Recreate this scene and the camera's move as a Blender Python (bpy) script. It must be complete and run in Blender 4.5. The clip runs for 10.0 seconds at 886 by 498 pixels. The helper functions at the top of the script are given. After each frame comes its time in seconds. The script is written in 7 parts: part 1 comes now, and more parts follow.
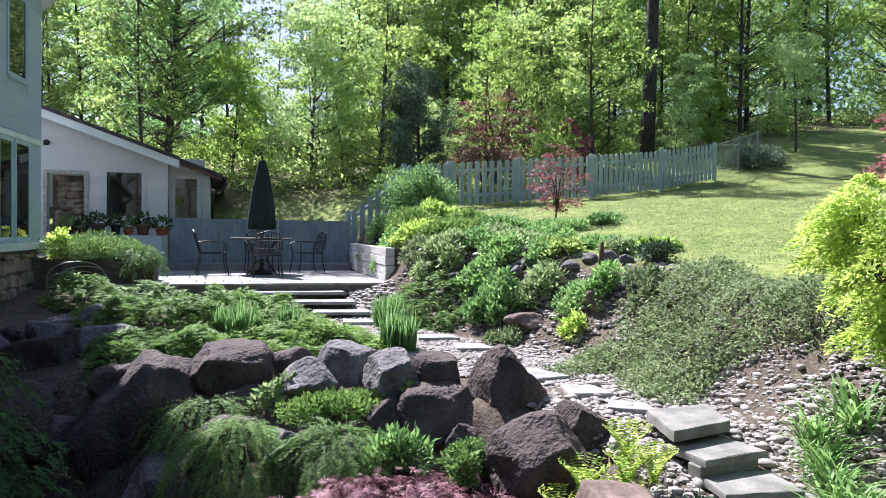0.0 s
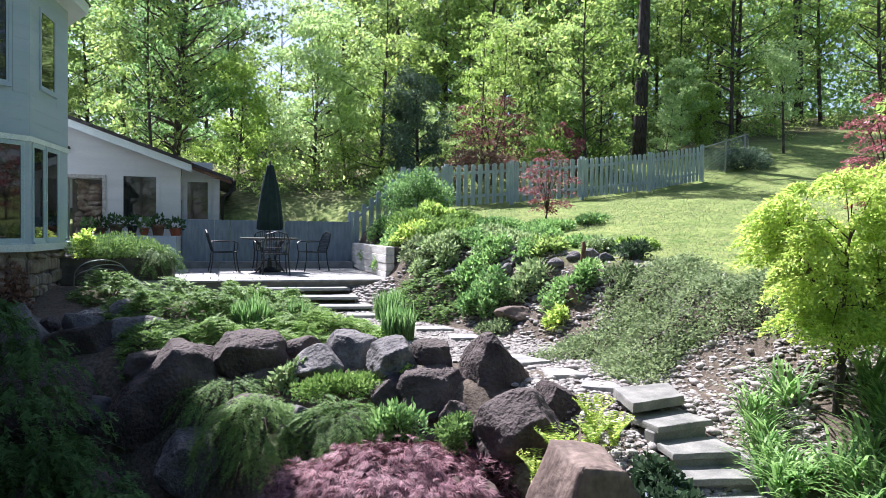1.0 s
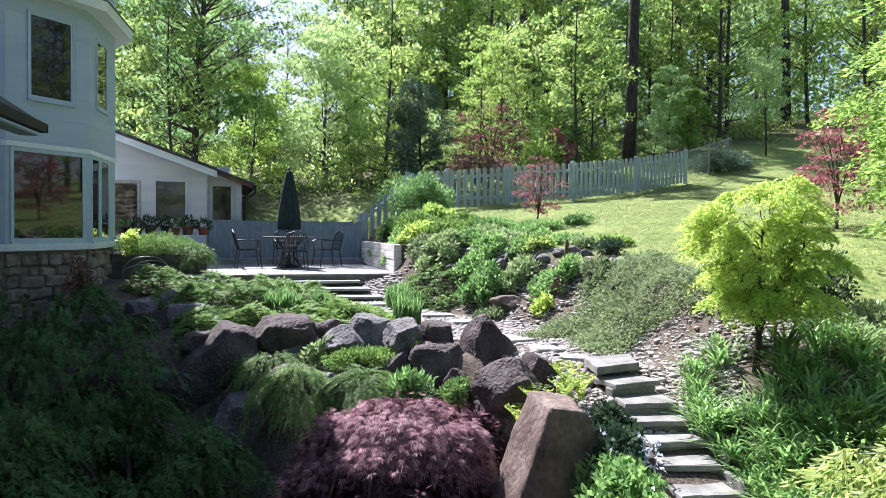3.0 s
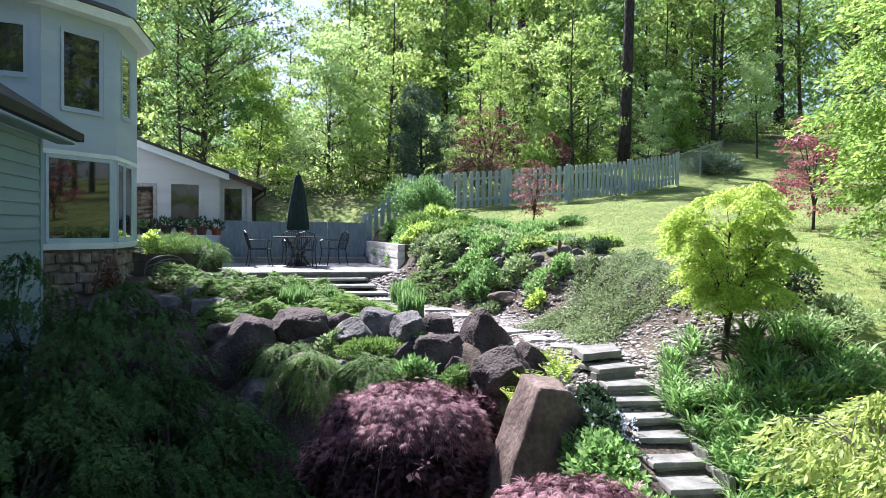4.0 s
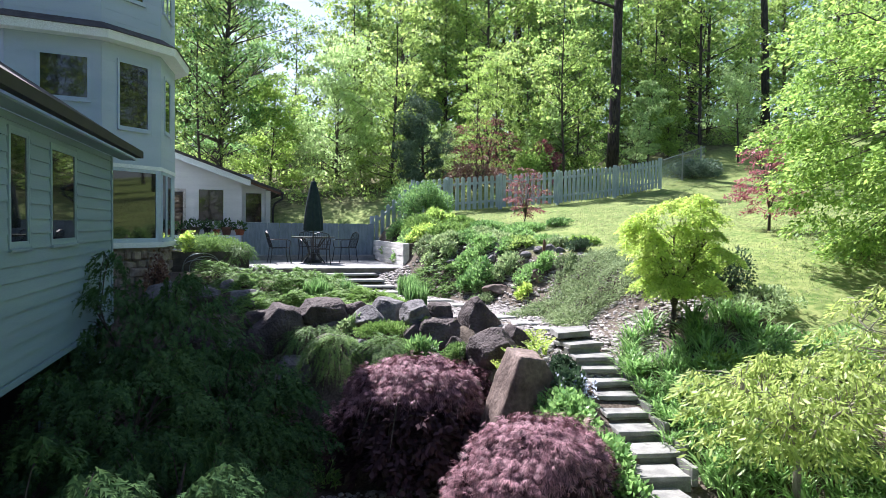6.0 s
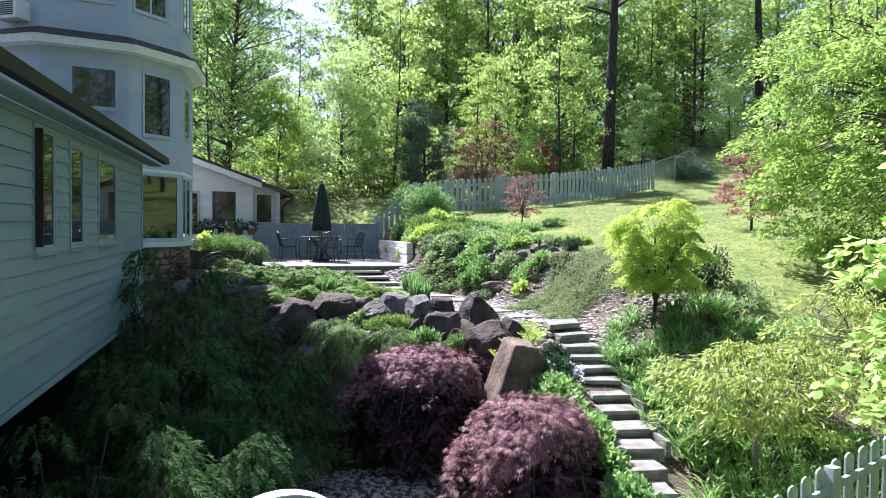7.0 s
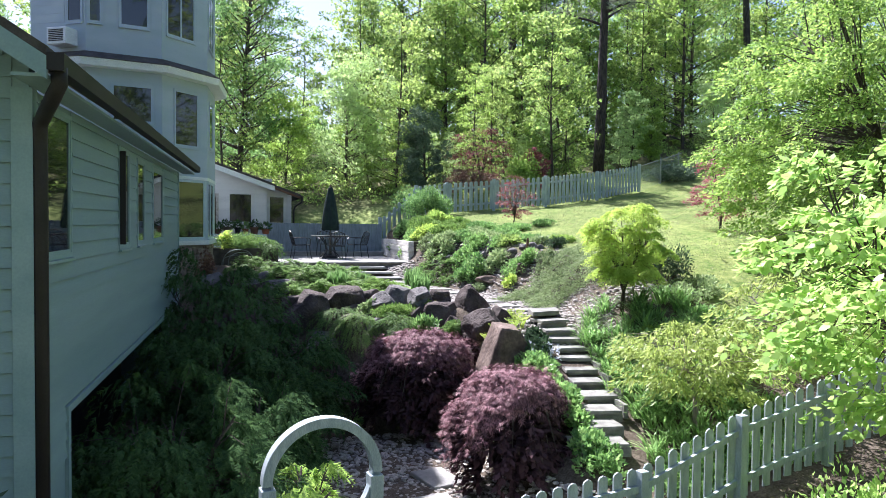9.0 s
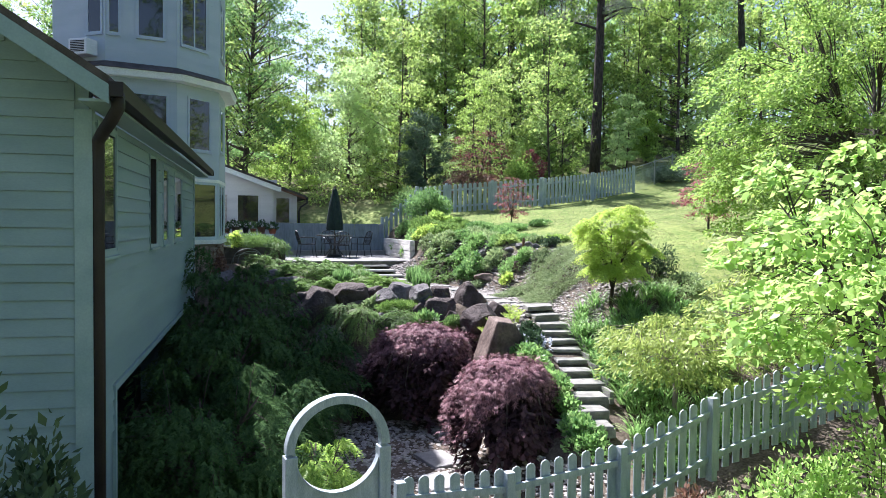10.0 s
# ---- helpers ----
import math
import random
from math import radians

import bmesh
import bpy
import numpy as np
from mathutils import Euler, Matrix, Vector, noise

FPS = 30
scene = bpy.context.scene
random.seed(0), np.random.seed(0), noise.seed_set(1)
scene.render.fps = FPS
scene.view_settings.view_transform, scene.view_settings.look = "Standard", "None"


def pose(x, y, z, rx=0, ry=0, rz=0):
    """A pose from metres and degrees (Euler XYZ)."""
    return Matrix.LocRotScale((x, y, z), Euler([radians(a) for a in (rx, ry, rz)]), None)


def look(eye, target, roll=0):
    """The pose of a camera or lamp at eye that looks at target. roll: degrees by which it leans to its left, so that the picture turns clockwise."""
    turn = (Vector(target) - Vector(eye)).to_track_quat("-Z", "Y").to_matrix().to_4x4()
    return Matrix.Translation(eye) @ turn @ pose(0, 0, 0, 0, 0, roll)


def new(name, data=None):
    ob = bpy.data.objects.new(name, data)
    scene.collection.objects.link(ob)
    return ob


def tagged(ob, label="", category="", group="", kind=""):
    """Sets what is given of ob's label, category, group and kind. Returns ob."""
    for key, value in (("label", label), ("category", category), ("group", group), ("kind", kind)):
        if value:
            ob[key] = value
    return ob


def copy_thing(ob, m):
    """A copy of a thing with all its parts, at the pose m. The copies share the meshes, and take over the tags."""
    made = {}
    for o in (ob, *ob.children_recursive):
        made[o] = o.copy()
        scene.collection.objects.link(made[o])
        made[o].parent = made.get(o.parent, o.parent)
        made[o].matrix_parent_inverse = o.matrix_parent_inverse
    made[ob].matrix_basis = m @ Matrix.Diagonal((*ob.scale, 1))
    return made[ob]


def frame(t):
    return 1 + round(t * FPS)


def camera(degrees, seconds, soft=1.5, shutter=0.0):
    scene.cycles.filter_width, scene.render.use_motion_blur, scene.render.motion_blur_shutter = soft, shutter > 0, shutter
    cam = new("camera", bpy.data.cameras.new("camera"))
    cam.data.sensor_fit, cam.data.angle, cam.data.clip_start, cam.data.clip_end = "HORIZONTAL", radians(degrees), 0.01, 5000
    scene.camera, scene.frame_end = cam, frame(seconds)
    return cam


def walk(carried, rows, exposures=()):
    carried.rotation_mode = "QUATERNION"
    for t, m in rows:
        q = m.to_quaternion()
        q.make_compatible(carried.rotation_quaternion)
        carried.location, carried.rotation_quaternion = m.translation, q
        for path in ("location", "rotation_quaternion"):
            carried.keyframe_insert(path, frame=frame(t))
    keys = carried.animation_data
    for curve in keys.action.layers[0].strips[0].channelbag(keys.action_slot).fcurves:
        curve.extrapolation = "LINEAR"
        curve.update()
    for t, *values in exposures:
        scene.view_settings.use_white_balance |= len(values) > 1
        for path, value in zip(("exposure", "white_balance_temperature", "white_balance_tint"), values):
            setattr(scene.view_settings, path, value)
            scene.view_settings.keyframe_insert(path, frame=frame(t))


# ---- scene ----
cam = camera(62.8, 10.0, soft=0.85)
PATH = [
    (0, (0.072, 0.029, 4.955), (0.669, 1.938, 4.902), 0.9),
    (0.5, (-0.036, -0.463, 4.97), (0.562, 1.445, 4.916), 0.8),
    (1, (-0.147, -0.914, 4.982), (0.449, 0.994, 4.926), 0.8),
    (1.5, (-0.283, -1.355, 4.992), (0.312, 0.553, 4.935), 0.8),
    (2, (-0.429, -1.765, 5.0), (0.167, 0.144, 4.943), 0.8),
    (2.5, (-0.569, -2.171, 5.004), (0.026, -0.262, 4.945), 0.7),
    (4, (-1.027, -3.498, 5.029), (-0.43, -1.59, 4.968), 0.7),
    (4.5, (-1.21, -4.015, 5.048), (-0.613, -2.108, 4.986), 0.7),
    (5, (-1.376, -4.528, 5.054), (-0.778, -2.621, 4.992), 0.8),
    (5.5, (-1.517, -5.029, 5.068), (-0.919, -3.122, 5.005), 0.7),
    (7, (-2.076, -6.61, 5.137), (-1.477, -4.703, 5.069), 0.7),
    (7.5, (-2.215, -7.126, 5.151), (-1.616, -5.219, 5.081), 0.7),
    (8, (-2.344, -7.612, 5.167), (-1.746, -5.705, 5.096), 0.7),
    (8.5, (-2.484, -8.085, 5.17), (-1.886, -6.178, 5.098), 0.7),
    (9, (-2.622, -8.526, 5.178), (-2.023, -6.618, 5.107), 0.7),
    (9.5, (-2.779, -8.98, 5.199), (-2.18, -7.073, 5.126), 0.7),
    (10, (-2.914, -9.444, 5.205), (-2.315, -7.537, 5.132), 0.7),
]
walk(cam, [(t, look(eye, target, roll)) for t, eye, target, roll in PATH], [(0, 1.40, 5850, 20), (1.5, 1.48, 5850, 20), (4.5, 1.57, 5850, 20), (7, 1.60, 5850, 20), (10, 1.58, 5850, 20)])

# ---- sky and sun ----
SUN_DIR = Vector((-0.27, 0.78, 1.06)).normalized()
world = bpy.data.worlds.new("sky")
scene.world = world
world.use_nodes = True
_n = world.node_tree.nodes
_sky = _n.new("ShaderNodeTexSky")
_sky.sky_type = "NISHITA"
_sky.sun_disc = False
_sky.sun_elevation = math.asin(SUN_DIR.z)
_sky.sun_rotation = math.atan2(SUN_DIR.x, SUN_DIR.y)
_sky.air_density, _sky.dust_density, _sky.ozone_density = 1.0, 1.8, 1.0
world.node_tree.links.new(_sky.outputs[0], _n["Background"].inputs[0])
_n["Background"].inputs[1].default_value = 0.068
_sun = bpy.data.lights.new("sun", "SUN")
_sun.energy, _sun.angle, _sun.color = 5.0, radians(0.53), (1.0, 0.95, 0.86)
new("sun", _sun).matrix_world = look(SUN_DIR * 60, (0, 0, 0))


# ---- materials ----
def nodes_of(name):
    m = bpy.data.materials.new(name)
    m.use_nodes = True
    return m, m.node_tree, m.node_tree.nodes["Principled BSDF"]


def surface(name, c1, c2, rough=0.8, scale=6.0, grain=60.0, bump=0.3, dist=0.01, metal=0.0, spread=0.12, stretch=(1, 1, 1), spec=0.4, stain=None, fleck=0.18):
    """Two colours mixed by a coarse noise, a fine grain on top, a bump, and a shade that differs from piece to piece."""
    m, t, b = nodes_of(name)
    co = t.nodes.new("ShaderNodeTexCoord")
    mp = t.nodes.new("ShaderNodeMapping")
    mp.inputs["Scale"].default_value = stretch
    t.links.new(co.outputs["Object"], mp.inputs[0])
    n1 = t.nodes.new("ShaderNodeTexNoise")
    n1.inputs["Scale"].default_value, n1.inputs["Detail"].default_value = scale, 6
    n2 = t.nodes.new("ShaderNodeTexNoise")
    n2.inputs["Scale"].default_value, n2.inputs["Detail"].default_value = grain, 4
    for n in (n1, n2):
        t.links.new(mp.outputs[0], n.inputs["Vector"])
    ramp = t.nodes.new("ShaderNodeValToRGB")
    ramp.color_ramp.elements[0].position, ramp.color_ramp.elements[1].position = 0.34, 0.66
    ramp.color_ramp.elements[0].color, ramp.color_ramp.elements[1].color = (*c1, 1), (*c2, 1)
    if stain:
        e = ramp.color_ramp.elements.new(0.78)
        e.color = (*stain, 1)
    t.links.new(n1.outputs[0], ramp.inputs[0])
    inf = t.nodes.new("ShaderNodeObjectInfo")
    geo = t.nodes.new("ShaderNodeNewGeometry")
    add = t.nodes.new("ShaderNodeMath")
    add.operation = "ADD"
    t.links.new(inf.outputs["Random"], add.inputs[0])
    t.links.new(geo.outputs["Random Per Island"], add.inputs[1])
    mr = t.nodes.new("ShaderNodeMapRange")
    mr.inputs[1].default_value, mr.inputs[2].default_value = 0.0, 2.0
    mr.inputs[3].default_value, mr.inputs[4].default_value = 1 - spread, 1 + spread
    t.links.new(add.outputs[0], mr.inputs[0])
    gr = t.nodes.new("ShaderNodeMapRange")
    gr.inputs[1].default_value, gr.inputs[2].default_value = 0.3, 0.7
    gr.inputs[3].default_value, gr.inputs[4].default_value = 1 - fleck, 1 + fleck
    t.links.new(n2.outputs[0], gr.inputs[0])
    mul = t.nodes.new("ShaderNodeMath")
    mul.operation = "MULTIPLY"
    t.links.new(mr.outputs[0], mul.inputs[0])
    t.links.new(gr.outputs[0], mul.inputs[1])
    vm = t.nodes.new("ShaderNodeVectorMath")
    vm.operation = "SCALE"
    t.links.new(ramp.outputs[0], vm.inputs[0])
    t.links.new(mul.outputs[0], vm.inputs["Scale"])
    t.links.new(vm.outputs[0], b.inputs["Base Color"])
    b.inputs["Roughness"].default_value, b.inputs["Metallic"].default_value = rough, metal
    b.inputs["Specular IOR Level"].default_value = spec
    if bump:
        bp = t.nodes.new("ShaderNodeBump")
        bp.inputs["Strength"].default_value, bp.inputs["Distance"].default_value = bump, dist
        mixh = t.nodes.new("ShaderNodeMath")
        mixh.operation = "ADD"
        t.links.new(n1.outputs[0], mixh.inputs[0])
        t.links.new(n2.outputs[0], mixh.inputs[1])
        t.links.new(mixh.outputs[0], bp.inputs["Height"])
        t.links.new(bp.outputs[0], b.inputs["Normal"])
    return m


def leaf_material(name, dark, light, glow=0.4, rough=0.5, spec=0.35):
    """Leaves: each its own shade between two greens, with light coming through the blade."""
    m, t, b = nodes_of(name)
    geo = t.nodes.new("ShaderNodeNewGeometry")
    inf = t.nodes.new("ShaderNodeObjectInfo")
    co = t.nodes.new("ShaderNodeTexCoord")
    n1 = t.nodes.new("ShaderNodeTexNoise")
    n1.inputs["Scale"].default_value = 1.1
    t.links.new(co.outputs["Object"], n1.inputs["Vector"])
    ma = t.nodes.new("ShaderNodeMath")
    ma.operation = "MULTIPLY_ADD"
    t.links.new(n1.outputs[0], ma.inputs[0])
    ma.inputs[1].default_value = 0.9
    t.links.new(geo.outputs["Random Per Island"], ma.inputs[2])
    mb = t.nodes.new("ShaderNodeMath")
    mb.operation = "MULTIPLY_ADD"
    t.links.new(inf.outputs["Random"], mb.inputs[0])
    mb.inputs[1].default_value = 0.35
    t.links.new(ma.outputs[0], mb.inputs[2])
    ramp = t.nodes.new("ShaderNodeValToRGB")
    ramp.color_ramp.elements[0].position, ramp.color_ramp.elements[1].position = 0.28, 0.86
    mr = t.nodes.new("ShaderNodeMapRange")
    mr.inputs[2].default_value = 1.9
    t.links.new(mb.outputs[0], mr.inputs[0])
    t.links.new(mr.outputs[0], ramp.inputs[0])
    ramp.color_ramp.elements[0].color, ramp.color_ramp.elements[1].color = (*dark, 1), (*light, 1)
    soft = t.nodes.new("ShaderNodeHueSaturation")
    soft.inputs["Saturation"].default_value = 0.84
    t.links.new(ramp.outputs[0], soft.inputs["Color"])
    t.links.new(soft.outputs[0], b.inputs["Base Color"])
    b.inputs["Roughness"].default_value, b.inputs["Specular IOR Level"].default_value = rough, spec
    tr = t.nodes.new("ShaderNodeBsdfTranslucent")
    hs = t.nodes.new("ShaderNodeHueSaturation")
    hs.inputs["Value"].default_value, hs.inputs["Saturation"].default_value = 1.35, 0.97
    t.links.new(soft.outputs[0], hs.inputs["Color"])
    t.links.new(hs.outputs[0], tr.inputs["Color"])
    mx = t.nodes.new("ShaderNodeMixShader")
    mx.inputs[0].default_value = glow
    t.links.new(b.outputs[0], mx.inputs[1])
    t.links.new(tr.outputs[0], mx.inputs[2])
    t.links.new(mx.outputs[0], t.nodes["Material Output"].inputs["Surface"])
    return m


def glass_material(name):
    m, t, b = nodes_of(name)
    b.inputs["Base Color"].default_value = (0.012, 0.014, 0.014, 1)
    b.inputs["Roughness"].default_value, b.inputs["Specular IOR Level"].default_value = 0.03, 0.9
    b.inputs["IOR"].default_value = 1.5
    n1 = t.nodes.new("ShaderNodeTexNoise")
    n1.inputs["Scale"].default_value = 1.3
    bp = t.nodes.new("ShaderNodeBump")
    bp.inputs["Strength"].default_value, bp.inputs["Distance"].default_value = 0.05, 0.01
    t.links.new(n1.outputs[0], bp.inputs["Height"])
    t.links.new(bp.outputs[0], b.inputs["Normal"])
    return m


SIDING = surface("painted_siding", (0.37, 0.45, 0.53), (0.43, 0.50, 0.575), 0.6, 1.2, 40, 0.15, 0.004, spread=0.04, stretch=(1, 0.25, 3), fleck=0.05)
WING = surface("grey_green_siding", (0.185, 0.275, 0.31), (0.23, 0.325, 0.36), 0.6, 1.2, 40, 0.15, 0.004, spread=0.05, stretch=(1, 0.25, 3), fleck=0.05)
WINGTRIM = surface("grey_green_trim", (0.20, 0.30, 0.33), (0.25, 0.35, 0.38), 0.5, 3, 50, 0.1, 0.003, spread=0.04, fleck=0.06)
SIDING_WHITE = surface("whitewashed_wall", (0.50, 0.50, 0.51), (0.59, 0.585, 0.58), 0.75, 1.5, 30, 0.12, 0.004, spread=0.04, stretch=(0.4, 1, 3), fleck=0.05)
TRIM = surface("painted_trim", (0.66, 0.70, 0.70), (0.74, 0.77, 0.77), 0.5, 3, 50, 0.1, 0.003, spread=0.04)
BAYTRIM = surface("pale_blue_trim", (0.42, 0.52, 0.58), (0.48, 0.58, 0.63), 0.5, 3, 50, 0.1, 0.003, spread=0.04)
PICKET = surface("weathered_picket_paint", (0.29, 0.35, 0.39), (0.43, 0.49, 0.53), 0.7, 5, 70, 0.25, 0.004, spread=0.12, stretch=(3, 3, 0.6))
# the picket paint darkened: the board fence's deep shade is put into the colour
BOARD = surface("shaded_board_paint", (0.17, 0.21, 0.25), (0.25, 0.30, 0.34), 0.7, 5, 70, 0.25, 0.004, spread=0.12, stretch=(3, 3, 0.6))
# old timber made near-white: sunlight on the wall's patio face is painted in
SUNLIT_TIMBER = surface("sunlit_timber", (0.52, 0.50, 0.47), (0.68, 0.66, 0.62), 0.85, 4, 60, 0.4, 0.006, spread=0.1, stretch=(4, 0.5, 4))
ROOFING = surface("dark_shingle", (0.045, 0.04, 0.038), (0.085, 0.075, 0.07), 0.9, 5, 60, 0.5, 0.01, spread=0.2)
GUTTER = surface("dark_brown_metal", (0.012, 0.010, 0.012), (0.022, 0.018, 0.021), 0.6, 3, 60, 0.05, 0.002, spread=0.05)
GLASS = glass_material("window_glass")
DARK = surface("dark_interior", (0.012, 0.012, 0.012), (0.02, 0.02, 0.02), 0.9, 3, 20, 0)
FIELDSTONE = surface("fieldstone", (0.16, 0.11, 0.08), (0.34, 0.28, 0.22), 0.85, 6, 50, 0.5, 0.02, spread=0.35)
MORTAR = surface("mortar", (0.16, 0.14, 0.12), (0.22, 0.2, 0.18), 0.95, 8, 60, 0.4, 0.01)
PAVING = surface("bluestone_paving", (0.20, 0.20, 0.20), (0.32, 0.315, 0.30), 0.8, 4, 50, 0.25, 0.006, spread=0.12)
SLAB = surface("stone_step", (0.14, 0.14, 0.13), (0.25, 0.245, 0.225), 0.85, 5, 60, 0.35, 0.008, spread=0.1, stain=(0.10, 0.10, 0.09))
BOULDER = surface("brown_boulder", (0.045, 0.034, 0.033), (0.115, 0.09, 0.085), 0.85, 2.6, 24, 1.0, 0.05, spread=0.2, stain=(0.22, 0.185, 0.175))
BOULDER_GREY = surface("grey_boulder", (0.08, 0.075, 0.08), (0.20, 0.19, 0.19), 0.85, 2.8, 24, 1.0, 0.04, spread=0.15, stain=(0.36, 0.35, 0.33))
BOULDER_TALL = surface("split_brown_boulder", (0.085, 0.058, 0.048), (0.22, 0.165, 0.14), 0.85, 1.9, 15, 0.55, 0.03, spread=0.1, stain=(0.38, 0.32, 0.28), fleck=0.25)
PEBBLE = surface("river_stone", (0.20, 0.18, 0.165), (0.40, 0.37, 0.345), 0.75, 9, 60, 0.2, 0.01, spread=0.4)
TIMBER = surface("old_timber", (0.26, 0.24, 0.22), (0.42, 0.40, 0.37), 0.85, 4, 60, 0.4, 0.006, spread=0.15, stretch=(4, 0.5, 4))
TIMBER_BROWN = surface("brown_stained_board", (0.11, 0.055, 0.035), (0.18, 0.095, 0.06), 0.7, 4, 60, 0.2, 0.004, spread=0.1)
TIMBER_DARK = surface("dark_timber", (0.06, 0.05, 0.04), (0.13, 0.11, 0.09), 0.9, 4, 60, 0.4, 0.006, spread=0.15)
IRON = surface("black_iron", (0.02, 0.022, 0.025), (0.045, 0.047, 0.05), 0.35, 10, 80, 0.1, 0.002, metal=0.4)
CANVAS = surface("dark_green_canvas", (0.008, 0.022, 0.020), (0.015, 0.035, 0.03), 0.85, 8, 120, 0.2, 0.004)
TERRACOTTA = surface("terracotta", (0.24, 0.07, 0.04), (0.34, 0.12, 0.065), 0.8, 9, 60, 0.2, 0.004, spread=0.2)
CLAYBROWN = surface("brown_glazed_clay", (0.09, 0.05, 0.033), (0.16, 0.09, 0.06), 0.6, 9, 60, 0.2, 0.004, spread=0.2)
BARK = surface("bark", (0.045, 0.035, 0.03), (0.12, 0.1, 0.085), 0.95, 9, 45, 0.9, 0.03, stretch=(2, 2, 0.4), spread=0.2)
PINE_BARK = surface("pine_bark", (0.028, 0.022, 0.022), (0.085, 0.066, 0.062), 0.95, 7, 30, 1.0, 0.05, stretch=(2, 2, 0.5), spread=0.1)
PALE_BARK = surface("pale_grey_bark", (0.17, 0.15, 0.12), (0.33, 0.30, 0.25), 0.9, 9, 45, 0.6, 0.01, stretch=(2, 2, 0.4), spread=0.2)
TRUNK_DARK = surface("dark_bark", (0.03, 0.026, 0.024), (0.085, 0.075, 0.066), 0.95, 9, 45, 0.9, 0.03, stretch=(2, 2, 0.4), spread=0.2)
GALV = surface("galvanised_wire", (0.25, 0.27, 0.26), (0.36, 0.38, 0.37), 0.45, 20, 90, 0, metal=0.7)
WHITEPLASTIC = surface("white_plastic", (0.62, 0.66, 0.70), (0.70, 0.73, 0.76), 0.45, 8, 60, 0.05, 0.001)

LEAF_WOODS = leaf_material("woodland_leaves", (0.065, 0.155, 0.02), (0.34, 0.47, 0.062), 0.68)
LEAF_WOODS_COOL = leaf_material("shaded_woodland_leaves", (0.05, 0.14, 0.03), (0.24, 0.41, 0.08), 0.68)
LEAF_BRIGHT = leaf_material("fresh_leaves", (0.10, 0.23, 0.012), (0.34, 0.50, 0.035), 0.6)
LEAF_DEEP = leaf_material("deep_green_leaves", (0.045, 0.14, 0.03), (0.20, 0.38, 0.075), 0.62)
LEAF_YELLOW = leaf_material("yellow_green_leaves", (0.13, 0.22, 0.02), (0.40, 0.50, 0.07), 0.5, 0.45)
LEAF_PALE = leaf_material("pale_sunlit_new_leaves", (0.20, 0.36, 0.08), (0.46, 0.62, 0.20), 0.5)
LEAF_LIME = leaf_material("lime_maple_leaves", (0.20, 0.37, 0.014), (0.54, 0.66, 0.045), 0.55)
LEAF_DARK = leaf_material("evergreen_leaves", (0.022, 0.06, 0.025), (0.075, 0.14, 0.06), 0.2, 0.6, 0.15)
LEAF_YEW = leaf_material("yew_needles", (0.023, 0.068, 0.023), (0.072, 0.155, 0.038), 0.22, 0.9, 0.03)
LEAF_JUNIPER = leaf_material("juniper_sprays", (0.035, 0.11, 0.02), (0.23, 0.40, 0.06), 0.32, 0.6, 0.2)
LEAF_JUNIPER_LIME = leaf_material("gold_juniper_sprays", (0.08, 0.19, 0.02), (0.27, 0.45, 0.05), 0.3, 0.6, 0.2)
LEAF_SILVER = leaf_material("silver_green_leaves", (0.10, 0.20, 0.055), (0.40, 0.52, 0.19), 0.4, 0.4, 0.5)
LEAF_HEDGE = leaf_material("small_hedge_leaves", (0.06, 0.12, 0.035), (0.32, 0.42, 0.17), 0.3, 0.7, 0.15)
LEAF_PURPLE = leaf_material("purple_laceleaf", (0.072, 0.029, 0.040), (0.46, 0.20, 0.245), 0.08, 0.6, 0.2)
# darker copy of the purple leaves: shade under the canopy put into colour
LEAF_PURPLE_SHADE = leaf_material("shaded_purple_leaves", (0.034, 0.018, 0.021), (0.09, 0.042, 0.052), 0.02, 0.8, 0.08)
LEAF_RED = leaf_material("red_maple_leaves", (0.11, 0.02, 0.028), (0.40, 0.085, 0.11), 0.34)
LEAF_RUST = leaf_material("bronze_leaves", (0.10, 0.04, 0.03), (0.26, 0.13, 0.07), 0.35)
LEAF_BLADE = leaf_material("long_blades", (0.07, 0.20, 0.03), (0.33, 0.56, 0.12), 0.45, 0.45, 0.4)
LEAF_IRIS = leaf_material("iris_blades", (0.05, 0.16, 0.028), (0.22, 0.42, 0.09), 0.4, 0.45, 0.4)
LEAF_GRASS = leaf_material("lawn_blades", (0.11, 0.17, 0.045), (0.33, 0.36, 0.16), 0.35, 0.6)
LEAF_PINE = leaf_material("pine_needles", (0.09, 0.13, 0.08), (0.24, 0.28, 0.18), 0.3, 0.6)
LEAF_COVER = leaf_material("ground_cover_leaves", (0.06, 0.19, 0.035), (0.30, 0.53, 0.10), 0.4, 0.45, 0.4)
LEAF_DOGWOOD = leaf_material("dogwood_leaves", (0.14, 0.33, 0.03), (0.42, 0.62, 0.10), 0.5, 0.45, 0.35)
LEAF_SPRUCE = leaf_material("blue_green_leaves", (0.05, 0.10, 0.06), (0.17, 0.26, 0.15), 0.3, 0.6, 0.2)
PETAL_BLUE = leaf_material("blue_petals", (0.40, 0.45, 0.62), (0.62, 0.67, 0.82), 0.3)


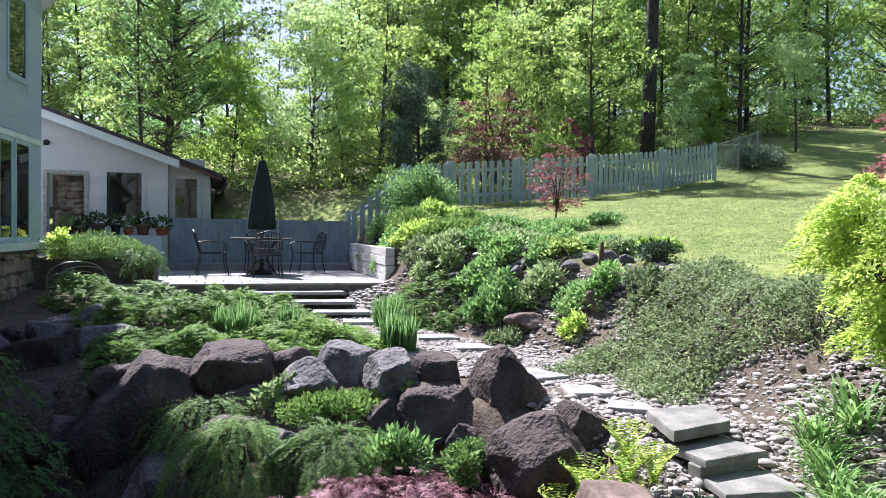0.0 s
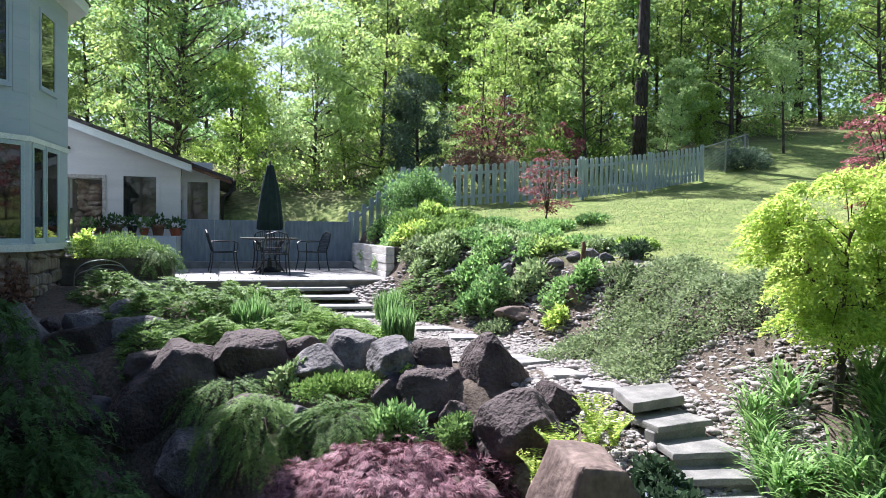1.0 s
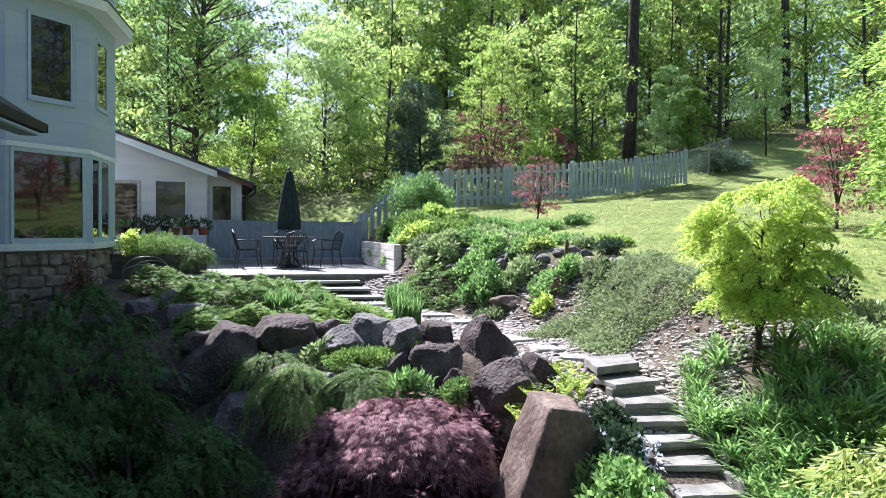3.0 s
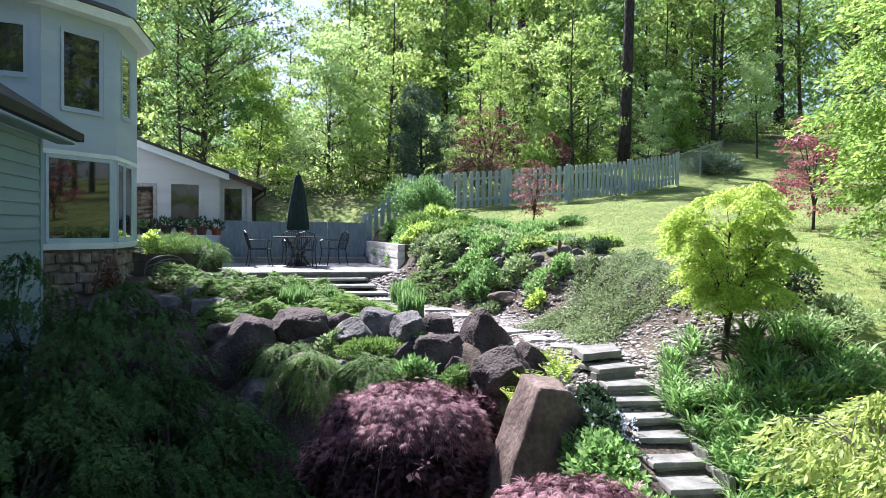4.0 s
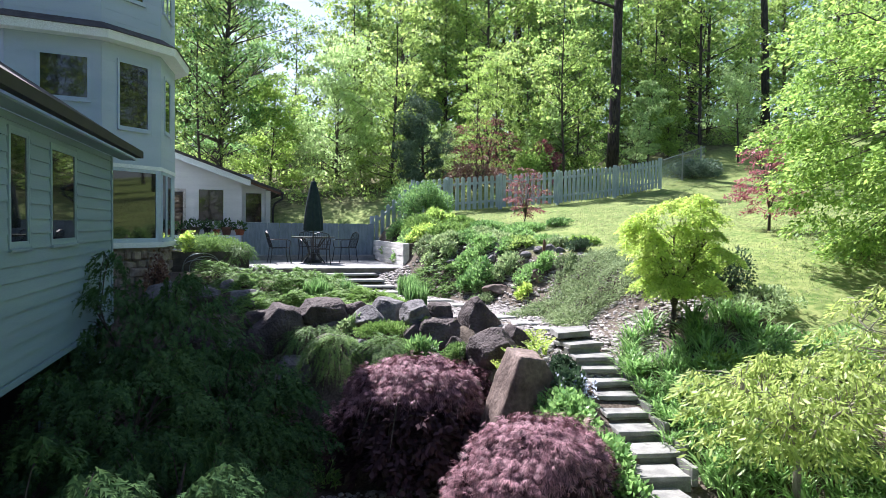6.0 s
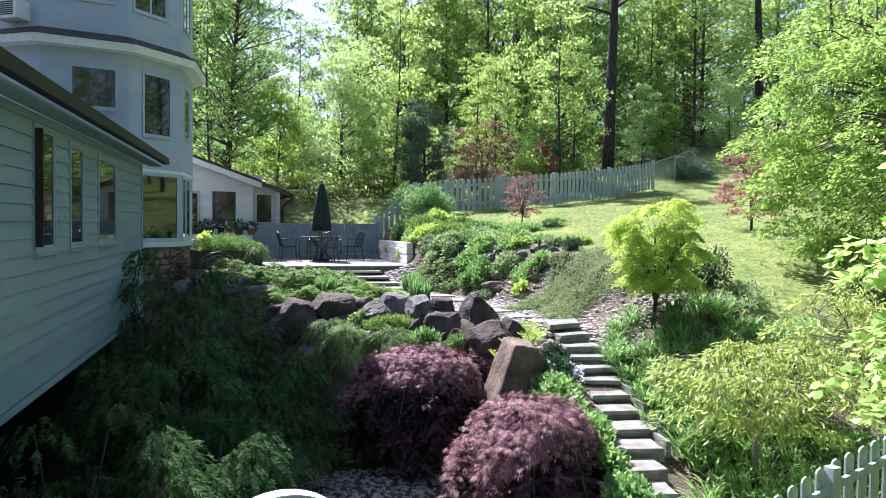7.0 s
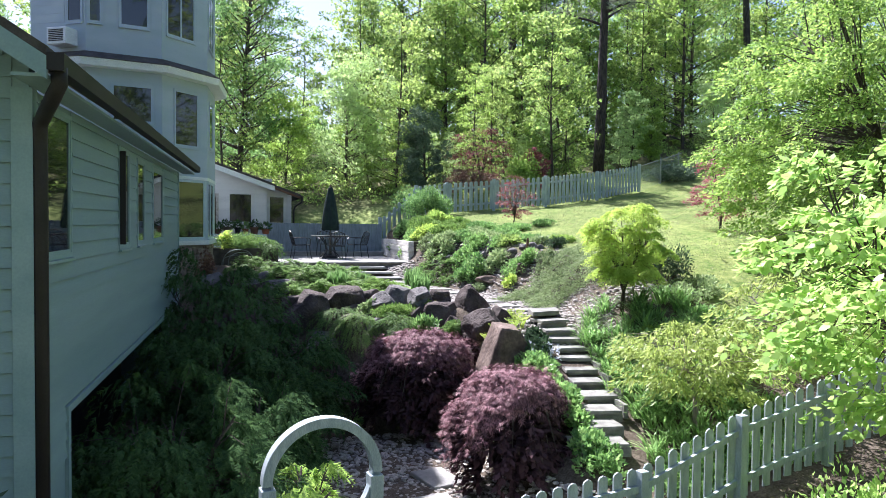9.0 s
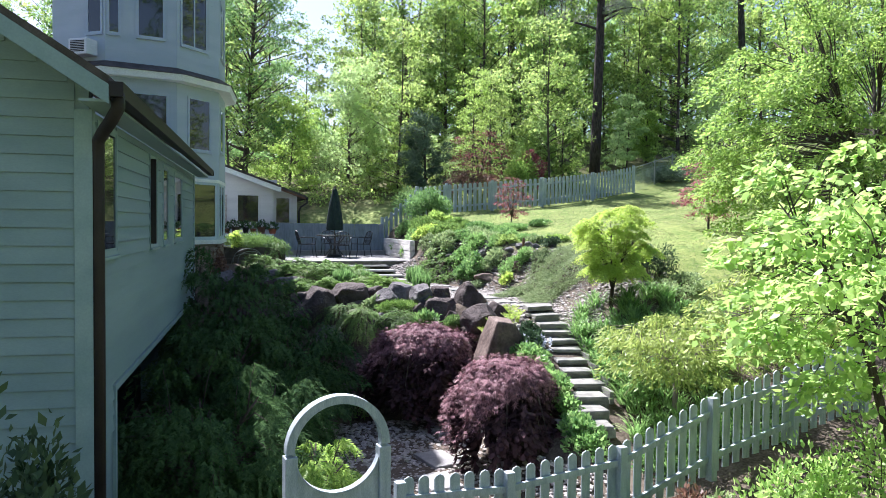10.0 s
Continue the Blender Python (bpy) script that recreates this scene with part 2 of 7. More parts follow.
def ground_material():
    """Lawn on the open slope, bare soil and litter in the beds, leaf litter under the woods."""
    m, t, b = nodes_of("garden_ground")
    geo = t.nodes.new("ShaderNodeNewGeometry")

    def noise_at(scale, detail=6):
        n = t.nodes.new("ShaderNodeTexNoise")
        n.inputs["Scale"].default_value, n.inputs["Detail"].default_value = scale, detail
        t.links.new(geo.outputs["Position"], n.inputs["Vector"])
        return n.outputs[0]

    def ramp(fac, a, c, lo=0.35, hi=0.65):
        r = t.nodes.new("ShaderNodeValToRGB")
        r.color_ramp.elements[0].position, r.color_ramp.elements[1].position = lo, hi
        r.color_ramp.elements[0].color, r.color_ramp.elements[1].color = (*a, 1), (*c, 1)
        t.links.new(fac, r.inputs[0])
        return r.outputs[0]

    def mix(fac, a, c):
        x = t.nodes.new("ShaderNodeMix")
        x.data_type = "RGBA"
        t.links.new(fac, x.inputs[0])
        t.links.new(a, x.inputs[6])
        t.links.new(c, x.inputs[7])
        return x.outputs[2]

    at = t.nodes.new("ShaderNodeAttribute")
    at.attribute_name = "cover"
    sep = t.nodes.new("ShaderNodeSeparateColor")
    t.links.new(at.outputs["Color"], sep.inputs[0])
    grass = mix(noise_at(55), ramp(noise_at(1.4), (0.085, 0.16, 0.03), (0.225, 0.27, 0.085)), ramp(noise_at(8), (0.05, 0.11, 0.02), (0.33, 0.35, 0.13)))
    soil = mix(noise_at(70), ramp(noise_at(3), (0.055, 0.042, 0.032), (0.13, 0.105, 0.08)), ramp(noise_at(25), (0.04, 0.032, 0.024), (0.19, 0.16, 0.13)))
    wood = ramp(noise_at(6), (0.045, 0.05, 0.02), (0.14, 0.13, 0.06))
    c = mix(sep.outputs[0], soil, grass)
    c = mix(sep.outputs[1], c, wood)
    t.links.new(c, b.inputs["Base Color"])
    b.inputs["Roughness"].default_value, b.inputs["Specular IOR Level"].default_value = 0.95, 0.15
    bp = t.nodes.new("ShaderNodeBump")
    bp.inputs["Strength"].default_value, bp.inputs["Distance"].default_value = 0.6, 0.03
    t.links.new(noise_at(40), bp.inputs["Height"])
    t.links.new(bp.outputs[0], b.inputs["Normal"])
    return m


GROUND = ground_material()


# ---- helpers for meshes ----
def part(name, bm, material, parent=None, label="", smooth=False):
    me = bpy.data.meshes.new(name)
    bm.normal_update()
    bm.to_mesh(me)
    bm.free()
    me.materials.append(material)
    if smooth:
        me.polygons.foreach_set("use_smooth", [True] * len(me.polygons))
    ob = new(name, me)
    if parent:
        ob.parent = parent
    if label:
        ob["label"] = label
    return ob


def thing(name, m, label, category, group=""):
    ob = new(name)
    ob.empty_display_size = 0.2
    ob.matrix_world = m
    return tagged(ob, label, category, group)


def box(bm, x0, x1, y0, y1, z0, z1, m=None, bevel=0.0):
    r = bmesh.ops.create_cube(bm, size=1.0, matrix=Matrix.Translation(((x0 + x1) / 2, (y0 + y1) / 2, (z0 + z1) / 2)) @ Matrix.Diagonal((x1 - x0, y1 - y0, z1 - z0, 1)))
    vs = r["verts"]
    if bevel:
        es = list({e for v in vs for e in v.link_edges})
        out = bmesh.ops.bevel(bm, geom=es, offset=bevel, segments=1, affect="EDGES", profile=0.5)
        vs = list({v for f in out["faces"] for v in f.verts} | {v for v in vs if v.is_valid})
    if m is not None:
        bmesh.ops.transform(bm, matrix=m, verts=[v for v in vs if v.is_valid])
    return bm


def slab_poly(bm, pts, z0, z1):
    """A prism over a plan outline (counter-clockwise)."""
    lo = [bm.verts.new((x, y, z0)) for x, y in pts]
    hi = [bm.verts.new((x, y, z1)) for x, y in pts]
    bm.faces.new(hi)
    bm.faces.new(lo[::-1])
    for i in range(len(pts)):
        j = (i + 1) % len(pts)
        bm.faces.new((lo[i], lo[j], hi[j], hi[i]))
    return bm


def tube(bm, pts, radii, seg=8, cap=True):
    pts = [Vector(p) for p in pts]
    rings = []
    ref = Vector((0.3, 0.9, 0.2)).normalized()
    for i, p in enumerate(pts):
        d = (pts[min(i + 1, len(pts) - 1)] - pts[max(i - 1, 0)])
        d = d.normalized() if d.length > 1e-6 else Vector((0, 0, 1))
        a = d.cross(ref)
        if a.length < 1e-3:
            a = d.cross(Vector((1, 0, 0)))
        a.normalize()
        c = d.cross(a)
        r = radii[i] if hasattr(radii, "__len__") else radii
        rings.append([bm.verts.new(p + (a * math.cos(2 * math.pi * k / seg) + c * math.sin(2 * math.pi * k / seg)) * r) for k in range(seg)])
    for A, B in zip(rings, rings[1:]):
        for k in range(seg):
            bm.faces.new((A[k], A[(k + 1) % seg], B[(k + 1) % seg], B[k]))
    if cap:
        bm.faces.new(rings[0][::-1])
        bm.faces.new(rings[-1])
    return bm


def lathe(bm, profile, seg=16, m=None):
    rings = []
    for r, z in profile:
        rings.append([bm.verts.new((r * math.cos(2 * math.pi * k / seg), r * math.sin(2 * math.pi * k / seg), z)) for k in range(seg)])
    for A, B in zip(rings, rings[1:]):
        for k in range(seg):
            bm.faces.new((A[k], A[(k + 1) % seg], B[(k + 1) % seg], B[k]))
    bm.faces.new(rings[0][::-1])
    bm.faces.new(rings[-1])
    if m is not None:
        bmesh.ops.transform(bm, matrix=m, verts=[v for r in rings for v in r])
    return bm


def mesh_from(name, co, faces_per, material, parent=None, label=""):
    """A mesh from an array of corner places, so many corners to a face."""
    me = bpy.data.meshes.new(name)
    n = len(co)
    me.vertices.add(n)
    me.vertices.foreach_set("co", np.ascontiguousarray(co, dtype=np.float32).ravel())
    me.loops.add(n)
    me.loops.foreach_set("vertex_index", np.arange(n, dtype=np.int32))
    k = n // faces_per
    me.polygons.add(k)
    me.polygons.foreach_set("loop_start", np.arange(0, n, faces_per, dtype=np.int32))
    me.update(calc_edges=True)
    me.materials.append(material)
    ob = new(name, me)
    if parent:
        ob.parent = parent
    if label:
        ob["label"] = label
    return ob


def unit(v):
    return v / np.maximum(np.linalg.norm(v, axis=1, keepdims=True), 1e-9)


def leaves(name, at, size, material, parent=None, rng=None, aspect=0.55, lift=0.2, out=None, jitter=0.35, droop=0.0, label="", face=None, slim=False, oval=False):
    """Leaf blades growing from the given places. out: the ways in which they point, else any way; face: the side they show; slim: three corners in place of four; oval: six."""
    rng = rng or np.random.default_rng(1)
    n = len(at)
    d = unit(rng.normal(size=(n, 3)))
    if out is not None:
        d = unit(d * 0.75 + out)
    d[:, 2] += lift - droop
    d = unit(d)
    s = unit(np.cross(d, rng.normal(size=(n, 3)) if face is None else rng.normal(size=(n, 3)) * 0.45 + face))
    L = (size * (1 + jitter * rng.uniform(-1, 1, n)))[:, None]
    W = L * aspect * 0.5
    nn = np.cross(d, s)
    mid = at + d * L * 0.45 + nn * L * 0.06
    if oval:
        a, b = at + d * L * 0.32 + nn * L * 0.05, at + d * L * 0.68 + nn * L * 0.04
        co = np.stack([at, a + s * W * 0.95, b + s * W * 0.8, at + d * L - nn * L * 0.08, b - s * W * 0.8, a - s * W * 0.95], 1).reshape(-1, 3)
        return mesh_from(name, co, 6, material, parent, label)
    if slim:
        co = np.stack([at, mid + s * W * 1.25 + d * L * 0.1, at + d * L * 0.9 - s * W * 0.5], 1).reshape(-1, 3)
        return mesh_from(name, co, 3, material, parent, label)
    co = np.stack([at, mid + s * W, at + d * L - nn * L * 0.10, mid - s * W], 1).reshape(-1, 3)
    return mesh_from(name, co, 4, material, parent, label)


def fans(name, at, way, up, long, nodes, leaf, material, parent, rng, angle=0.75, width=0.22, sag=0.15, label=""):
    """Flat feathery sprays: a twig from each place, with pairs of slim leaflets that shorten towards its tip."""
    m = len(at)
    way = unit(way)
    side = unit(np.cross(way, up + rng.normal(size=(m, 3)) * 0.25))
    lift = np.cross(side, way)
    L = (long * rng.uniform(0.6, 1.25, m))[:, None]
    tri = []
    for j in range(nodes):
        u = (j + rng.uniform(0.2, 0.8)) / nodes
        p = at + way * L * u - lift * L * sag * u * u
        size = leaf * (1.05 - 0.6 * u) * rng.uniform(0.75, 1.2, (m, 1))
        for sg in (-1, 1):
            d = way * math.cos(angle) + side * (sg * math.sin(angle)) + lift * rng.normal(size=(m, 1)) * 0.22
            w = way * size * width * 0.5
            tri.append(np.stack([p - w, p + w, p + d * size], 1))
    return mesh_from(name, np.concatenate(tri).reshape(-1, 3), 3, material, parent, label)


def palmate(name, at, way, face, size, fingers, material, parent, rng, label=""):
    """Fine hand-shaped leaves: slim fingers spread like rays from each place."""
    m = len(at)
    way = unit(way + rng.normal(size=(m, 3)) * 0.35)
    side = unit(np.cross(way, face + rng.normal(size=(m, 3)) * 0.35))
    lift = np.cross(side, way)
    L = (size * rng.uniform(0.65, 1.25, m))[:, None]
    quad = []
    for j in range(fingers):
        a = -1.35 + 2.7 * j / (fingers - 1)
        d = way * math.cos(a) + side * math.sin(a)
        c = -way * math.sin(a) + side * math.cos(a)
        q = L * (1 - 0.3 * abs(a))
        tip = at + d * q - lift * q * 0.22
        mid = at + d * q * 0.45 + lift * q * 0.03
        quad.append(np.stack([at, mid + c * q * 0.055, tip, mid - c * q * 0.055], 1))
    return mesh_from(name, np.concatenate(quad).reshape(-1, 3), 4, material, parent, label)


def cloud(rng, centres, radii, per):
    """Places scattered round each centre, denser towards the rim; radii: three numbers a centre."""
    centres, radii = np.asarray(centres, float), np.asarray(radii, float)
    if radii.ndim == 1:
        radii = np.tile(radii, (len(centres), 1))
    c = np.repeat(centres, per, 0)
    r = np.repeat(radii, per, 0)
    d = unit(rng.normal(size=(len(c), 3)))
    k = rng.uniform(0.15, 1.0, len(c))[:, None] ** 0.5
    return c + d * r * k, d


# ---- the lie of the land ----
def smooth(u):
    u = np.clip(u, 0, 1)
    return u * u * (3 - 2 * u)


PATH_Y = (-1.6, -0.2, 1.2, 4.1, 5.4, 7.3, 9.5, 11.0, 12.0, 12.8)
PATH_X = (2.7, 2.85, 3.05, 3.65, 4.05, 3.72, 3.1, 2.4, 1.8, 1.5)
PATH_Z = (1.25, 1.55, 1.98, 2.93, 3.24, 3.32, 3.38, 3.46, 3.6, 3.78)
COURT, PATIO = 1.1, 4.0


def lawn(x, y):
    return 3.08 + 0.092 * x + 0.103 * y


def ground(x, y):
    """Height of the ground at arrays x, y: court, rock bank, stepped path, lawn slope, wooded hill."""
    x, y = np.asarray(x, float), np.asarray(y, float)
    px, pz = np.interp(y, PATH_Y, PATH_X), np.interp(y, PATH_Y, PATH_Z)
    d = x - px
    east = lawn(np.clip(x, -30, 60), np.clip(y, -20, 45)) - 1.65 * smooth((7 - y) / 8)
    east = east + 0.125 * 30 * (1 - np.exp(-np.clip(y - 19.5 + 0.1 * (x - 10), 0, 80) / 30))
    bank = smooth((d - 0.55) / (1.1 + 0.9 * smooth((y - 4) / 5)))
    z = pz + (east - pz) * bank
    # terrace and rock bank on the house side
    edge = 8.1 - 0.62 * np.clip(x, -3.5, 4)
    left = smooth((0.4 - x) / 1.5)
    fall = (1 - left) * (0.22 * smooth((edge - y) / 0.6) + 0.78 * smooth((edge - 1.3 - y) / 1.1)) + left * smooth((edge - y) / 2.2)
    drop = np.minimum(fall, smooth((-d - 0.5) / 1.4))
    west = d < 0
    up = pz + 0.25 * smooth((-d - 1) / 3) * smooth((y - 8) / 3)
    z = np.where(west, up - (up - COURT) * drop, z)
    back = smooth((y - 17.0) / 6)
    z = z * (1 - back) + east * back
    # level yard round the patio and behind it
    yard = smooth((y - 12.3) / 0.6) * smooth((3.4 - x) / 0.5) * smooth((20 - y) / 3)
    z = z * (1 - yard) + (PATIO - 0.12) * yard
    # outside the front fence the ground falls off gently
    out = smooth((-1.2 - y) / 3)
    z = z - 0.35 * out * smooth((x + 6) / 4)
    return z


def gz(x, y):
    return float(ground(x, y))


def build_ground():
    fine = lambda a, b, s: list(np.arange(a, b, s))
    far = [2 ** k for k in range(0, 11)]
    xs = np.array([-14 - f for f in far[::-1]] + fine(-14, -6, 1.0) + fine(-6, 14, 0.2) + fine(14, 32, 0.8) + [32 + f for f in far])
    ys = np.array([-14 - f for f in far[::-1]] + fine(-14, -4, 1.0) + fine(-4, 18, 0.2) + fine(18, 44, 0.8) + [44 + f for f in far])
    X, Y = np.meshgrid(xs, ys)
    Z = ground(X, Y)
    rough = np.array([noise.noise(Vector((x * 0.8, y * 0.8, 0))) + 0.5 * noise.noise(Vector((x * 2.3, y * 2.3, 3))) for x, y in zip(X.ravel(), Y.ravel())]).reshape(X.shape)
    near = (np.abs(X) < 40) & (np.abs(Y) < 60)
    Z = Z + rough * 0.05 * near
    co = np.stack([X, Y, Z], 2).reshape(-1, 3)
    nx, ny = len(xs), len(ys)
    i = np.arange(nx * ny).reshape(ny, nx)
    q = np.stack([i[:-1, :-1], i[:-1, 1:], i[1:, 1:], i[1:, :-1]], 2).reshape(-1, 4)
    me = bpy.data.meshes.new("ground")
    me.from_pydata(co.tolist(), [], q.tolist())
    me.polygons.foreach_set("use_smooth", [True] * len(me.polygons))
    px = np.interp(Y, PATH_Y, PATH_X)
    grass = smooth((X - px - 2.2 + 0.5 * rough) / 0.9) * smooth((Y - 4.5 + 2.2 * smooth((X - 6) / 1.5) + rough) / 1.6)
    grass = np.maximum(grass, 0.45 * smooth((-2.6 - Y + rough) / 1.5))
    grass = np.maximum(grass, smooth((Y - 17.2) / 0.5))
    wood = smooth((Y - 20.6 - 1.0 * smooth((X - 3.5) / 2.5) - 0.40 * np.clip(X - 12, 0, 20) + 1.5 * rough) / 3.0)
    col = np.stack([grass, wood, grass * 0, grass * 0 + 1], 2).reshape(-1, 4)
    at = me.color_attributes.new("cover", "FLOAT_COLOR", "POINT")
    at.data.foreach_set("color", col.ravel().astype(np.float32))
    me.materials.append(GROUND)
    tagged(new("ground", me), "sloping garden ground of lawn, bare soil beds and leaf litter", "ground", kind="structure")


build_ground()


# ---- the house: low sided wing and round stair tower ----
HOUSE = pose(-3.39, 7.96, 0, 0, 0, -3.6)
TO_HOUSE = HOUSE.inverted()
house = thing("house", HOUSE, "pale grey-green sided house with gabled wing and faceted tower", "house")


def gaps(lo, hi, cuts):
    """The stretches of lo..hi that are left when the cuts are taken out."""
    out, a = [], lo
    for c0, c1 in sorted(cuts):
        if c0 > a:
            out.append((a, min(c0, hi)))
        a = max(a, c1)
    if a < hi:
        out.append((a, hi))
    return [(a, b) for a, b in out if b - a > 0.02]


def wall_bm(length, z0, z1, thick, openings, m):
    """A thick wall along x from 0 to length, its face at y=0 and its back at y=thick, with openings (x0, x1, z0, z1) through it."""
    bm = bmesh.new()
    us = sorted({0, length} | {v for o in openings for v in o[:2] if 0 < v < length})
    for a, b in zip(us, us[1:]):
        cuts = [(o[2], o[3]) for o in openings if o[0] < (a + b) / 2 < o[1]]
        for c, d in gaps(z0, z1, cuts):
            box(bm, a, b, 0, thick, c, d, m)
    return bm


def boards(length, z0, z1, step, openings, m, parent, top=None, material=None, lap=0.024):
    """Lapped boards on the face of such a wall. top(z): the stretch of the wall that a row has."""
    z = z0
    while z < z1 - 0.03:
        zt = min(z + step, z1)
        lo, hi = (0, length) if top is None else top(zt)
        cuts = [(o[0], o[1]) for o in openings if o[2] < (z + zt) / 2 < o[3]]
        for a, b in gaps(lo, hi, cuts):
            bm = bmesh.new()
            e = 0.008
            prof = [(-0.003, z + e), (-lap, z + e), (-0.006, zt + 0.002), (-0.003, zt + 0.002)]
            A = [bm.verts.new((a, y, zz)) for y, zz in prof]
            B = [bm.verts.new((b, y, zz)) for y, zz in prof]
            bm.faces.new(A)
            bm.faces.new(B[::-1])
            for k in range(4):
                bm.faces.new((A[k], B[k], B[(k + 1) % 4], A[(k + 1) % 4]))
            bmesh.ops.recalc_face_normals(bm, faces=bm.faces)
            bmesh.ops.transform(bm, matrix=m, verts=bm.verts)
            part("siding_board", bm, material or WING, parent)
        z += step


def window(x0, x1, z0, z1, m, parent, deep=0.012, frame=0.03, mullions=(), thick=0.16, casing=0.045, trim=None):
    trim = trim or TRIM
    # a framed window in such a wall: casing, sash, sill, glass, near-black sheet for the unlit room
    bm = bmesh.new()
    c = casing
    for a in ((x0 - c, x0, z0 - c, z1 + c), (x1, x1 + c, z0 - c, z1 + c), (x0, x1, z1, z1 + c), (x0, x1, z0 - c, z0)):
        box(bm, a[0], a[1], -0.026, 0.03, a[2], a[3], m)
    fr = part("window", bm, trim, parent)
    bm = bmesh.new()
    f = frame
    rails = [(x0, x0 + f, z0, z1), (x1 - f, x1, z0, z1), (x0 + f, x1 - f, z1 - f, z1), (x0 + f, x1 - f, z0, z0 + f)]
    rails += [(x0 + u * (x1 - x0) - 0.025, x0 + u * (x1 - x0) + 0.025, z0 + f, z1 - f) for u in mullions]
    for a in rails:
        box(bm, a[0], a[1], deep - 0.032, deep + 0.012, a[2], a[3], m)
    part("window_frame", bm, trim, fr)
    bm = bmesh.new()
    box(bm, x0 - c, x1 + c, -0.05, 0.0, z0 - c - 0.03, z0 - c - 0.001, m)
    part("sill", bm, trim, fr)
    bm = bmesh.new()
    box(bm, x0 + f, x1 - f, deep - 0.02, deep - 0.012, z0 + f, z1 - f, m)
    part("pane", bm, GLASS, fr)
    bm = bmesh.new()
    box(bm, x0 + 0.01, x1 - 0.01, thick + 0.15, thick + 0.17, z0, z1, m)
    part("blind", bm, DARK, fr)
    return fr


def build_wing():
    L0, L1 = -10.05, 0.0
    # side wall: along local +y, its face towards +x
    side = Matrix.Translation((0, L0, 0)) @ Matrix.Rotation(radians(90), 4, "Z")
    u = lambda y: y - 7.96 - L0
    wins = [(u(-1.79), u(-0.93), 4.86, 6.1), (u(1.48), u(2.16), 4.84, 6.06), (u(2.84), u(3.44), 4.84, 6.02), (u(4.34), u(5.5), 4.84, 6.0)]
    hole = (u(-1.02), 99, 0.0, 3.36)
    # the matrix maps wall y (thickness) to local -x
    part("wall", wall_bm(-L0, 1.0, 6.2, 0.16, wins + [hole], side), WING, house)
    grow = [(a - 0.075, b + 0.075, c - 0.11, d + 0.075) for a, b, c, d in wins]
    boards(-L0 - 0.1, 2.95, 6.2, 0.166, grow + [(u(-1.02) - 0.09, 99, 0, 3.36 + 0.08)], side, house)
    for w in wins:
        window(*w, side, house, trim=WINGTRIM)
    w = wins[1]
    bm = bmesh.new()
    box(bm, w[0] - 0.05, w[0] - 0.015, -0.10, -0.03, w[2] + 0.02, w[3] - 0.02, side, 0.004)
    part("casement_sash", bm, GUTTER, house, "dark window sash standing open")
    # corner boards
    for y0, y1 in ((L0 - 0.03, L0 + 0.09), (-0.10, 0.0)):
        bm = bmesh.new()
        box(bm, 0.002, 0.034, y0, y1, 1.0 if y0 < -5 else 3.36, 6.2)
        part("corner_board", bm, WINGTRIM, house)
    bm = bmesh.new()
    box(bm, 0.002, 0.036, u(-1.02) + L0 - 0.09, 0.0, 3.36, 3.43)
    box(bm, 0.002, 0.036, u(-1.02) + L0 - 0.09, u(-1.02) + L0, 1.0, 3.36)
    part("skirt_board", bm, WINGTRIM, house)
    # recessed foundation under the wing, near-black to paint in the opening's shade
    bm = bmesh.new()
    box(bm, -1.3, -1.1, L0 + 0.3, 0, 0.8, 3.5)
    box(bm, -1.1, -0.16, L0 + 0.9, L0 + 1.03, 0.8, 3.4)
    part("foundation", bm, DARK, house, "recessed foundation wall with the opening's shade in its near-black colour")
    # gable wall facing the front fence, pitch 0.65
    W, pitch = 7.4, 0.65
    gm = Matrix.Translation((-W, L0, 0))
    bm = bmesh.new()
    ridge = 6.5 + W / 2 * pitch
    pts = [(0, 1.0), (W, 1.0), (W, 6.5), (W / 2, ridge), (0, 6.5)]
    lo = [bm.verts.new((x, 0, z)) for x, z in pts]
    hi = [bm.verts.new((x, 0.16, z)) for x, z in pts]
    bm.faces.new(lo)
    bm.faces.new(hi[::-1])
    for i in range(5):
        bm.faces.new((lo[i], hi[i], hi[(i + 1) % 5], lo[(i + 1) % 5]))
    bmesh.ops.recalc_face_normals(bm, faces=bm.faces)
    bmesh.ops.transform(bm, matrix=gm, verts=bm.verts)
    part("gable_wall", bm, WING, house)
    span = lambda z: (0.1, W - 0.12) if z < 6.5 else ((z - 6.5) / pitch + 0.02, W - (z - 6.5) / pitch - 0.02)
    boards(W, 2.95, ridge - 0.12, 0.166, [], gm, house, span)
    bm = bmesh.new()
    box(bm, -0.12, 0.034, L0 - 0.034, L0 - 0.002, 1.0, 6.2)
    part("corner_board", bm, WINGTRIM, house)
    # far end and back walls close the wing
    bm = bmesh.new()
    box(bm, -W, -W + 0.16, L0 + 0.17, -0.17, 1.0, 6.2)
    box(bm, -W, -0.17, -0.16, 0, 1.0, 6.2)
    part("back_wall", bm, WING, house)
    # roof planes
    over, e0, e1 = 0.28, L0 - 0.58, 0.78
    for s in (1, -1):
        bm = bmesh.new()
        xe, xr = (over, -W / 2) if s > 0 else (-W - over, -W / 2)
        ze, zr = 6.53 - over * pitch, 6.53 + W / 2 * pitch
        t = 0.07
        q = [(xe, ze), (xr, zr), (xr, zr + t), (xe, ze + t)]
        A = [bm.verts.new((x, e0, z)) for x, z in q]
        B = [bm.verts.new((x, e1, z)) for x, z in q]
        bm.faces.new(A)
        bm.faces.new(B[::-1])
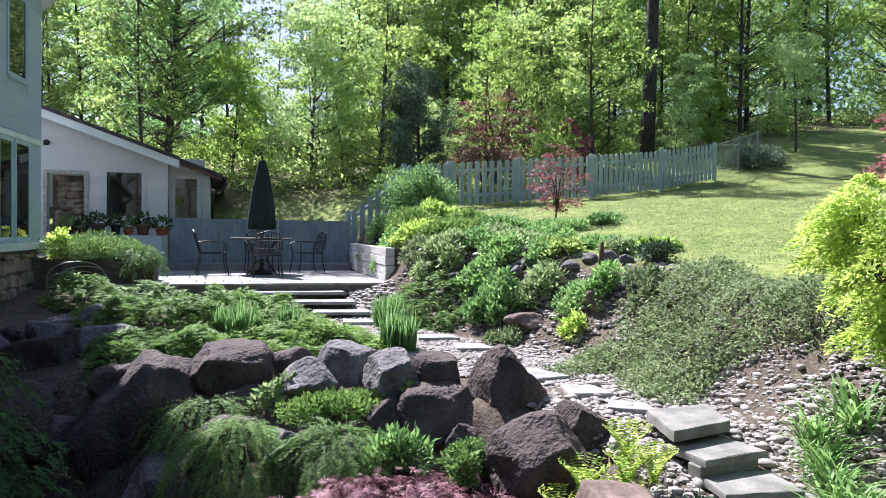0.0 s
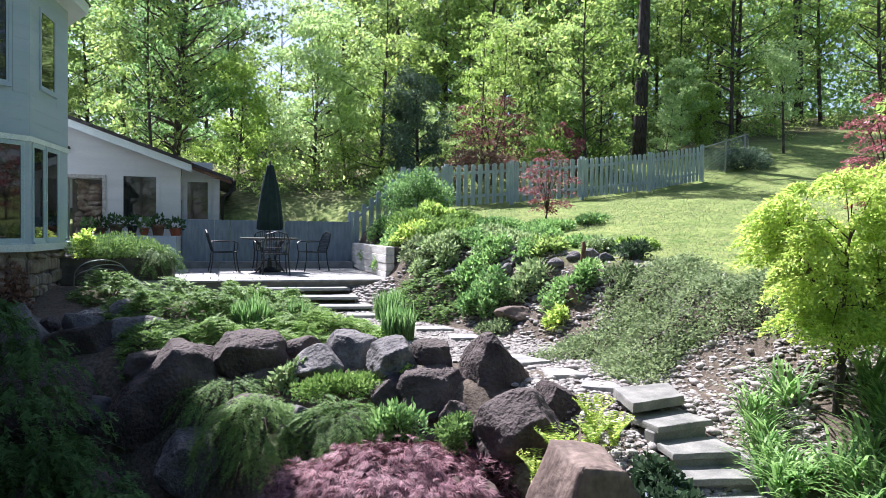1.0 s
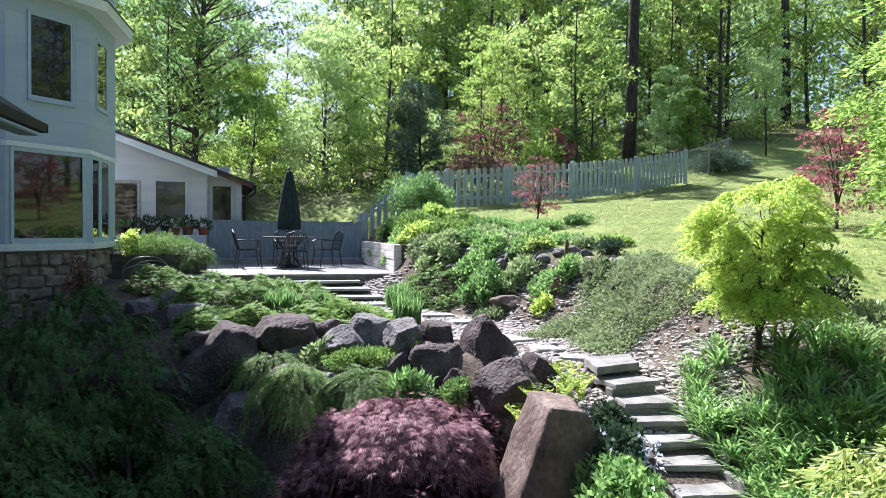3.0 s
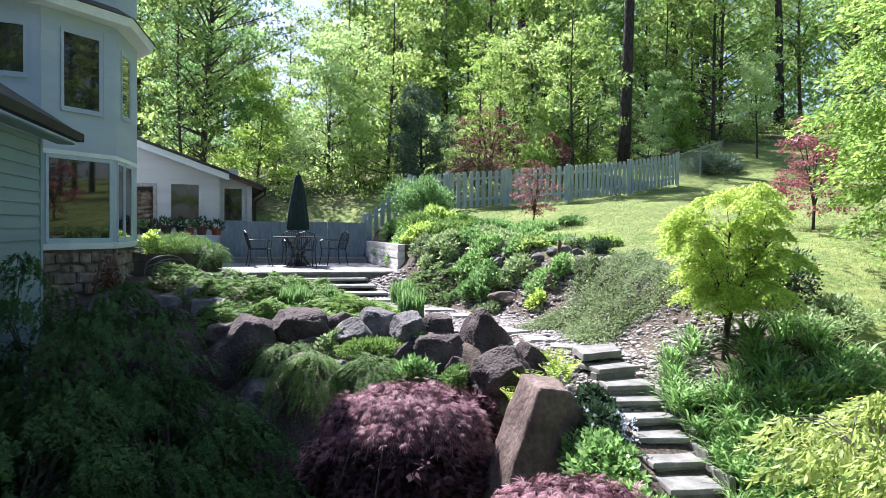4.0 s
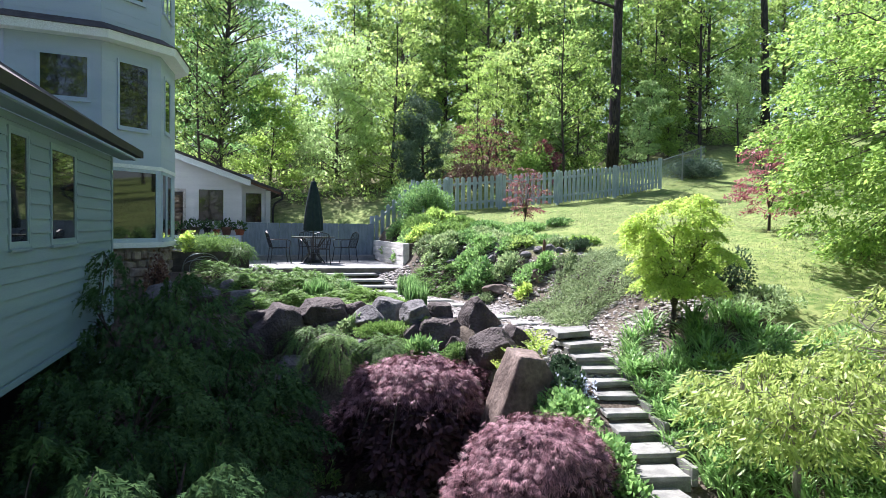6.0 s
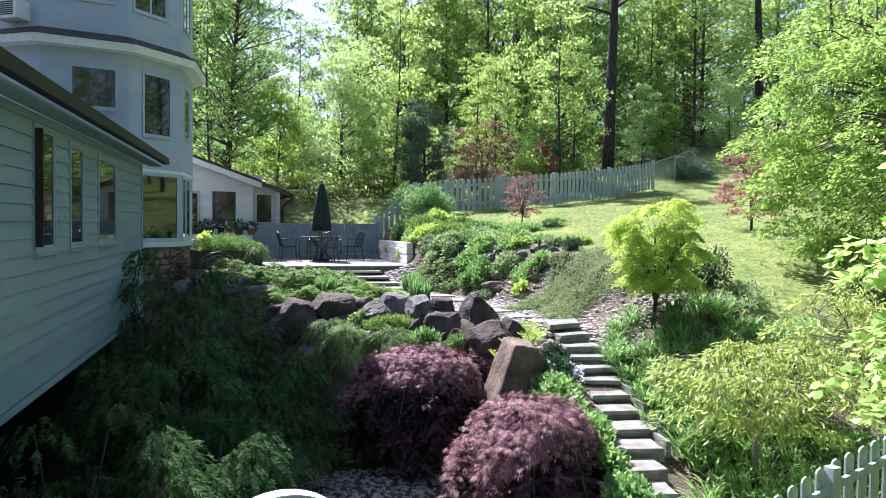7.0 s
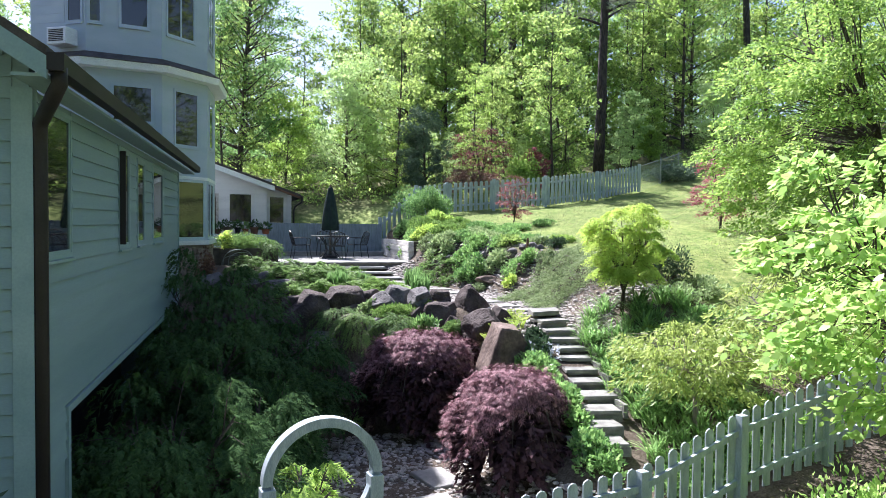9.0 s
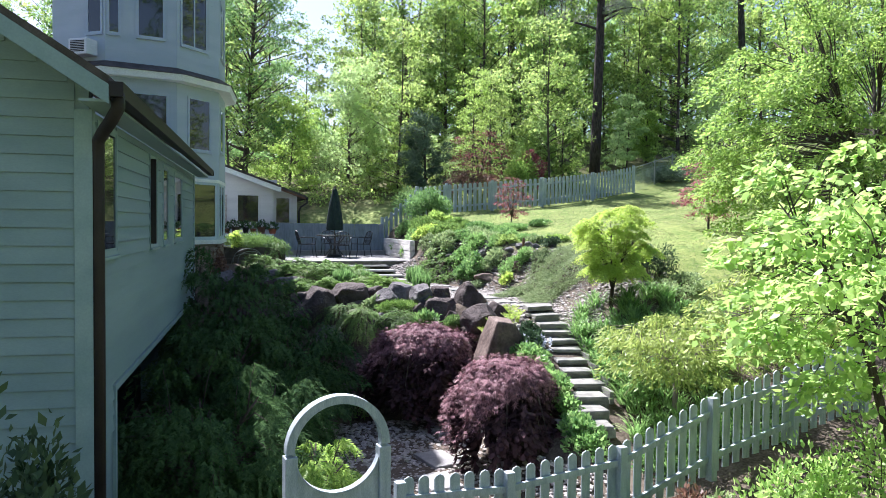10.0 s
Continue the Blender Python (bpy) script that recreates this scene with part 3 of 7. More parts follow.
        for k in range(4):
            bm.faces.new((A[k], A[(k + 1) % 4], B[(k + 1) % 4], B[k]))
        bmesh.ops.recalc_face_normals(bm, faces=bm.faces)
        part("roof", bm, ROOFING, house, "dark shingle roof plane")
        # rake board at the near gable
        bm = bmesh.new()
        q = [(xe, ze - 0.17), (xr, zr - 0.17), (xr, zr - 0.004), (xe, ze - 0.004)]
        A = [bm.verts.new((x, e0 - 0.005, z)) for x, z in q]
        B = [bm.verts.new((x, e0 + 0.03, z)) for x, z in q]
        bm.faces.new(A)
        bm.faces.new(B[::-1])
        for k in range(4):
            bm.faces.new((A[k], A[(k + 1) % 4], B[(k + 1) % 4], B[k]))
        bmesh.ops.recalc_face_normals(bm, faces=bm.faces)
        part("rake_board", bm, WINGTRIM, house)
    # soffit and gutter on the garden side
    zs = 6.53 - over * pitch
    bm = bmesh.new()
    box(bm, 0.035, over - 0.01, e0 + 0.04, e1 - 0.02, 6.2, 6.225)
    part("soffit", bm, WING, house)
    bm = bmesh.new()
    prof = [(over, zs - 0.10), (over + 0.10, zs - 0.10), (over + 0.115, zs + 0.02), (over + 0.105, zs + 0.02), (over + 0.09, zs - 0.088), (over + 0.012, zs - 0.088), (over + 0.012, zs + 0.02), (over, zs + 0.02)]
    A = [bm.verts.new((x, e0, z)) for x, z in prof]
    B = [bm.verts.new((x, e1, z)) for x, z in prof]
    bm.faces.new(A)
    bm.faces.new(B[::-1])
    for k in range(len(prof)):
        bm.faces.new((A[k], A[(k + 1) % len(prof)], B[(k + 1) % len(prof)], B[k]))
    bmesh.ops.recalc_face_normals(bm, faces=bm.faces)
    for y in (e0 - 0.004, e1 + 0.001):
        box(bm, over - 0.002, over + 0.117, y, y + 0.003, zs - 0.102, zs + 0.022)
    part("gutter", bm, GUTTER, house, "dark brown metal gutter")
    bm = bmesh.new()
    yy = L0 + 0.02
    tube(bm, [(over + 0.05, e0 + 0.12, zs - 0.06), (over + 0.05, e0 + 0.14, zs - 0.18), (over - 0.02, e0 + 0.22, zs - 0.28), (0.14, yy - 0.12, zs - 0.36), (0.075, yy - 0.02, zs - 0.44), (0.07, yy, zs - 0.6), (0.07, yy, 1.15)], 0.058, 10)
    part("downpipe", bm, GUTTER, house, "dark brown round downpipe", smooth=True)


build_wing()

TOWER = [TO_HOUSE @ Vector((x, y, 0)) for x, y in ((-6.75, 10.75), (-5.45, 9.89), (-3.845, 10.23), (-2.83, 11.36), (-2.64, 13.2), (-3.4, 14.8), (-5.6, 15.2))]


def build_tower():
    n = len(TOWER)
    def ring(off):
        c = sum(TOWER, Vector()) / n
        out = []
        for i, p in enumerate(TOWER):
            a, b = TOWER[i - 1], TOWER[(i + 1) % n]
            e1 = (p - a).normalized()
            e2 = (b - p).normalized()
            n1, n2 = Vector((e1.y, -e1.x, 0)), Vector((e2.y, -e2.x, 0))
            k = (n1 + n2).normalized()
            out.append(p + k * off / max(0.5, k.dot(n1)))
        return out
    def prism(bm, A, z0, B, z1):
        lo = [bm.verts.new((p.x, p.y, z0)) for p in A]
        hi = [bm.verts.new((p.x, p.y, z1)) for p in B]
        bm.faces.new(hi)
        bm.faces.new(lo[::-1])
        for i in range(n):
            j = (i + 1) % n
            bm.faces.new((lo[i], lo[j], hi[j], hi[i]))
    # stone base under the ledge
    bm = bmesh.new()
    prism(bm, ring(-0.06), 2.4, ring(-0.06), 4.55)
    part("stone_base", bm, MORTAR, house, "fieldstone base wall")
    bm = bmesh.new()
    prism(bm, ring(0.06), 4.55, ring(0.06), 4.66)
    part("ledge", bm, TRIM, house)
    rng = random.Random(5)
    for i in (1, 2, 3):
        a, b = ring(-0.06)[i], ring(-0.06)[i + 1]
        L = (b - a).length
        m = Matrix.Translation(a) @ Matrix.Rotation(math.atan2((b - a).y, (b - a).x), 4, "Z")
        z = 2.9
        while z < 4.5:
            h = rng.uniform(0.14, 0.26)
            h = min(h, 4.54 - z)
            x = 0.01
            while x < L - 0.05:
                w = min(rng.uniform(0.16, 0.5), L - x - 0.01)
                bm = bmesh.new()
                box(bm, x, x + w - 0.02, -0.05 - rng.uniform(0, 0.05), 0.02, z - rng.uniform(0, 0.03), z + h - rng.uniform(0.0, 0.05), m @ Matrix.Translation((x, 0, z)) @ Matrix.Rotation(rng.uniform(-0.12, 0.12), 4, "Y") @ Matrix.Translation((-x, 0, -z)), 0.035)
                part("stone", bm, FIELDSTONE, house)
                x += w
            z += h
    # storeys: walls with openings for each face
    faces = {1: [(0.55, 1.42, 7.48, 8.32)], 2: [(0.40, 1.18, 7.02, 8.36)], 3: [(0.45, 1.15, 7.1, 8.3)]}
    bay = {1: [(0.3, 1.5, 4.72, 6.16)], 2: [(0.10, 1.40, 4.72, 6.16)], 3: [(0.12, 0.6, 4.72, 6.16), (0.72, 1.3, 4.72, 6.16)]}
    top = {1: [(0.06, 0.32, 9.7, 11.1), (0.72, 1.34, 9.7, 11.1)], 2: [(0.15, 1.05, 9.65, 11.2)], 3: [(0.3, 1.3, 9.7, 11.2)], 0: [(1.05, 1.46, 9.7, 11.1)]}
    for i in range(n):
        a, b = TOWER[i], TOWER[(i + 1) % n]
        L = (b - a).length
        m = Matrix.Translation(a) @ Matrix.Rotation(math.atan2((b - a).y, (b - a).x), 4, "Z")
        op = bay.get(i, []) + faces.get(i, []) + top.get(i, [])
        part("wall", wall_bm(L, 4.66, 13.4, 0.12, op, m), SIDING, house)
        if i in (0, 1, 2, 3):
            grow = [(c[0] - 0.075, c[1] + 0.075, c[2] - 0.11, c[3] + 0.075) for c in op]
            boards(L, 6.3, 12.4, 0.2, grow + [(-1, 99, 8.66, 9.1)], m, house, None, SIDING, 0.006)
        for o in op:
            tall = o in top.get(2, [])
            window(*o, m, house, mullions=(0.5,) if tall or o in top.get(3, []) else (), thick=0.12, casing=0.03, trim=SIDING if o[2] > 6.3 else BAYTRIM)
    # skirt roof between second and third storey
    bm = bmesh.new()
    prism(bm, ring(0.30), 8.66, ring(0.33), 8.82)
    part("eave_board", bm, TRIM, house)
    bm = bmesh.new()
    prism(bm, ring(0.36), 8.825, ring(0.03), 9.02)
    part("skirt_roof", bm, ROOFING, house, "dark shingle skirt roof")
    bm = bmesh.new()
    prism(bm, ring(0.03), 6.2, ring(0.03), 6.28)
    part("band_board", bm, TRIM, house)
    # eave and roof are out of view, set high to shadow the court
    bm = bmesh.new()
    prism(bm, ring(0.4), 13.4, ring(0.4), 13.55)
    part("eave_board", bm, TRIM, house)
    bm = bmesh.new()
    prism(bm, ring(0.45), 13.551, [sum(TOWER, Vector()) / n + (p - sum(TOWER, Vector()) / n) * 0.1 for p in TOWER], 16.5)
    part("roof", bm, ROOFING, house)
    return ring


tower_ring = build_tower()


# ---- white outbuilding behind the patio ----
def build_outbuilding():
    ob = thing("outbuilding", pose(-0.94, 16.95, 4.0), "whitewashed single-storey building with a low-pitched dark roof", "house")
    # front wall runs along x from -4.6 to 0 (local), then a set-back stretch to 0.85
    m = Matrix.Translation((-4.6, 0, 0))
    wins = [(4.6 - 1.25, 4.6 - 0.5, 1.12, 2.1)]
    door = (4.6 - 2.35, 4.6 - 1.66, 0.0, 2.0)
    part("wall", wall_bm(4.6, -0.1, 2.2, 0.2, wins + [door], m), SIDING_WHITE, ob)
    bm = bmesh.new()
    q = [(-4.6, 2.2), (0, 2.2), (0, 2.32), (-4.6, 3.95)]
    A = [bm.verts.new((x, 0, z)) for x, z in q]
    B = [bm.verts.new((x, 0.2, z)) for x, z in q]
    bm.faces.new(A)
    bm.faces.new(B[::-1])
    for k in range(4):
        bm.faces.new((A[k], A[(k + 1) % 4], B[(k + 1) % 4], B[k]))
    bmesh.ops.recalc_face_normals(bm, faces=bm.faces)
    part("gable_wall", bm, SIDING_WHITE, ob)
    for w in wins:
        window(*w, m, ob, thick=0.2, casing=0.05, trim=SIDING_WHITE)
    # stone infill seen in the doorway
    bm = bmesh.new()
    box(bm, -2.35, -1.66, 0.5, 0.6, -0.1, 2.0)
    back = part("stone_infill", bm, MORTAR, ob, "rubble stone wall inside the doorway")
    rng = random.Random(8)
    for k in range(34):
        x, z = rng.uniform(-2.3, -1.7), 0.62 + 1.3 * (k // 3) / 11 + rng.uniform(-0.03, 0.03)
        w, h = rng.uniform(0.2, 0.36), rng.uniform(0.13, 0.22)
        x = -2.33 + 0.2 * (k % 3) + rng.uniform(0.0, 0.1) + w / 2
        if x + w / 2 > -1.66:
            x = -1.67 - w / 2
        bm = bmesh.new()
        bmesh.ops.create_icosphere(bm, subdivisions=2, radius=0.5)
        for v in bm.verts:
            v.co *= 1 + 0.25 * noise.noise(v.co * 2.5 + Vector((k, 0, 0)))
        bmesh.ops.transform(bm, matrix=Matrix.Translation((x, 0.46, z)) @ Matrix.Rotation(rng.uniform(-0.5, 0.5), 4, "Y") @ Matrix.Diagonal((w, 0.22, h, 1)), verts=bm.verts)
        part("stone", bm, FIELDSTONE, back, smooth=True)
    bm = bmesh.new()
    for a in ((-2.43, -2.35, 0, 2.08), (-1.66, -1.58, 0, 2.08), (-2.35, -1.66, 2.0, 2.08)):
        box(bm, a[0], a[1], -0.03, 0.03, a[2], a[3])
    part("door_frame", bm, TIMBER, ob)
    # set-back stretch with its own window and a corner post
    m2 = Matrix.Translation((0.0, 0.45, 0))
    part("wall", wall_bm(0.72, -0.1, 2.12, 0.2, [(0.10, 0.62, 1.1, 2.04)], m2), SIDING_WHITE, ob)
    window(0.10, 0.62, 1.1, 2.04, m2, ob, thick=0.2, casing=0.05, trim=SIDING_WHITE)
    bm = bmesh.new()
    q = [(0, 2.12), (0.86, 2.12), (0.86, 2.13), (0, 2.43)]
    A = [bm.verts.new((x, 0.452, z)) for x, z in q]
    B = [bm.verts.new((x, 0.64, z)) for x, z in q]
    bm.faces.new(A)
    bm.faces.new(B[::-1])
    for k in range(4):
        bm.faces.new((A[k], A[(k + 1) % 4], B[(k + 1) % 4], B[k]))
    bmesh.ops.recalc_face_normals(bm, faces=bm.faces)
    part("gable_wall", bm, SIDING_WHITE, ob)
    bm = bmesh.new()
    box(bm, 0.72, 0.86, 0.40, 0.6, -0.1, 2.1)
    part("corner_post", bm, SIDING_WHITE, ob)
    bm = bmesh.new()
    box(bm, 0.66, 0.86, 0.66, 7.0, -0.1, 2.1)
    box(bm, -4.6, 0.66, 6.8, 7.0, -0.1, 3.0)
    part("side_wall", bm, SIDING_WHITE, ob)
    # roof falling towards the patio's side
    for x0, x1, y0, mat, nm, t0, t1 in ((-4.75, 0.24, -0.28, TRIM, "fascia", -0.17, 0.0), (-4.8, 1.16, -0.32, ROOFING, "roof", 0.004, 0.08), (0.24, 1.14, 0.16, TIMBER_BROWN, "fascia", -0.07, 0.0)):
        f = lambda x: 2.36 - (x - 0.24) * 0.355
        bm = bmesh.new()
        y1 = 7.1 if nm == "roof" else y0 + 0.06
        q = [(x0, f(x0) + t0), (x1, f(x1) + t0), (x1, f(x1) + t1), (x0, f(x0) + t1)]
        if nm == "roof":
            for xa, xb, ya in ((x0, 0.24, y0), (0.24, x1, 0.14)):
                qq = [(xa, f(xa) + t0), (xb, f(xb) + t0), (xb, f(xb) + t1), (xa, f(xa) + t1)]
                A = [bm.verts.new((x, ya, z)) for x, z in qq]
                B = [bm.verts.new((x, y1, z)) for x, z in qq]
                bm.faces.new(A)
                bm.faces.new(B[::-1])
                for k in range(4):
                    bm.faces.new((A[k], A[(k + 1) % 4], B[(k + 1) % 4], B[k]))
        else:
            A = [bm.verts.new((x, y0, z)) for x, z in q]
            B = [bm.verts.new((x, y1, z)) for x, z in q]
            bm.faces.new(A)
            bm.faces.new(B[::-1])
            for k in range(4):
                bm.faces.new((A[k], A[(k + 1) % 4], B[(k + 1) % 4], B[k]))
        bmesh.ops.recalc_face_normals(bm, faces=bm.faces)
        part(nm, bm, mat, ob)
    bm = bmesh.new()
    tube(bm, [(1.2, 0.2, 2.0), (1.2, 0.22, 1.85), (0.98, 0.3, 1.7), (0.93, 0.36, 1.55), (0.93, 0.36, 0.0)], 0.035, 8)
    part("downpipe", bm, GUTTER, ob, "brown downpipe", smooth=True)
    bm = bmesh.new()
    tube(bm, [(1.19, 0.1, 2.02), (1.19, 7.1, 2.02)], 0.05, 8)
    part("gutter", bm, GUTTER, ob, smooth=True)
    bm = bmesh.new()
    lathe(bm, [(0.05, 0), (0.07, 0.04), (0.04, 0.1)], 10, Matrix.Translation((-2.35, -0.08, 2.62)) @ Matrix.Rotation(radians(75), 4, "X"))
    part("lamp", bm, GUTTER, ob, "small dark outdoor spotlight")


build_outbuilding()


# ---- patio, its fence, wall and steps ----
def build_patio():
    bm = bmesh.new()
    slab_poly(bm, [(-1.6, 12.7), (3.04, 12.7), (3.04, 16.93), (-1.6, 16.93)], PATIO - 0.16, PATIO - 0.028)
    pat = part("patio", bm, MORTAR)
    tagged(pat, "pale stone-paved patio terrace in front of the board fence", "patio", kind="structure")
    rng = random.Random(3)
    y = 12.66
    while y < 16.9:
        h = min(rng.choice((0.45, 0.6)), 16.92 - y)
        x = -1.6
        while x < 3.02:
            w = min(rng.choice((0.45, 0.6, 0.9)), 3.03 - x)
            b = bmesh.new()
            box(b, x + 0.006, x + w - 0.006, y + 0.006, y + h - 0.006, PATIO - 0.04, PATIO - rng.uniform(0, 0.004), None, 0.006)
            part("paving_stone", b, PAVING, pat)
            x += w
        y += h
    return pat


patio = build_patio()


def picket_panel(parent, x0, x1, z0, z1, step, width, thick=0.02, rise=0.0, y=0.0, round_top=True, material=None):
    """Pickets from x0 to x1 with a rounded head, on ground that rises by so much a metre."""
    n = int((x1 - x0) / step)
    for i in range(n):
        x = x0 + (i + 0.5) * (x1 - x0) / n
        dz = rise * (x - x0)
        bm = bmesh.new()
        h = z1 - z0
        w = width / 2
        prof = [(-w, 0), (w, 0), (w, h - w * 0.8), (w * 0.72, h - w * 0.3), (0, h), (-w * 0.72, h - w * 0.3), (-w, h - w * 0.8)] if round_top else [(-w, 0), (w, 0), (w, h - 0.02), (w - 0.02, h), (-w + 0.02, h), (-w, h - 0.02)]
        k = random.uniform(-0.008, 0.008)
        A = [bm.verts.new((x + u + k * v, y - thick / 2, z0 + dz + v)) for u, v in prof]
        B = [bm.verts.new((x + u + k * v, y + thick / 2, z0 + dz + v)) for u, v in prof]
        bm.faces.new(A)
        bm.faces.new(B[::-1])
        for q in range(len(prof)):
            bm.faces.new((A[q], B[q], B[(q + 1) % len(prof)], A[(q + 1) % len(prof)]))
        bmesh.ops.recalc_face_normals(bm, faces=bm.faces)
        part("picket", bm, material or PICKET, parent)


def rail(parent, x0, z0, x1, z1, y=0.03, h=0.08, d=0.04):
    bm = bmesh.new()
    A = [bm.verts.new((x0, a, z0 + b)) for a, b in ((y, 0), (y + d, 0), (y + d, h), (y, h))]
    B = [bm.verts.new((x1, a, z1 + b)) for a, b in ((y, 0), (y + d, 0), (y + d, h), (y, h))]
    bm.faces.new(A[::-1])
    bm.faces.new(B)
    for q in range(4):
        bm.faces.new((A[q], A[(q + 1) % 4], B[(q + 1) % 4], B[q]))
    bmesh.ops.recalc_face_normals(bm, faces=bm.faces)
    part("rail", bm, PICKET, parent)


def fence_post(parent, x, z0, z1, y=0.05, s=0.055):
    bm = bmesh.new()
    box(bm, x - s, x + s, y - s, y + s, z0, z1, None, 0.006)
    part("post", bm, PICKET, parent)


def build_fences():
    # tight board fence at the back of the patio
    f = thing("board_fence", pose(-0.91, 16.98, PATIO), "grey-blue painted close-boarded fence behind the patio", "fence")
    picket_panel(f, 0, 3.95, 0.05, 1.12, 0.172, 0.177, 0.022, 0.0, 0.0, False, BOARD)
    rail(f, 0, 0.3, 3.95, 0.3)
    rail(f, 0, 0.88, 3.95, 0.88)
    for x in (0.05, 2.0, 3.9):
        fence_post(f, x, 0, 1.05, 0.1)
    # picket fence from the patio up behind the shrubs
    def run(label, pts, high, step, width, group="picket fences", rail_y=0.03, post_y=0.06):
        for k, ((xa, ya, za), (xb, yb, zb)) in enumerate(zip(pts, pts[1:])):
            L = math.hypot(xb - xa, yb - ya)
            o = thing("picket_fence", pose(xa, ya, za, 0, 0, math.degrees(math.atan2(yb - ya, xb - xa))), label, "fence", group)
            rise = (zb - za) / L
            picket_panel(o, 0.02, L - 0.02, 0.08, high, step, width, 0.02, rise)
            for q in (0.28, high - 0.28):
                rail(o, 0, q, L, q + zb - za, rail_y)
            fence_post(o, 0.0, 0, high + (0.04 if post_y > 0 else -0.03), post_y)
            if k == len(pts) - 2:
                fence_post(o, L, zb - za, zb - za + high + (0.04 if post_y > 0 else -0.03), post_y)
    g = lambda x, y: (x, y, gz(x, y))
    run("weathered grey-blue picket fence on the lawn slope", [g(3.1, 17.2), g(4.6, 17.8), g(5.94, 18.3), g(7.9, 18.3), g(10.1, 18.2), g(12.9, 19.0), g(15.5, 19.9)], 1.22, 0.2, 0.13)
    run("weathered grey-blue picket fence beside the round gate", [(-0.98, -1.74, 1.2), (0.4, -1.55, 1.12), (2.05, -1.32, 1.22), (3.6, -1.09, 1.70), (5.2, -0.85, 2.0), (6.8, -0.6, 2.3)], 1.18, 0.187, 0.125, "picket fences", -0.055, -0.05)


build_fences()


def build_gate():
    g = thing("moon_gate", pose(-1.66, -1.80, 1.15, 0, 0, 8), "pale grey painted garden gate with a round moon opening", "gate")
    R, r, zc = 0.57, 0.48, 1.64
    bm = bmesh.new()
    n = 40
    ringv = []
    for i in range(n + 1):
        a = math.pi * i / n
        ringv.append([bm.verts.new((q * math.cos(a), y, zc + q * math.sin(a))) for q, y in ((R, -0.06), (R, 0.06), (r, 0.06), (r, -0.06))])
    for A, B in zip(ringv, ringv[1:]):
        for k in range(4):
            bm.faces.new((A[k], B[k], B[(k + 1) % 4], A[(k + 1) % 4]))
    bm.faces.new(ringv[0])
    bm.faces.new(ringv[-1][::-1])
    bmesh.ops.recalc_face_normals(bm, faces=bm.faces)
    part("arch", bm, PICKET, g)
    for s in (-1, 1):
        bm = bmesh.new()
        box(bm, s * 0.515 - 0.065, s * 0.515 + 0.065, -0.075, 0.075, -0.1, zc - 0.03, None, 0.006)
        part("post", bm, PICKET, g)
    # lower panel with the half-round cut
    bm = bmesh.new()
    lo, hi = [], []
    m = 24
    for i in range(m + 1):
        a = math.pi + math.pi * i / m
        x, z = r * math.cos(a), zc + r * math.sin(a)
        lo.append((bm.verts.new((x * 1.0, -0.02, 0.08)), bm.verts.new((x, 0.02, 0.08))))
        hi.append((bm.verts.new((x, -0.02, z)), bm.verts.new((x, 0.02, z))))
    for i in range(m):
        bm.faces.new((lo[i][0], lo[i + 1][0], hi[i + 1][0], hi[i][0]))
        bm.faces.new((lo[i][1], hi[i][1], hi[i + 1][1], lo[i + 1][1]))
        bm.faces.new((hi[i][0], hi[i + 1][0], hi[i + 1][1], hi[i][1]))
        bm.faces.new((lo[i][0], lo[i][1], lo[i + 1][1], lo[i + 1][0]))
    bmesh.ops.recalc_face_normals(bm, faces=bm.faces)
    part("gate_panel", bm, PICKET, g)
    bm = bmesh.new()
    ringv = []
    for i in range(n + 1):
        a = math.pi + math.pi * i / n
        ringv.append([bm.verts.new((q * math.cos(a), y, zc + q * math.sin(a))) for q, y in ((r + 0.012, -0.045), (r + 0.012, 0.045), (r - 0.012, 0.045), (r - 0.012, -0.045))])
    for A, B in zip(ringv, ringv[1:]):
        for k in range(4):
            bm.faces.new((A[k], B[k], B[(k + 1) % 4], A[(k + 1) % 4]))
    bmesh.ops.recalc_face_normals(bm, faces=bm.faces)
    part("hoop", bm, PICKET, g)


build_gate()


# ---- trees ----
def limb(rng, start, way, length, r0, bend=0.25, n=6, up=0.1):
    pts, p, d = [np.array(start, float)], np.array(start, float), np.array(way, float)
    d /= np.linalg.norm(d)
    for i in range(n):
        d = d + rng.normal(size=3) * bend / n + np.array([0, 0, up / n])
        d /= np.linalg.norm(d)
        p = p + d * length / n
        pts.append(p.copy())
    return pts, [max(0.004, r0 * (1 - 0.85 * i / n)) for i in range(n + 1)]


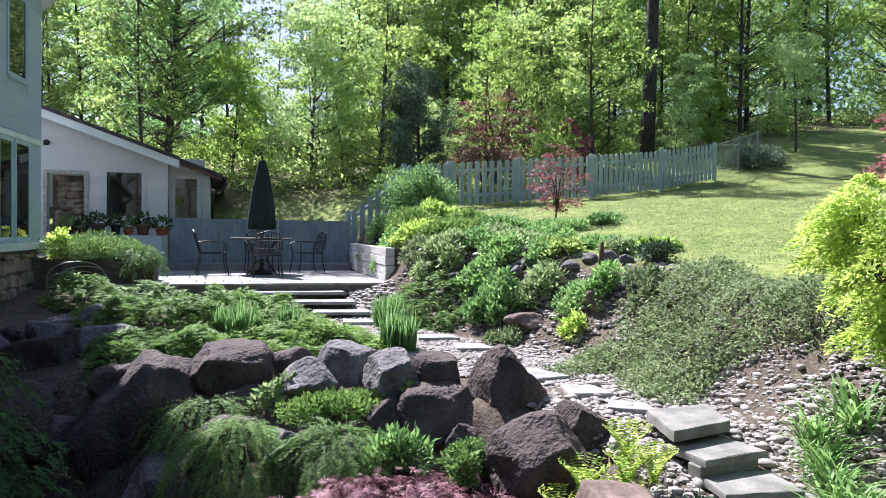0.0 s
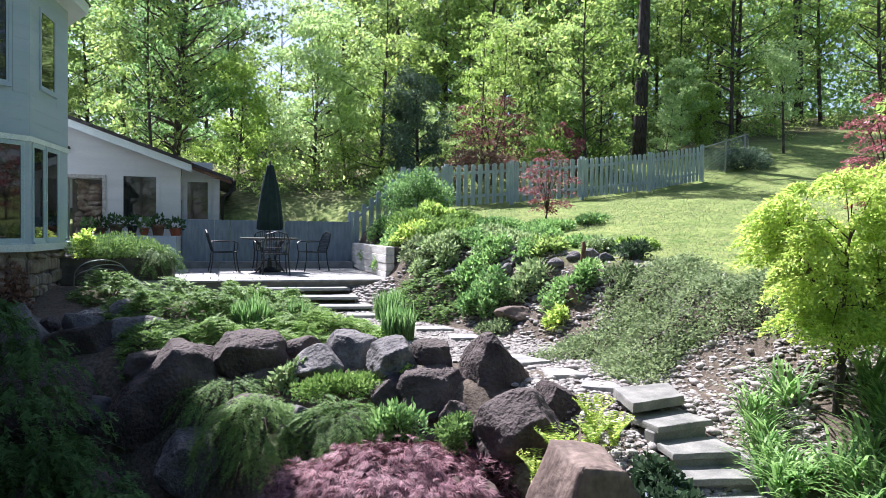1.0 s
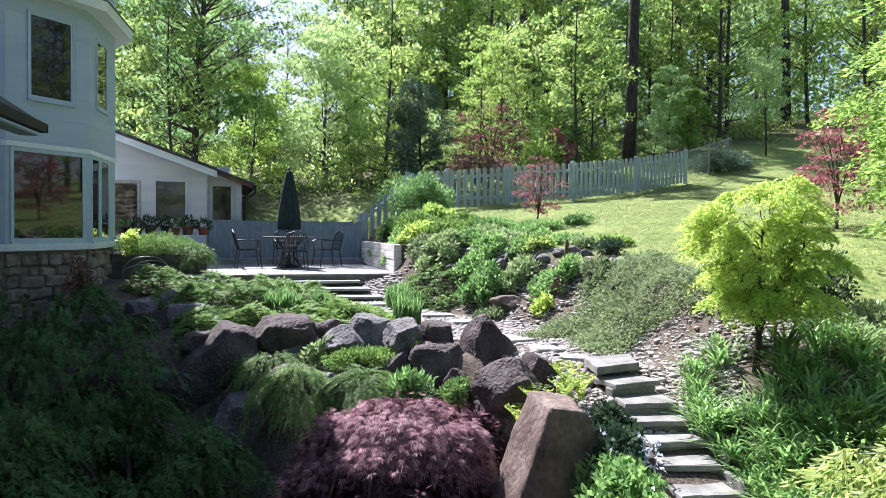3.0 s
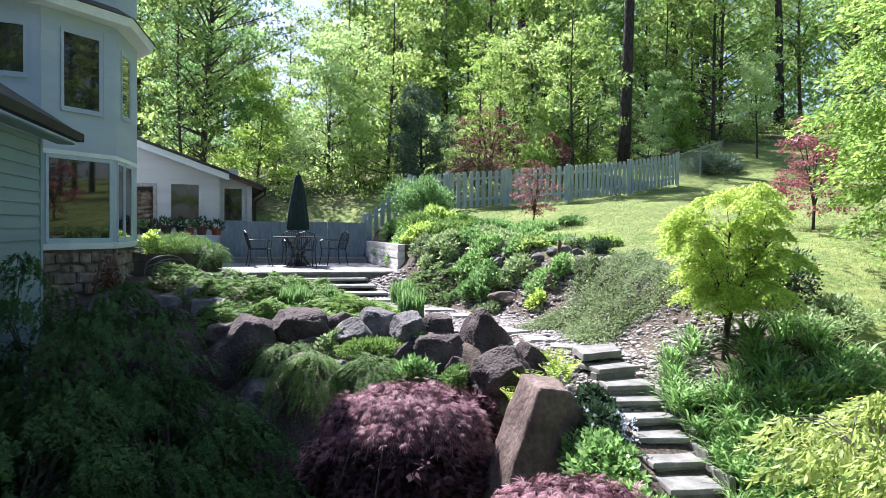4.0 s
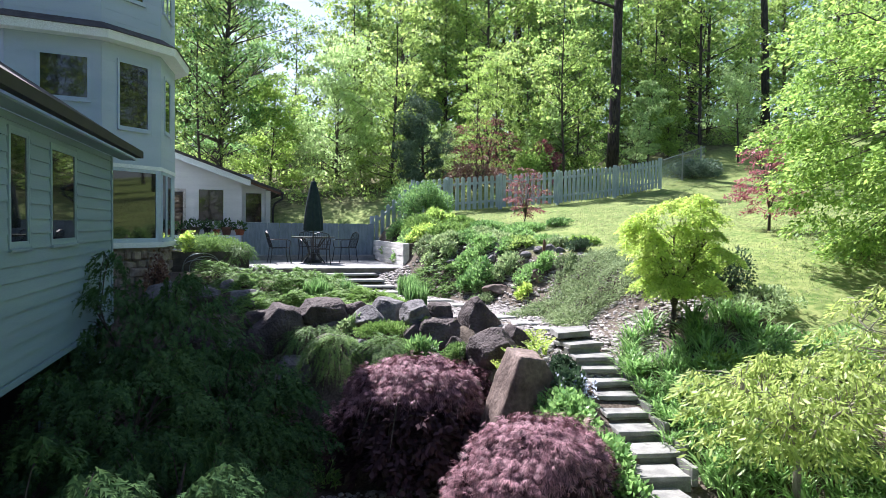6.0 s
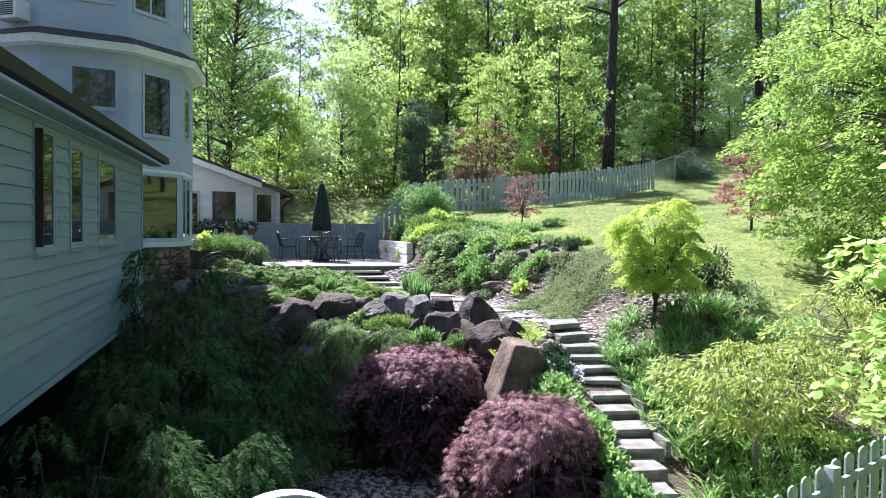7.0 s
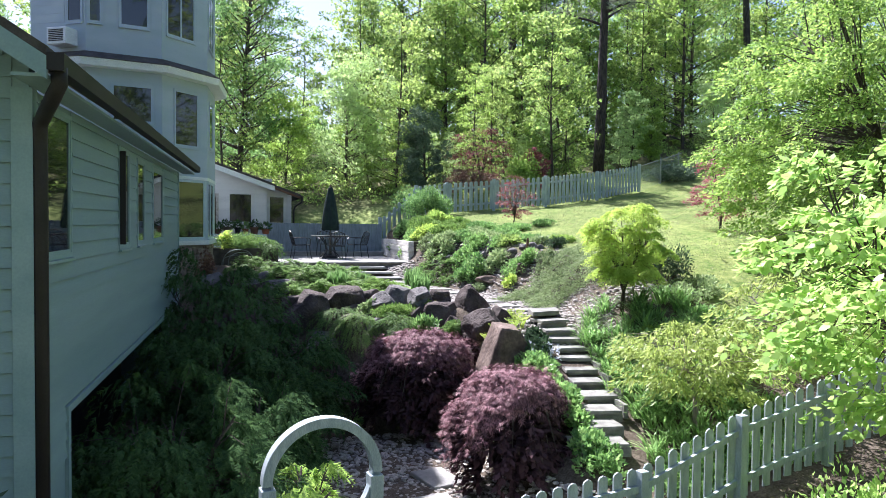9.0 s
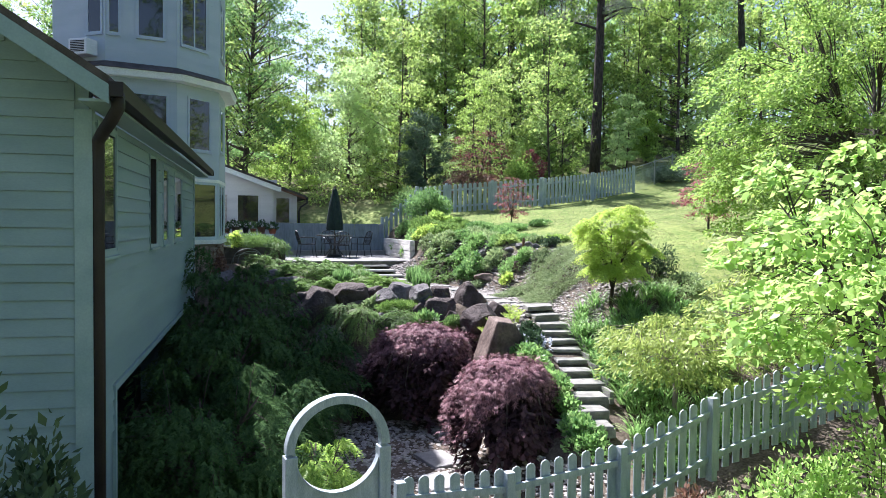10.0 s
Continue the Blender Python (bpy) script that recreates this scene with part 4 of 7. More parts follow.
def tree(name, at, high, r0, spread, low, clumps, per, leaf, material, seed, label, bark=None, lean=0.03, puff=0.24, group="", aspect=0.6, droop=0.0, crown_top=1.0, flat=0.7, seg=8, bush=False, limbs=True, slim=False, level=0.0, inner=False, oval=False):
    """A trunk with limbs and a crown of leaves gathered in clumps at and along the limbs. low: where the crown begins, as a part of the height."""
    rng = np.random.default_rng(seed)
    ob = thing(name, Matrix.Translation(at), label, "shrub" if bush else "tree", group)
    bm = bmesh.new()
    pts, rad = limb(rng, (0, 0, -0.25), (lean * rng.normal(), lean * rng.normal(), 1), high * 0.93, r0, 0.12, 10, 0.2)
    tube(bm, pts, rad, seg)
    heart, branches = [], []
    for i in range(clumps):
        u = low + (crown_top - low) * ((i + rng.uniform(0, 1)) / clumps)
        k = min(9.99, u * 10 * 0.95)
        p = pts[int(k)] + (pts[int(k) + 1] - pts[int(k)]) * (k % 1)
        a = rng.uniform(0, 2 * math.pi)
        v = (u - low) / max(1e-3, crown_top - low)
        reach = spread * (0.35 + 0.65 * math.sin(math.pi * min(1, 0.18 + 0.8 * v))) * rng.uniform(0.45, 1.08)
        w = (math.cos(a), math.sin(a), 0.35 + 0.5 * v - droop)
        lp, lr = limb(rng, p, w, reach, max(0.006, rad[int(k)] * 0.45), 0.5, 5, 0.15 - droop)
        if limbs:
            bb = bmesh.new()
            tube(bb, lp, lr, 5, False)
            branches.append(bb)
        else:
            tube(bm, lp[::2] + lp[-1:], lr[::2] + lr[-1:], 3, False)
        heart.append(lp[-1])
        if reach > spread * 0.6:
            heart.append(lp[3] + rng.normal(size=3) * spread * 0.08)
        if inner:
            heart.append(lp[2] + rng.normal(size=3) * spread * 0.10)
    trunk = part("trunk", bm, bark or BARK, ob, smooth=True)
    for bb in branches:
        part("limb", bb, bark or BARK, trunk, smooth=True)
    heart = np.array(heart)
    size = spread * puff * rng.uniform(0.7, 1.35, (len(heart), 1)) * np.array([[1, 1, flat]])
    p, d = cloud(rng, heart, size, per)
    leaves("crown", p, leaf, material, ob, rng, aspect, 0.1, d * 0.6, 0.4, droop, "", np.array([[0, 0, level]]) if level else None, slim, oval)
    return ob


def spreading_tree(name, at, high, r0, spread, fork, stems, pads, per, leaf, material, seed, label, low=0.15, pad=0.24, flat=0.22, sag=0.4, aspect=0.5, oval=False, droop=0.25, bush=False, bark=None, lean=(0.0, 0.0), core=0.35, group="", full=False, feather=False):
    """A tree that forks low into arching stems; its leaves lie in level pads, one over another, that droop towards their rims."""
    rng = np.random.default_rng(seed)
    ob = thing(name, Matrix.Translation(at), label, "shrub" if bush else "tree", group)
    bm = bmesh.new()
    top = np.array([lean[0] * 0.3, lean[1] * 0.3, fork])
    tube(bm, [(0, 0, -0.25), (0.02 * high * rng.normal() * 0.3, 0.01, fork * 0.5), top], [r0 * 1.15, r0, r0 * 0.9], 9)
    part("trunk", bm, bark or BARK, ob, smooth=True)
    turn = rng.uniform(0, 2 * math.pi)
    limbs = []
    for j in range(stems):
        a = turn + 2 * math.pi * (j + rng.uniform(-0.25, 0.25)) / stems
        out = spread * rng.uniform(0.45, 0.65)
        up = fork + (high - fork) * rng.uniform(0.55, 0.8)
        pts = [top, top + np.array([0.28 * out * math.cos(a), 0.28 * out * math.sin(a), 0.45 * (up - fork)]), np.array([0.66 * out * math.cos(a) + lean[0] * 0.6, 0.66 * out * math.sin(a) + lean[1] * 0.6, fork + 0.8 * (up - fork)]), np.array([out * math.cos(a) + lean[0], out * math.sin(a) + lean[1], up])]
        bl = bmesh.new()
        tube(bl, pts, [r0 * 0.6, r0 * 0.45, r0 * 0.3, r0 * 0.12], 6)
        limbs.append((a, pts, part("limb", bl, bark or BARK, ob, smooth=True)))
    P, D = [], []
    for i in range(pads):
        a = turn + i * 2.39996 + rng.uniform(-0.2, 0.2)
        k = rng.uniform(core, 1.0) ** 0.6
        dome = math.sqrt(max(0.0, 1 - k ** 2.4))
        v = low + (1 - low) * dome * rng.uniform(0.35, 1.0) ** 0.6
        if full:
            # an egg-shaped crown, widest below its middle
            v = low + (1 - low) * (0.38 + rng.uniform(-0.36, 0.60) * math.sqrt(max(0.0, 1 - k ** 3)))
        reach = spread * k * rng.uniform(0.85, 1.08)
        tip = np.array([reach * math.cos(a) + lean[0] * v, reach * math.sin(a) + lean[1] * v, high * v])
        _, pts, bough = min(limbs, key=lambda q: abs((q[0] - a + math.pi) % (2 * math.pi) - math.pi))
        w = min(2.99, 3 * max(0.15, min(0.95, (tip[2] / high) * rng.uniform(0.75, 1.0))))
        root = pts[int(w)] + (pts[int(w) + 1] - pts[int(w)]) * (w % 1)
        mid = root * 0.45 + tip * 0.55 + np.array([0, 0, 0.10 * spread])
        bl = bmesh.new()
        tube(bl, [root, mid, tip], [r0 * 0.16, r0 * 0.1, 0.003], 4, False)
        part("branch", bl, bark or BARK, bough)
        r = spread * pad * rng.uniform(0.65, 1.25)
        u, b = np.sqrt(rng.uniform(0, 1, per)), rng.uniform(0, 2 * math.pi, per)
        lobed = 1 + 0.22 * np.sin(3 * b + rng.uniform(0, 6)) + 0.12 * np.sin(7 * b)
        x, y = r * u * lobed * np.cos(b), r * u * lobed * np.sin(b)
        z = -sag * r * u ** 2 + rng.normal(size=per) * r * flat * 0.35
        away = np.array([math.cos(a), math.sin(a)])
        z = z - droop * np.clip(x * away[0] + y * away[1], 0, None)
        P.append(np.stack([x, y, z], 1) + tip)
        D.append(np.stack([np.cos(b) * 0.6 + away[0] * 0.5, np.sin(b) * 0.6 + away[1] * 0.5, np.full(per, -0.25 - droop)], 1))
    p = np.concatenate(P)
    g = ground(p[:, 0] + at[0], p[:, 1] + at[1]) - at[2]
    p[:, 2] = np.maximum(p[:, 2], g + 0.04)
    if feather:
        pick = rng.permutation(len(p))[: len(p) // 6]
        fans("crown", p[pick], np.concatenate(D)[pick] + rng.normal(size=(len(pick), 3)) * 0.25, np.tile(np.array([[0, 0, 1.0]]), (len(pick), 1)), leaf * 3.0, 7, leaf, material, ob, rng, 0.8, 0.5, 0.3)
    else:
        leaves("crown", p, leaf, material, ob, rng, aspect, 0.0, np.concatenate(D), 0.4, 0.0, "", np.array([[0, 0, 0.9]]), False, oval)
    return ob


def site(right, ahead):
    """Plan place from metres to the right and ahead along the walk's axis, seen from its middle."""
    x, y = -1.4 + 0.3 * ahead + 0.954 * right, -4.5 + 0.954 * ahead - 0.3 * right
    return x, y


def build_woods():
    rng = random.Random(11)
    specs = [(16, 0.15, 2.9, 0.12, 70, 58, 0.20, LEAF_WOODS), (18, 0.18, 3.0, 0.30, 62, 55, 0.21, LEAF_WOODS_COOL), (13, 0.10, 2.4, 0.05, 70, 60, 0.165, LEAF_WOODS), (16, 0.13, 2.7, 0.2, 64, 58, 0.20, LEAF_BRIGHT), (9.5, 0.07, 2.1, 0.04, 56, 58, 0.15, LEAF_WOODS_COOL), (6.5, 0.05, 1.7, 0.04, 46, 62, 0.13, LEAF_WOODS), (8.5, 0.06, 2.0, 0.05, 52, 60, 0.14, LEAF_BRIGHT), (22, 0.22, 3.0, 0.5, 40, 60, 0.23, LEAF_WOODS_COOL), (7.5, 0.05, 2.0, 0.05, 60, 70, 0.13, LEAF_PALE)]
    labels = ["tall woodland tree in fresh green leaf", "tall shaded woodland tree with a slender trunk", "leafy tree at the edge of the wood", "tall tree with yellow-green spring leaves", "young woodland tree leafed to the ground", "low bright-leaved tree at the wood's edge", "young yellow-green tree in full sun at the wood's edge", "tall dark-trunked tree with bare lower stem in the wood", "young pale yellow-green tree in the sun at the wood's edge"]
    spots = []
    for row, (ahead, step) in enumerate(((31, 3.8), (36, 3.9), (42, 5.4), (50, 7.0))):
        r = -0.70 * ahead
        while r < 0.86 * ahead:
            rr, aa = r + rng.uniform(-1.1, 1.1), ahead + rng.uniform(-2.2, 2.2)
            r += step
            q = rr / aa
            if -0.285 < q < -0.15 and row > 0:
                continue  # the gap where the sky shows
            if aa < 37 and 0.20 < q < 0.275:
                continue
            if row == 0 and (-0.60 < q < -0.16 or q > 0.25):
                continue
            if row == 1 and q > 0.42:
                continue
            spots.append((rr, aa, (rng.choice((5, 4, 5)), rng.choice((4, 2, 5, 4)), rng.choice((2, 0, 2, 3)), rng.choice((0, 1, 3, 0)), rng.choice((0, 1, 1, 3)))[row]))
    for ahead, step in ((40, 5.6), (48, 6.4)):
        r = -0.66 * ahead
        while r < 0.84 * ahead:
            rr, aa = r + rng.uniform(-1, 1), ahead + rng.uniform(-2, 2)
            spots.append((rr, aa, rng.choice((4, 5, 4, 2)) if not -0.29 < rr / aa < -0.14 else 5))
            r += step
    for q, aa in ((-0.345, 29), (-0.30, 33), (-0.262, 30), (-0.13, 30), (-0.10, 33), (-0.075, 29.5)):
        spots.append((q * aa, aa, 5))
    for i in range(13):
        aa = 33 + rng.uniform(-2, 2)
        if not 5 < i < 11:
            spots.append(((0.0 + 0.36 * i / 12) * aa, aa, rng.choice((6, 6, 5))))
        elif i < 10:
            spots.append((0.03 * i * 42, 42, 6))
    # the open wood on the far side of the lower garden, behind the walk
    for i in range(34):
        rr = -34 + 68 * i / 33 + rng.uniform(-1.5, 1.5)
        spots.append((rr, -26 - rng.uniform(0, 9), rng.choice((0, 1, 2, 0))))
    for i in range(9):
        spots.append((29 + 4 * (i % 2) + rng.uniform(-1, 1), 33 - i * 5.2, rng.choice((0, 1, 2))))
    for i in range(11):
        spots.append((23 + 2.5 * (i % 2) + rng.uniform(-1, 1), 3 + i * 2.2, rng.choice((4, 2, 0, 2))))
    for i in range(5):
        spots.append((18 + 3 * (i % 2) + rng.uniform(-1, 1), 7 - i * 3.0, rng.choice((0, 2, 4, 2))))
    # bare dark stems that stand out against the depth of the wood
    for q, aa in ((0.108, 35), (0.135, 38), (0.31, 39), (0.345, 43), (0.45, 41), (0.06, 43), (-0.36, 42)):
        spots.append((q * aa, aa, 7))
    # only low trees beside the gap, so that no crown leans into it
    spots = [(rr, aa, 5 if aa > 29 and -0.29 < rr / aa < -0.112 else pick) for rr, aa, pick in spots]
    spots = [(rr * (aa + 11) / aa, aa + 11, pick, (aa + 11) / aa) if aa > 29.9 else (rr, aa, pick, 1.0) for rr, aa, pick in spots]
    # a fringe of young trees at the lawn's edge, many coloured pale in place of sunlight
    for i in range(18):
        q = -0.155 + 0.42 * i / 17 + rng.uniform(-0.01, 0.01)
        aa = 30.5 + rng.uniform(-1.2, 2.0) + 3.0 * (q > 0.25)
        if not 0.20 < q < 0.262:
            spots.append((q * aa, aa, rng.choice((8, 8, 6, 5)), rng.uniform(0.42, 0.75)))
    proto = {}
    for rr, aa, pick, big in spots:
        x, y = site(rr, aa)
        m = pose(x, y, gz(x, y), 0, 0, rng.uniform(0, 360)) @ Matrix.Scale(rng.uniform(0.88, 1.12) * big * (1.25 if aa < -20 else 1), 4)
        if pick not in proto:
            s = specs[pick]
            proto[pick] = tree("woodland_tree", (0, 0, 0), *s, 100 + pick, labels[pick], group="woodland trees", seg=6, limbs=False, slim=True, puff=0.17, flat=0.34, level=0.9, bark=TRUNK_DARK if pick == 7 else None)
            proto[pick].matrix_world = m
        else:
            copy_thing(proto[pick], m)


build_woods()


def build_far_woods():
    """The depth of the wood behind the last rows, lower where the sky shows through."""
    rng = np.random.default_rng(12)
    n = 115000
    q = rng.uniform(-0.85, 1.0, n)
    aa = rng.uniform(78, 92, n)
    top = 20 + 3 * np.sin(q * 23) + 2 * np.sin(q * 61 + 1)
    top = np.where((q > -0.30) & (q < -0.13), 5.5 + 1.5 * np.sin(q * 90), top)
    rr = q * aa
    x, y = -1.4 + 0.3 * aa + 0.954 * rr, -4.5 + 0.954 * aa - 0.3 * rr
    z = ground(x, y) + top * rng.uniform(0, 1, n) ** 1.1
    ob = leaves("far_woods", np.stack([x, y, z], 1), 0.6, LEAF_WOODS_COOL, None, rng, 0.6, 0.0, None, 0.4, slim=True)
    tagged(ob, "dense green foliage of the wood in the distance", "woods", kind="stuff")


build_far_woods()


def build_undergrowth():
    """Low saplings and brush that cover the floor of the wood, in drifts."""
    rng = np.random.default_rng(19)
    n = 1500
    aa = 27 + 30 * rng.uniform(0, 1, n) ** 1.2
    q = rng.uniform(-0.7, 0.95, n)
    rr = q * aa
    x, y = -1.4 + 0.3 * aa + 0.954 * rr, -4.5 + 0.954 * aa - 0.3 * rr
    edge = 20.5 + 4.0 * smooth((x - 5) / 4) + 0.40 * np.clip(x - 12, 0, 20) + 1.5 * rng.normal(size=n)
    keep = (y > edge + np.where(x < 4, -1.5, 0)) & ~((x < 0.6) & (y < 24.5))
    x, y = x[keep], y[keep]
    h = rng.uniform(0.25, 1.3, len(x)) * np.where(x > 14, 0.65, 1.0)
    c = np.stack([x, y, ground(x, y) + h * 0.45], 1)
    r = np.stack([h * 0.9, h * 0.9, h * 0.6], 1)
    p, d = cloud(rng, c, r, 72)
    ob = leaves("undergrowth", p, 0.15, LEAF_WOODS, None, rng, 0.6, 0.2, d * 0.5, 0.4, slim=True)
    tagged(ob, "shaded leafy undergrowth on the floor of the wood", "undergrowth", kind="stuff")


build_undergrowth()


def on(x, y, dz=0.0):
    return (x, y, gz(x, y) + dz)


# ---- boulders, stones and steps ----
def boulder(at, radii, turn, seed, material, label, facets=7, tip=0.0, lean=(0, 0), rough=0.10, group="rock bank", name="boulder", fine=5, planes=None, foot=False):
    """A worn boulder: a ball cut by several planes, pulled towards a tip, roughened at two scales."""
    rng = random.Random(seed)
    bm = bmesh.new()
    bmesh.ops.create_icosphere(bm, subdivisions=fine, radius=1.0)
    cuts = []
    for i in range(facets):
        v = Vector((rng.gauss(0, 1), rng.gauss(0, 1), rng.gauss(0, 0.8))).normalized()
        cuts.append((v, rng.uniform(0.50, 0.80)))
    if planes:
        cuts = [(Vector(d).normalized(), k) for d, k in planes]
    for v in bm.verts:
        p = v.co.copy()
        if foot and p.z < 0:
            flare = 1 / max(0.35, math.sqrt(1 - p.z * p.z))
            p.x, p.y = p.x * flare, p.y * flare
        for d, k in cuts:
            e = p.dot(d) - k
            if e > 0:
                p -= d * e * (0.9 if planes and not foot else 0.98)
        q = p * 1.3 + Vector((seed * 3.1, seed, 0))
        p += p.normalized() * (rough * noise.noise(q) + rough * 0.45 * noise.noise(q * 2.7) + rough * 0.26 * noise.noise(q * 7) + rough * 0.16 * noise.noise(q * 17))
        if tip and p.z > 0:
            p.x *= 1 - tip * p.z
            p.y *= 1 - tip * p.z
        p.x += lean[0] * p.z
        p.y += lean[1] * p.z
        v.co = Vector((p.x * radii[0], p.y * radii[1], p.z * radii[2]))
    for k in range(3):
        lo, hi = min(v.co[k] for v in bm.verts), max(v.co[k] for v in bm.verts)
        for v in bm.verts:
            v.co[k] = ((v.co[k] - lo) / (hi - lo) * 2 - 1) * radii[k]
    ob = part(name, bm, material, smooth=True)
    ob.matrix_world = pose(*at, 0, 0, turn)
    return tagged(ob, label, "rock", group)


def build_boulders():
    B, G, T = BOULDER, BOULDER_GREY, BOULDER_TALL
    rows = [
        ((-0.70, 8.12, 2.95), (0.66, 0.52, 0.68), 25, 1, B, "dark brown angular boulder under the juniper", 0.42),
        ((0.24, 8.25, 3.36), (0.53, 0.45, 0.33), 10, 2, B, "brown layered boulder edging the juniper bed", 0.0),
        ((0.83, 8.30, 3.42), (0.24, 0.25, 0.20), 50, 3, B, "small brown boulder between larger ones", 0.0),
        ((1.02, 7.60, 3.37), (0.32, 0.32, 0.25), 70, 4, G, "grey boulder with a pale weathered top", 0.25),
        ((1.43, 7.75, 3.38), (0.40, 0.36, 0.36), 20, 26, G, "grey boulder beside the iris clump", 0.1),
        ((1.80, 7.20, 3.46), (0.31, 0.34, 0.28), 30, 5, G, "pale grey boulder beside the gravel path", 0.0),
        ((2.22, 7.10, 3.46), (0.25, 0.32, 0.24), 80, 6, B, "brown flat-topped boulder beside the gravel path", 0.0),
        ((2.12, 6.70, 3.14), (0.42, 0.36, 0.34), 15, 7, B, "dark pitted boulder low in the rock bank", 0.0),
        ((1.68, 6.80, 3.12), (0.30, 0.30, 0.27), 45, 27, B, "dark boulder half hidden by juniper", 0.0),
        ((2.95, 6.75, 3.27), (0.47, 0.40, 0.57), 0, 8, B, "tall dark brown standing boulder", 0.38),
        ((2.75, 5.66, 2.98), (0.47, 0.42, 0.44), 40, 9, B, "reddish-brown rounded boulder in the bank", 0.15),
        ((3.37, 5.98, 3.12), (0.40, 0.34, 0.30), 0, 10, B, "dark brown boulder at the edge of the gravel", 0.1),
        ((2.22, 6.25, 3.02), (0.16, 0.16, 0.18), 0, 11, B, "small dark brown boulder", 0.0),
        ((-0.36, 7.15, 2.45), (0.40, 0.38, 0.34), 30, 12, G, "grey boulder low in the rock bank", 0.1),
        ((0.25, 7.10, 2.75), (0.50, 0.4, 0.45), 60, 13, B, "boulder under the trailing juniper", 0.0),
        ((0.75, 6.65, 2.80), (0.35, 0.3, 0.36), 5, 14, G, "pale grey boulder between the junipers", 0.0),
        ((1.25, 6.55, 2.65), (0.45, 0.35, 0.4), 5, 28, B, "dark boulder under the trailing juniper", 0.0),
        ((1.85, 4.95, 2.15), (0.55, 0.45, 0.7), 12, 16, T, "brown boulder behind the purple maple", 0.2),
        ((-2.1, 8.2, 2.9), (0.6, 0.5, 0.55), 12, 17, B, "shaded brown boulder near the house", 0.0),
        ((-1.7, 9.3, 3.4), (0.45, 0.4, 0.35), 70, 18, B, "shaded grey boulder near the house", 0.0),
        ((-2.6, 9.6, 3.5), (0.4, 0.45, 0.45), 30, 19, G, "shaded boulder beside the stone base", 0.0),
        ((-1.5, 7.1, 2.1), (0.55, 0.5, 0.55), 30, 20, B, "shaded dark brown boulder", 0.0),
        ((-2.3, 7.0, 2.0), (0.5, 0.5, 0.6), 80, 21, B, "shaded dark brown boulder", 0.0),
        ((-0.3, 6.0, 1.4), (0.4, 0.35, 0.35), 80, 22, B, "small grey boulder in the shade", 0.0),
        ((4.25, 9.40, 3.66), (0.30, 0.22, 0.15), 12, 23, T, "low reddish stone under the rhododendron", 0.0),
        ((5.0, 8.75, 4.0), (0.22, 0.2, 0.2), 50, 24, T, "pale stone in the shrub bank", 0.0),
        ((1.7, 5.75, 2.65), (0.3, 0.25, 0.25), 50, 25, T, "pale brown stone below the shrubs", 0.0),
        ((2.3, 5.5, 2.45), (0.35, 0.3, 0.35), 10, 29, B, "dark boulder at the back of the court", 0.0),
    ]
    # how the stones that stand out are split: the way each face looks and how far out it lies
    split = {
        1: [((-0.72, -0.12, 0.69), 0.40), ((0.28, -0.05, 0.96), 0.66), ((1, 0, 0.12), 0.66), ((0.08, -1, -0.22), 0.50), ((-0.35, -0.85, 0.35), 0.58), ((0.6, -0.7, 0.4), 0.72)],
        2: [((-0.05, -0.15, 1), 0.55), ((0.1, -1, -0.1), 0.66), ((-0.85, -0.1, 0.55), 0.70), ((0.9, -0.1, 0.4), 0.74), ((0.2, -0.7, 0.7), 0.70)],
        26: [((0.15, -0.2, 1), 0.62), ((-0.55, -0.8, 0.3), 0.58), ((0.75, -0.65, 0.15), 0.62), ((-0.9, 0, 0.4), 0.7)],
        5: [((-0.25, -0.3, 0.92), 0.60), ((0.1, -1, 0.0), 0.62), ((0.8, -0.3, 0.5), 0.74), ((-0.9, -0.2, 0.3), 0.74)],
        6: [((0.1, -0.1, 1), 0.55), ((0.2, -1, 0.1), 0.6), ((0.95, -0.2, 0.2), 0.7)],
        8: [((-0.97, -0.1, 0.22), 0.56), ((0.74, -0.08, 0.64), 0.50), ((0.12, -1, 0.12), 0.56), ((0.7, -0.7, 0.1), 0.64), ((-0.5, -0.8, 0.2), 0.66)],
        9: [((-0.45, -0.5, 0.74), 0.78), ((0.75, -0.35, 0.55), 0.74), ((0.1, -1, -0.2), 0.72), ((-0.9, -0.2, 0.1), 0.82)],
        10: [((0.55, -0.05, 0.83), 0.42), ((-0.1, -1, 0.1), 0.58), ((-0.95, -0.1, 0.25), 0.66)],
        12: [((0.05, -0.2, 0.97), 0.55), ((-0.2, -1, 0.05), 0.6), ((0.9, -0.3, 0.2), 0.7), ((-0.8, -0.2, 0.55), 0.66)],
        7: [((-0.2, -0.9, 0.4), 0.6), ((0.6, -0.7, 0.3), 0.62), ((0, -0.2, 1), 0.66)],
    }
    for at, r, turn, seed, mat, label, tip in rows:
        if seed in split:
            boulder(at, r, 0, seed, mat, label, rough=0.11, fine=5, planes=split[seed])
        else:
            boulder(at, r, turn, seed, mat, label, 11 if mat is not T else 9, tip, fine=4)
    # the tall split stone: a pale sloping flank, a broad front face and a short level top
    faces = [((-0.88, -0.06, 0.46), 0.44), ((0.16, -0.97, 0.14), 0.44), ((0.10, -0.05, 1), 0.66), ((0.98, -0.1, 0.05), 0.66), ((0.74, -0.1, 0.66), 0.66), ((0, 1, 0.2), 0.5), ((-0.55, -0.80, 0.26), 0.52)]
    boulder((2.41, 4.02, 2.13), (0.76, 0.55, 1.19), -6, 15, T, "tall split brown boulder with a pale flank", 0, 0.0, rough=0.045, planes=faces, foot=True)
    rng = random.Random(52)
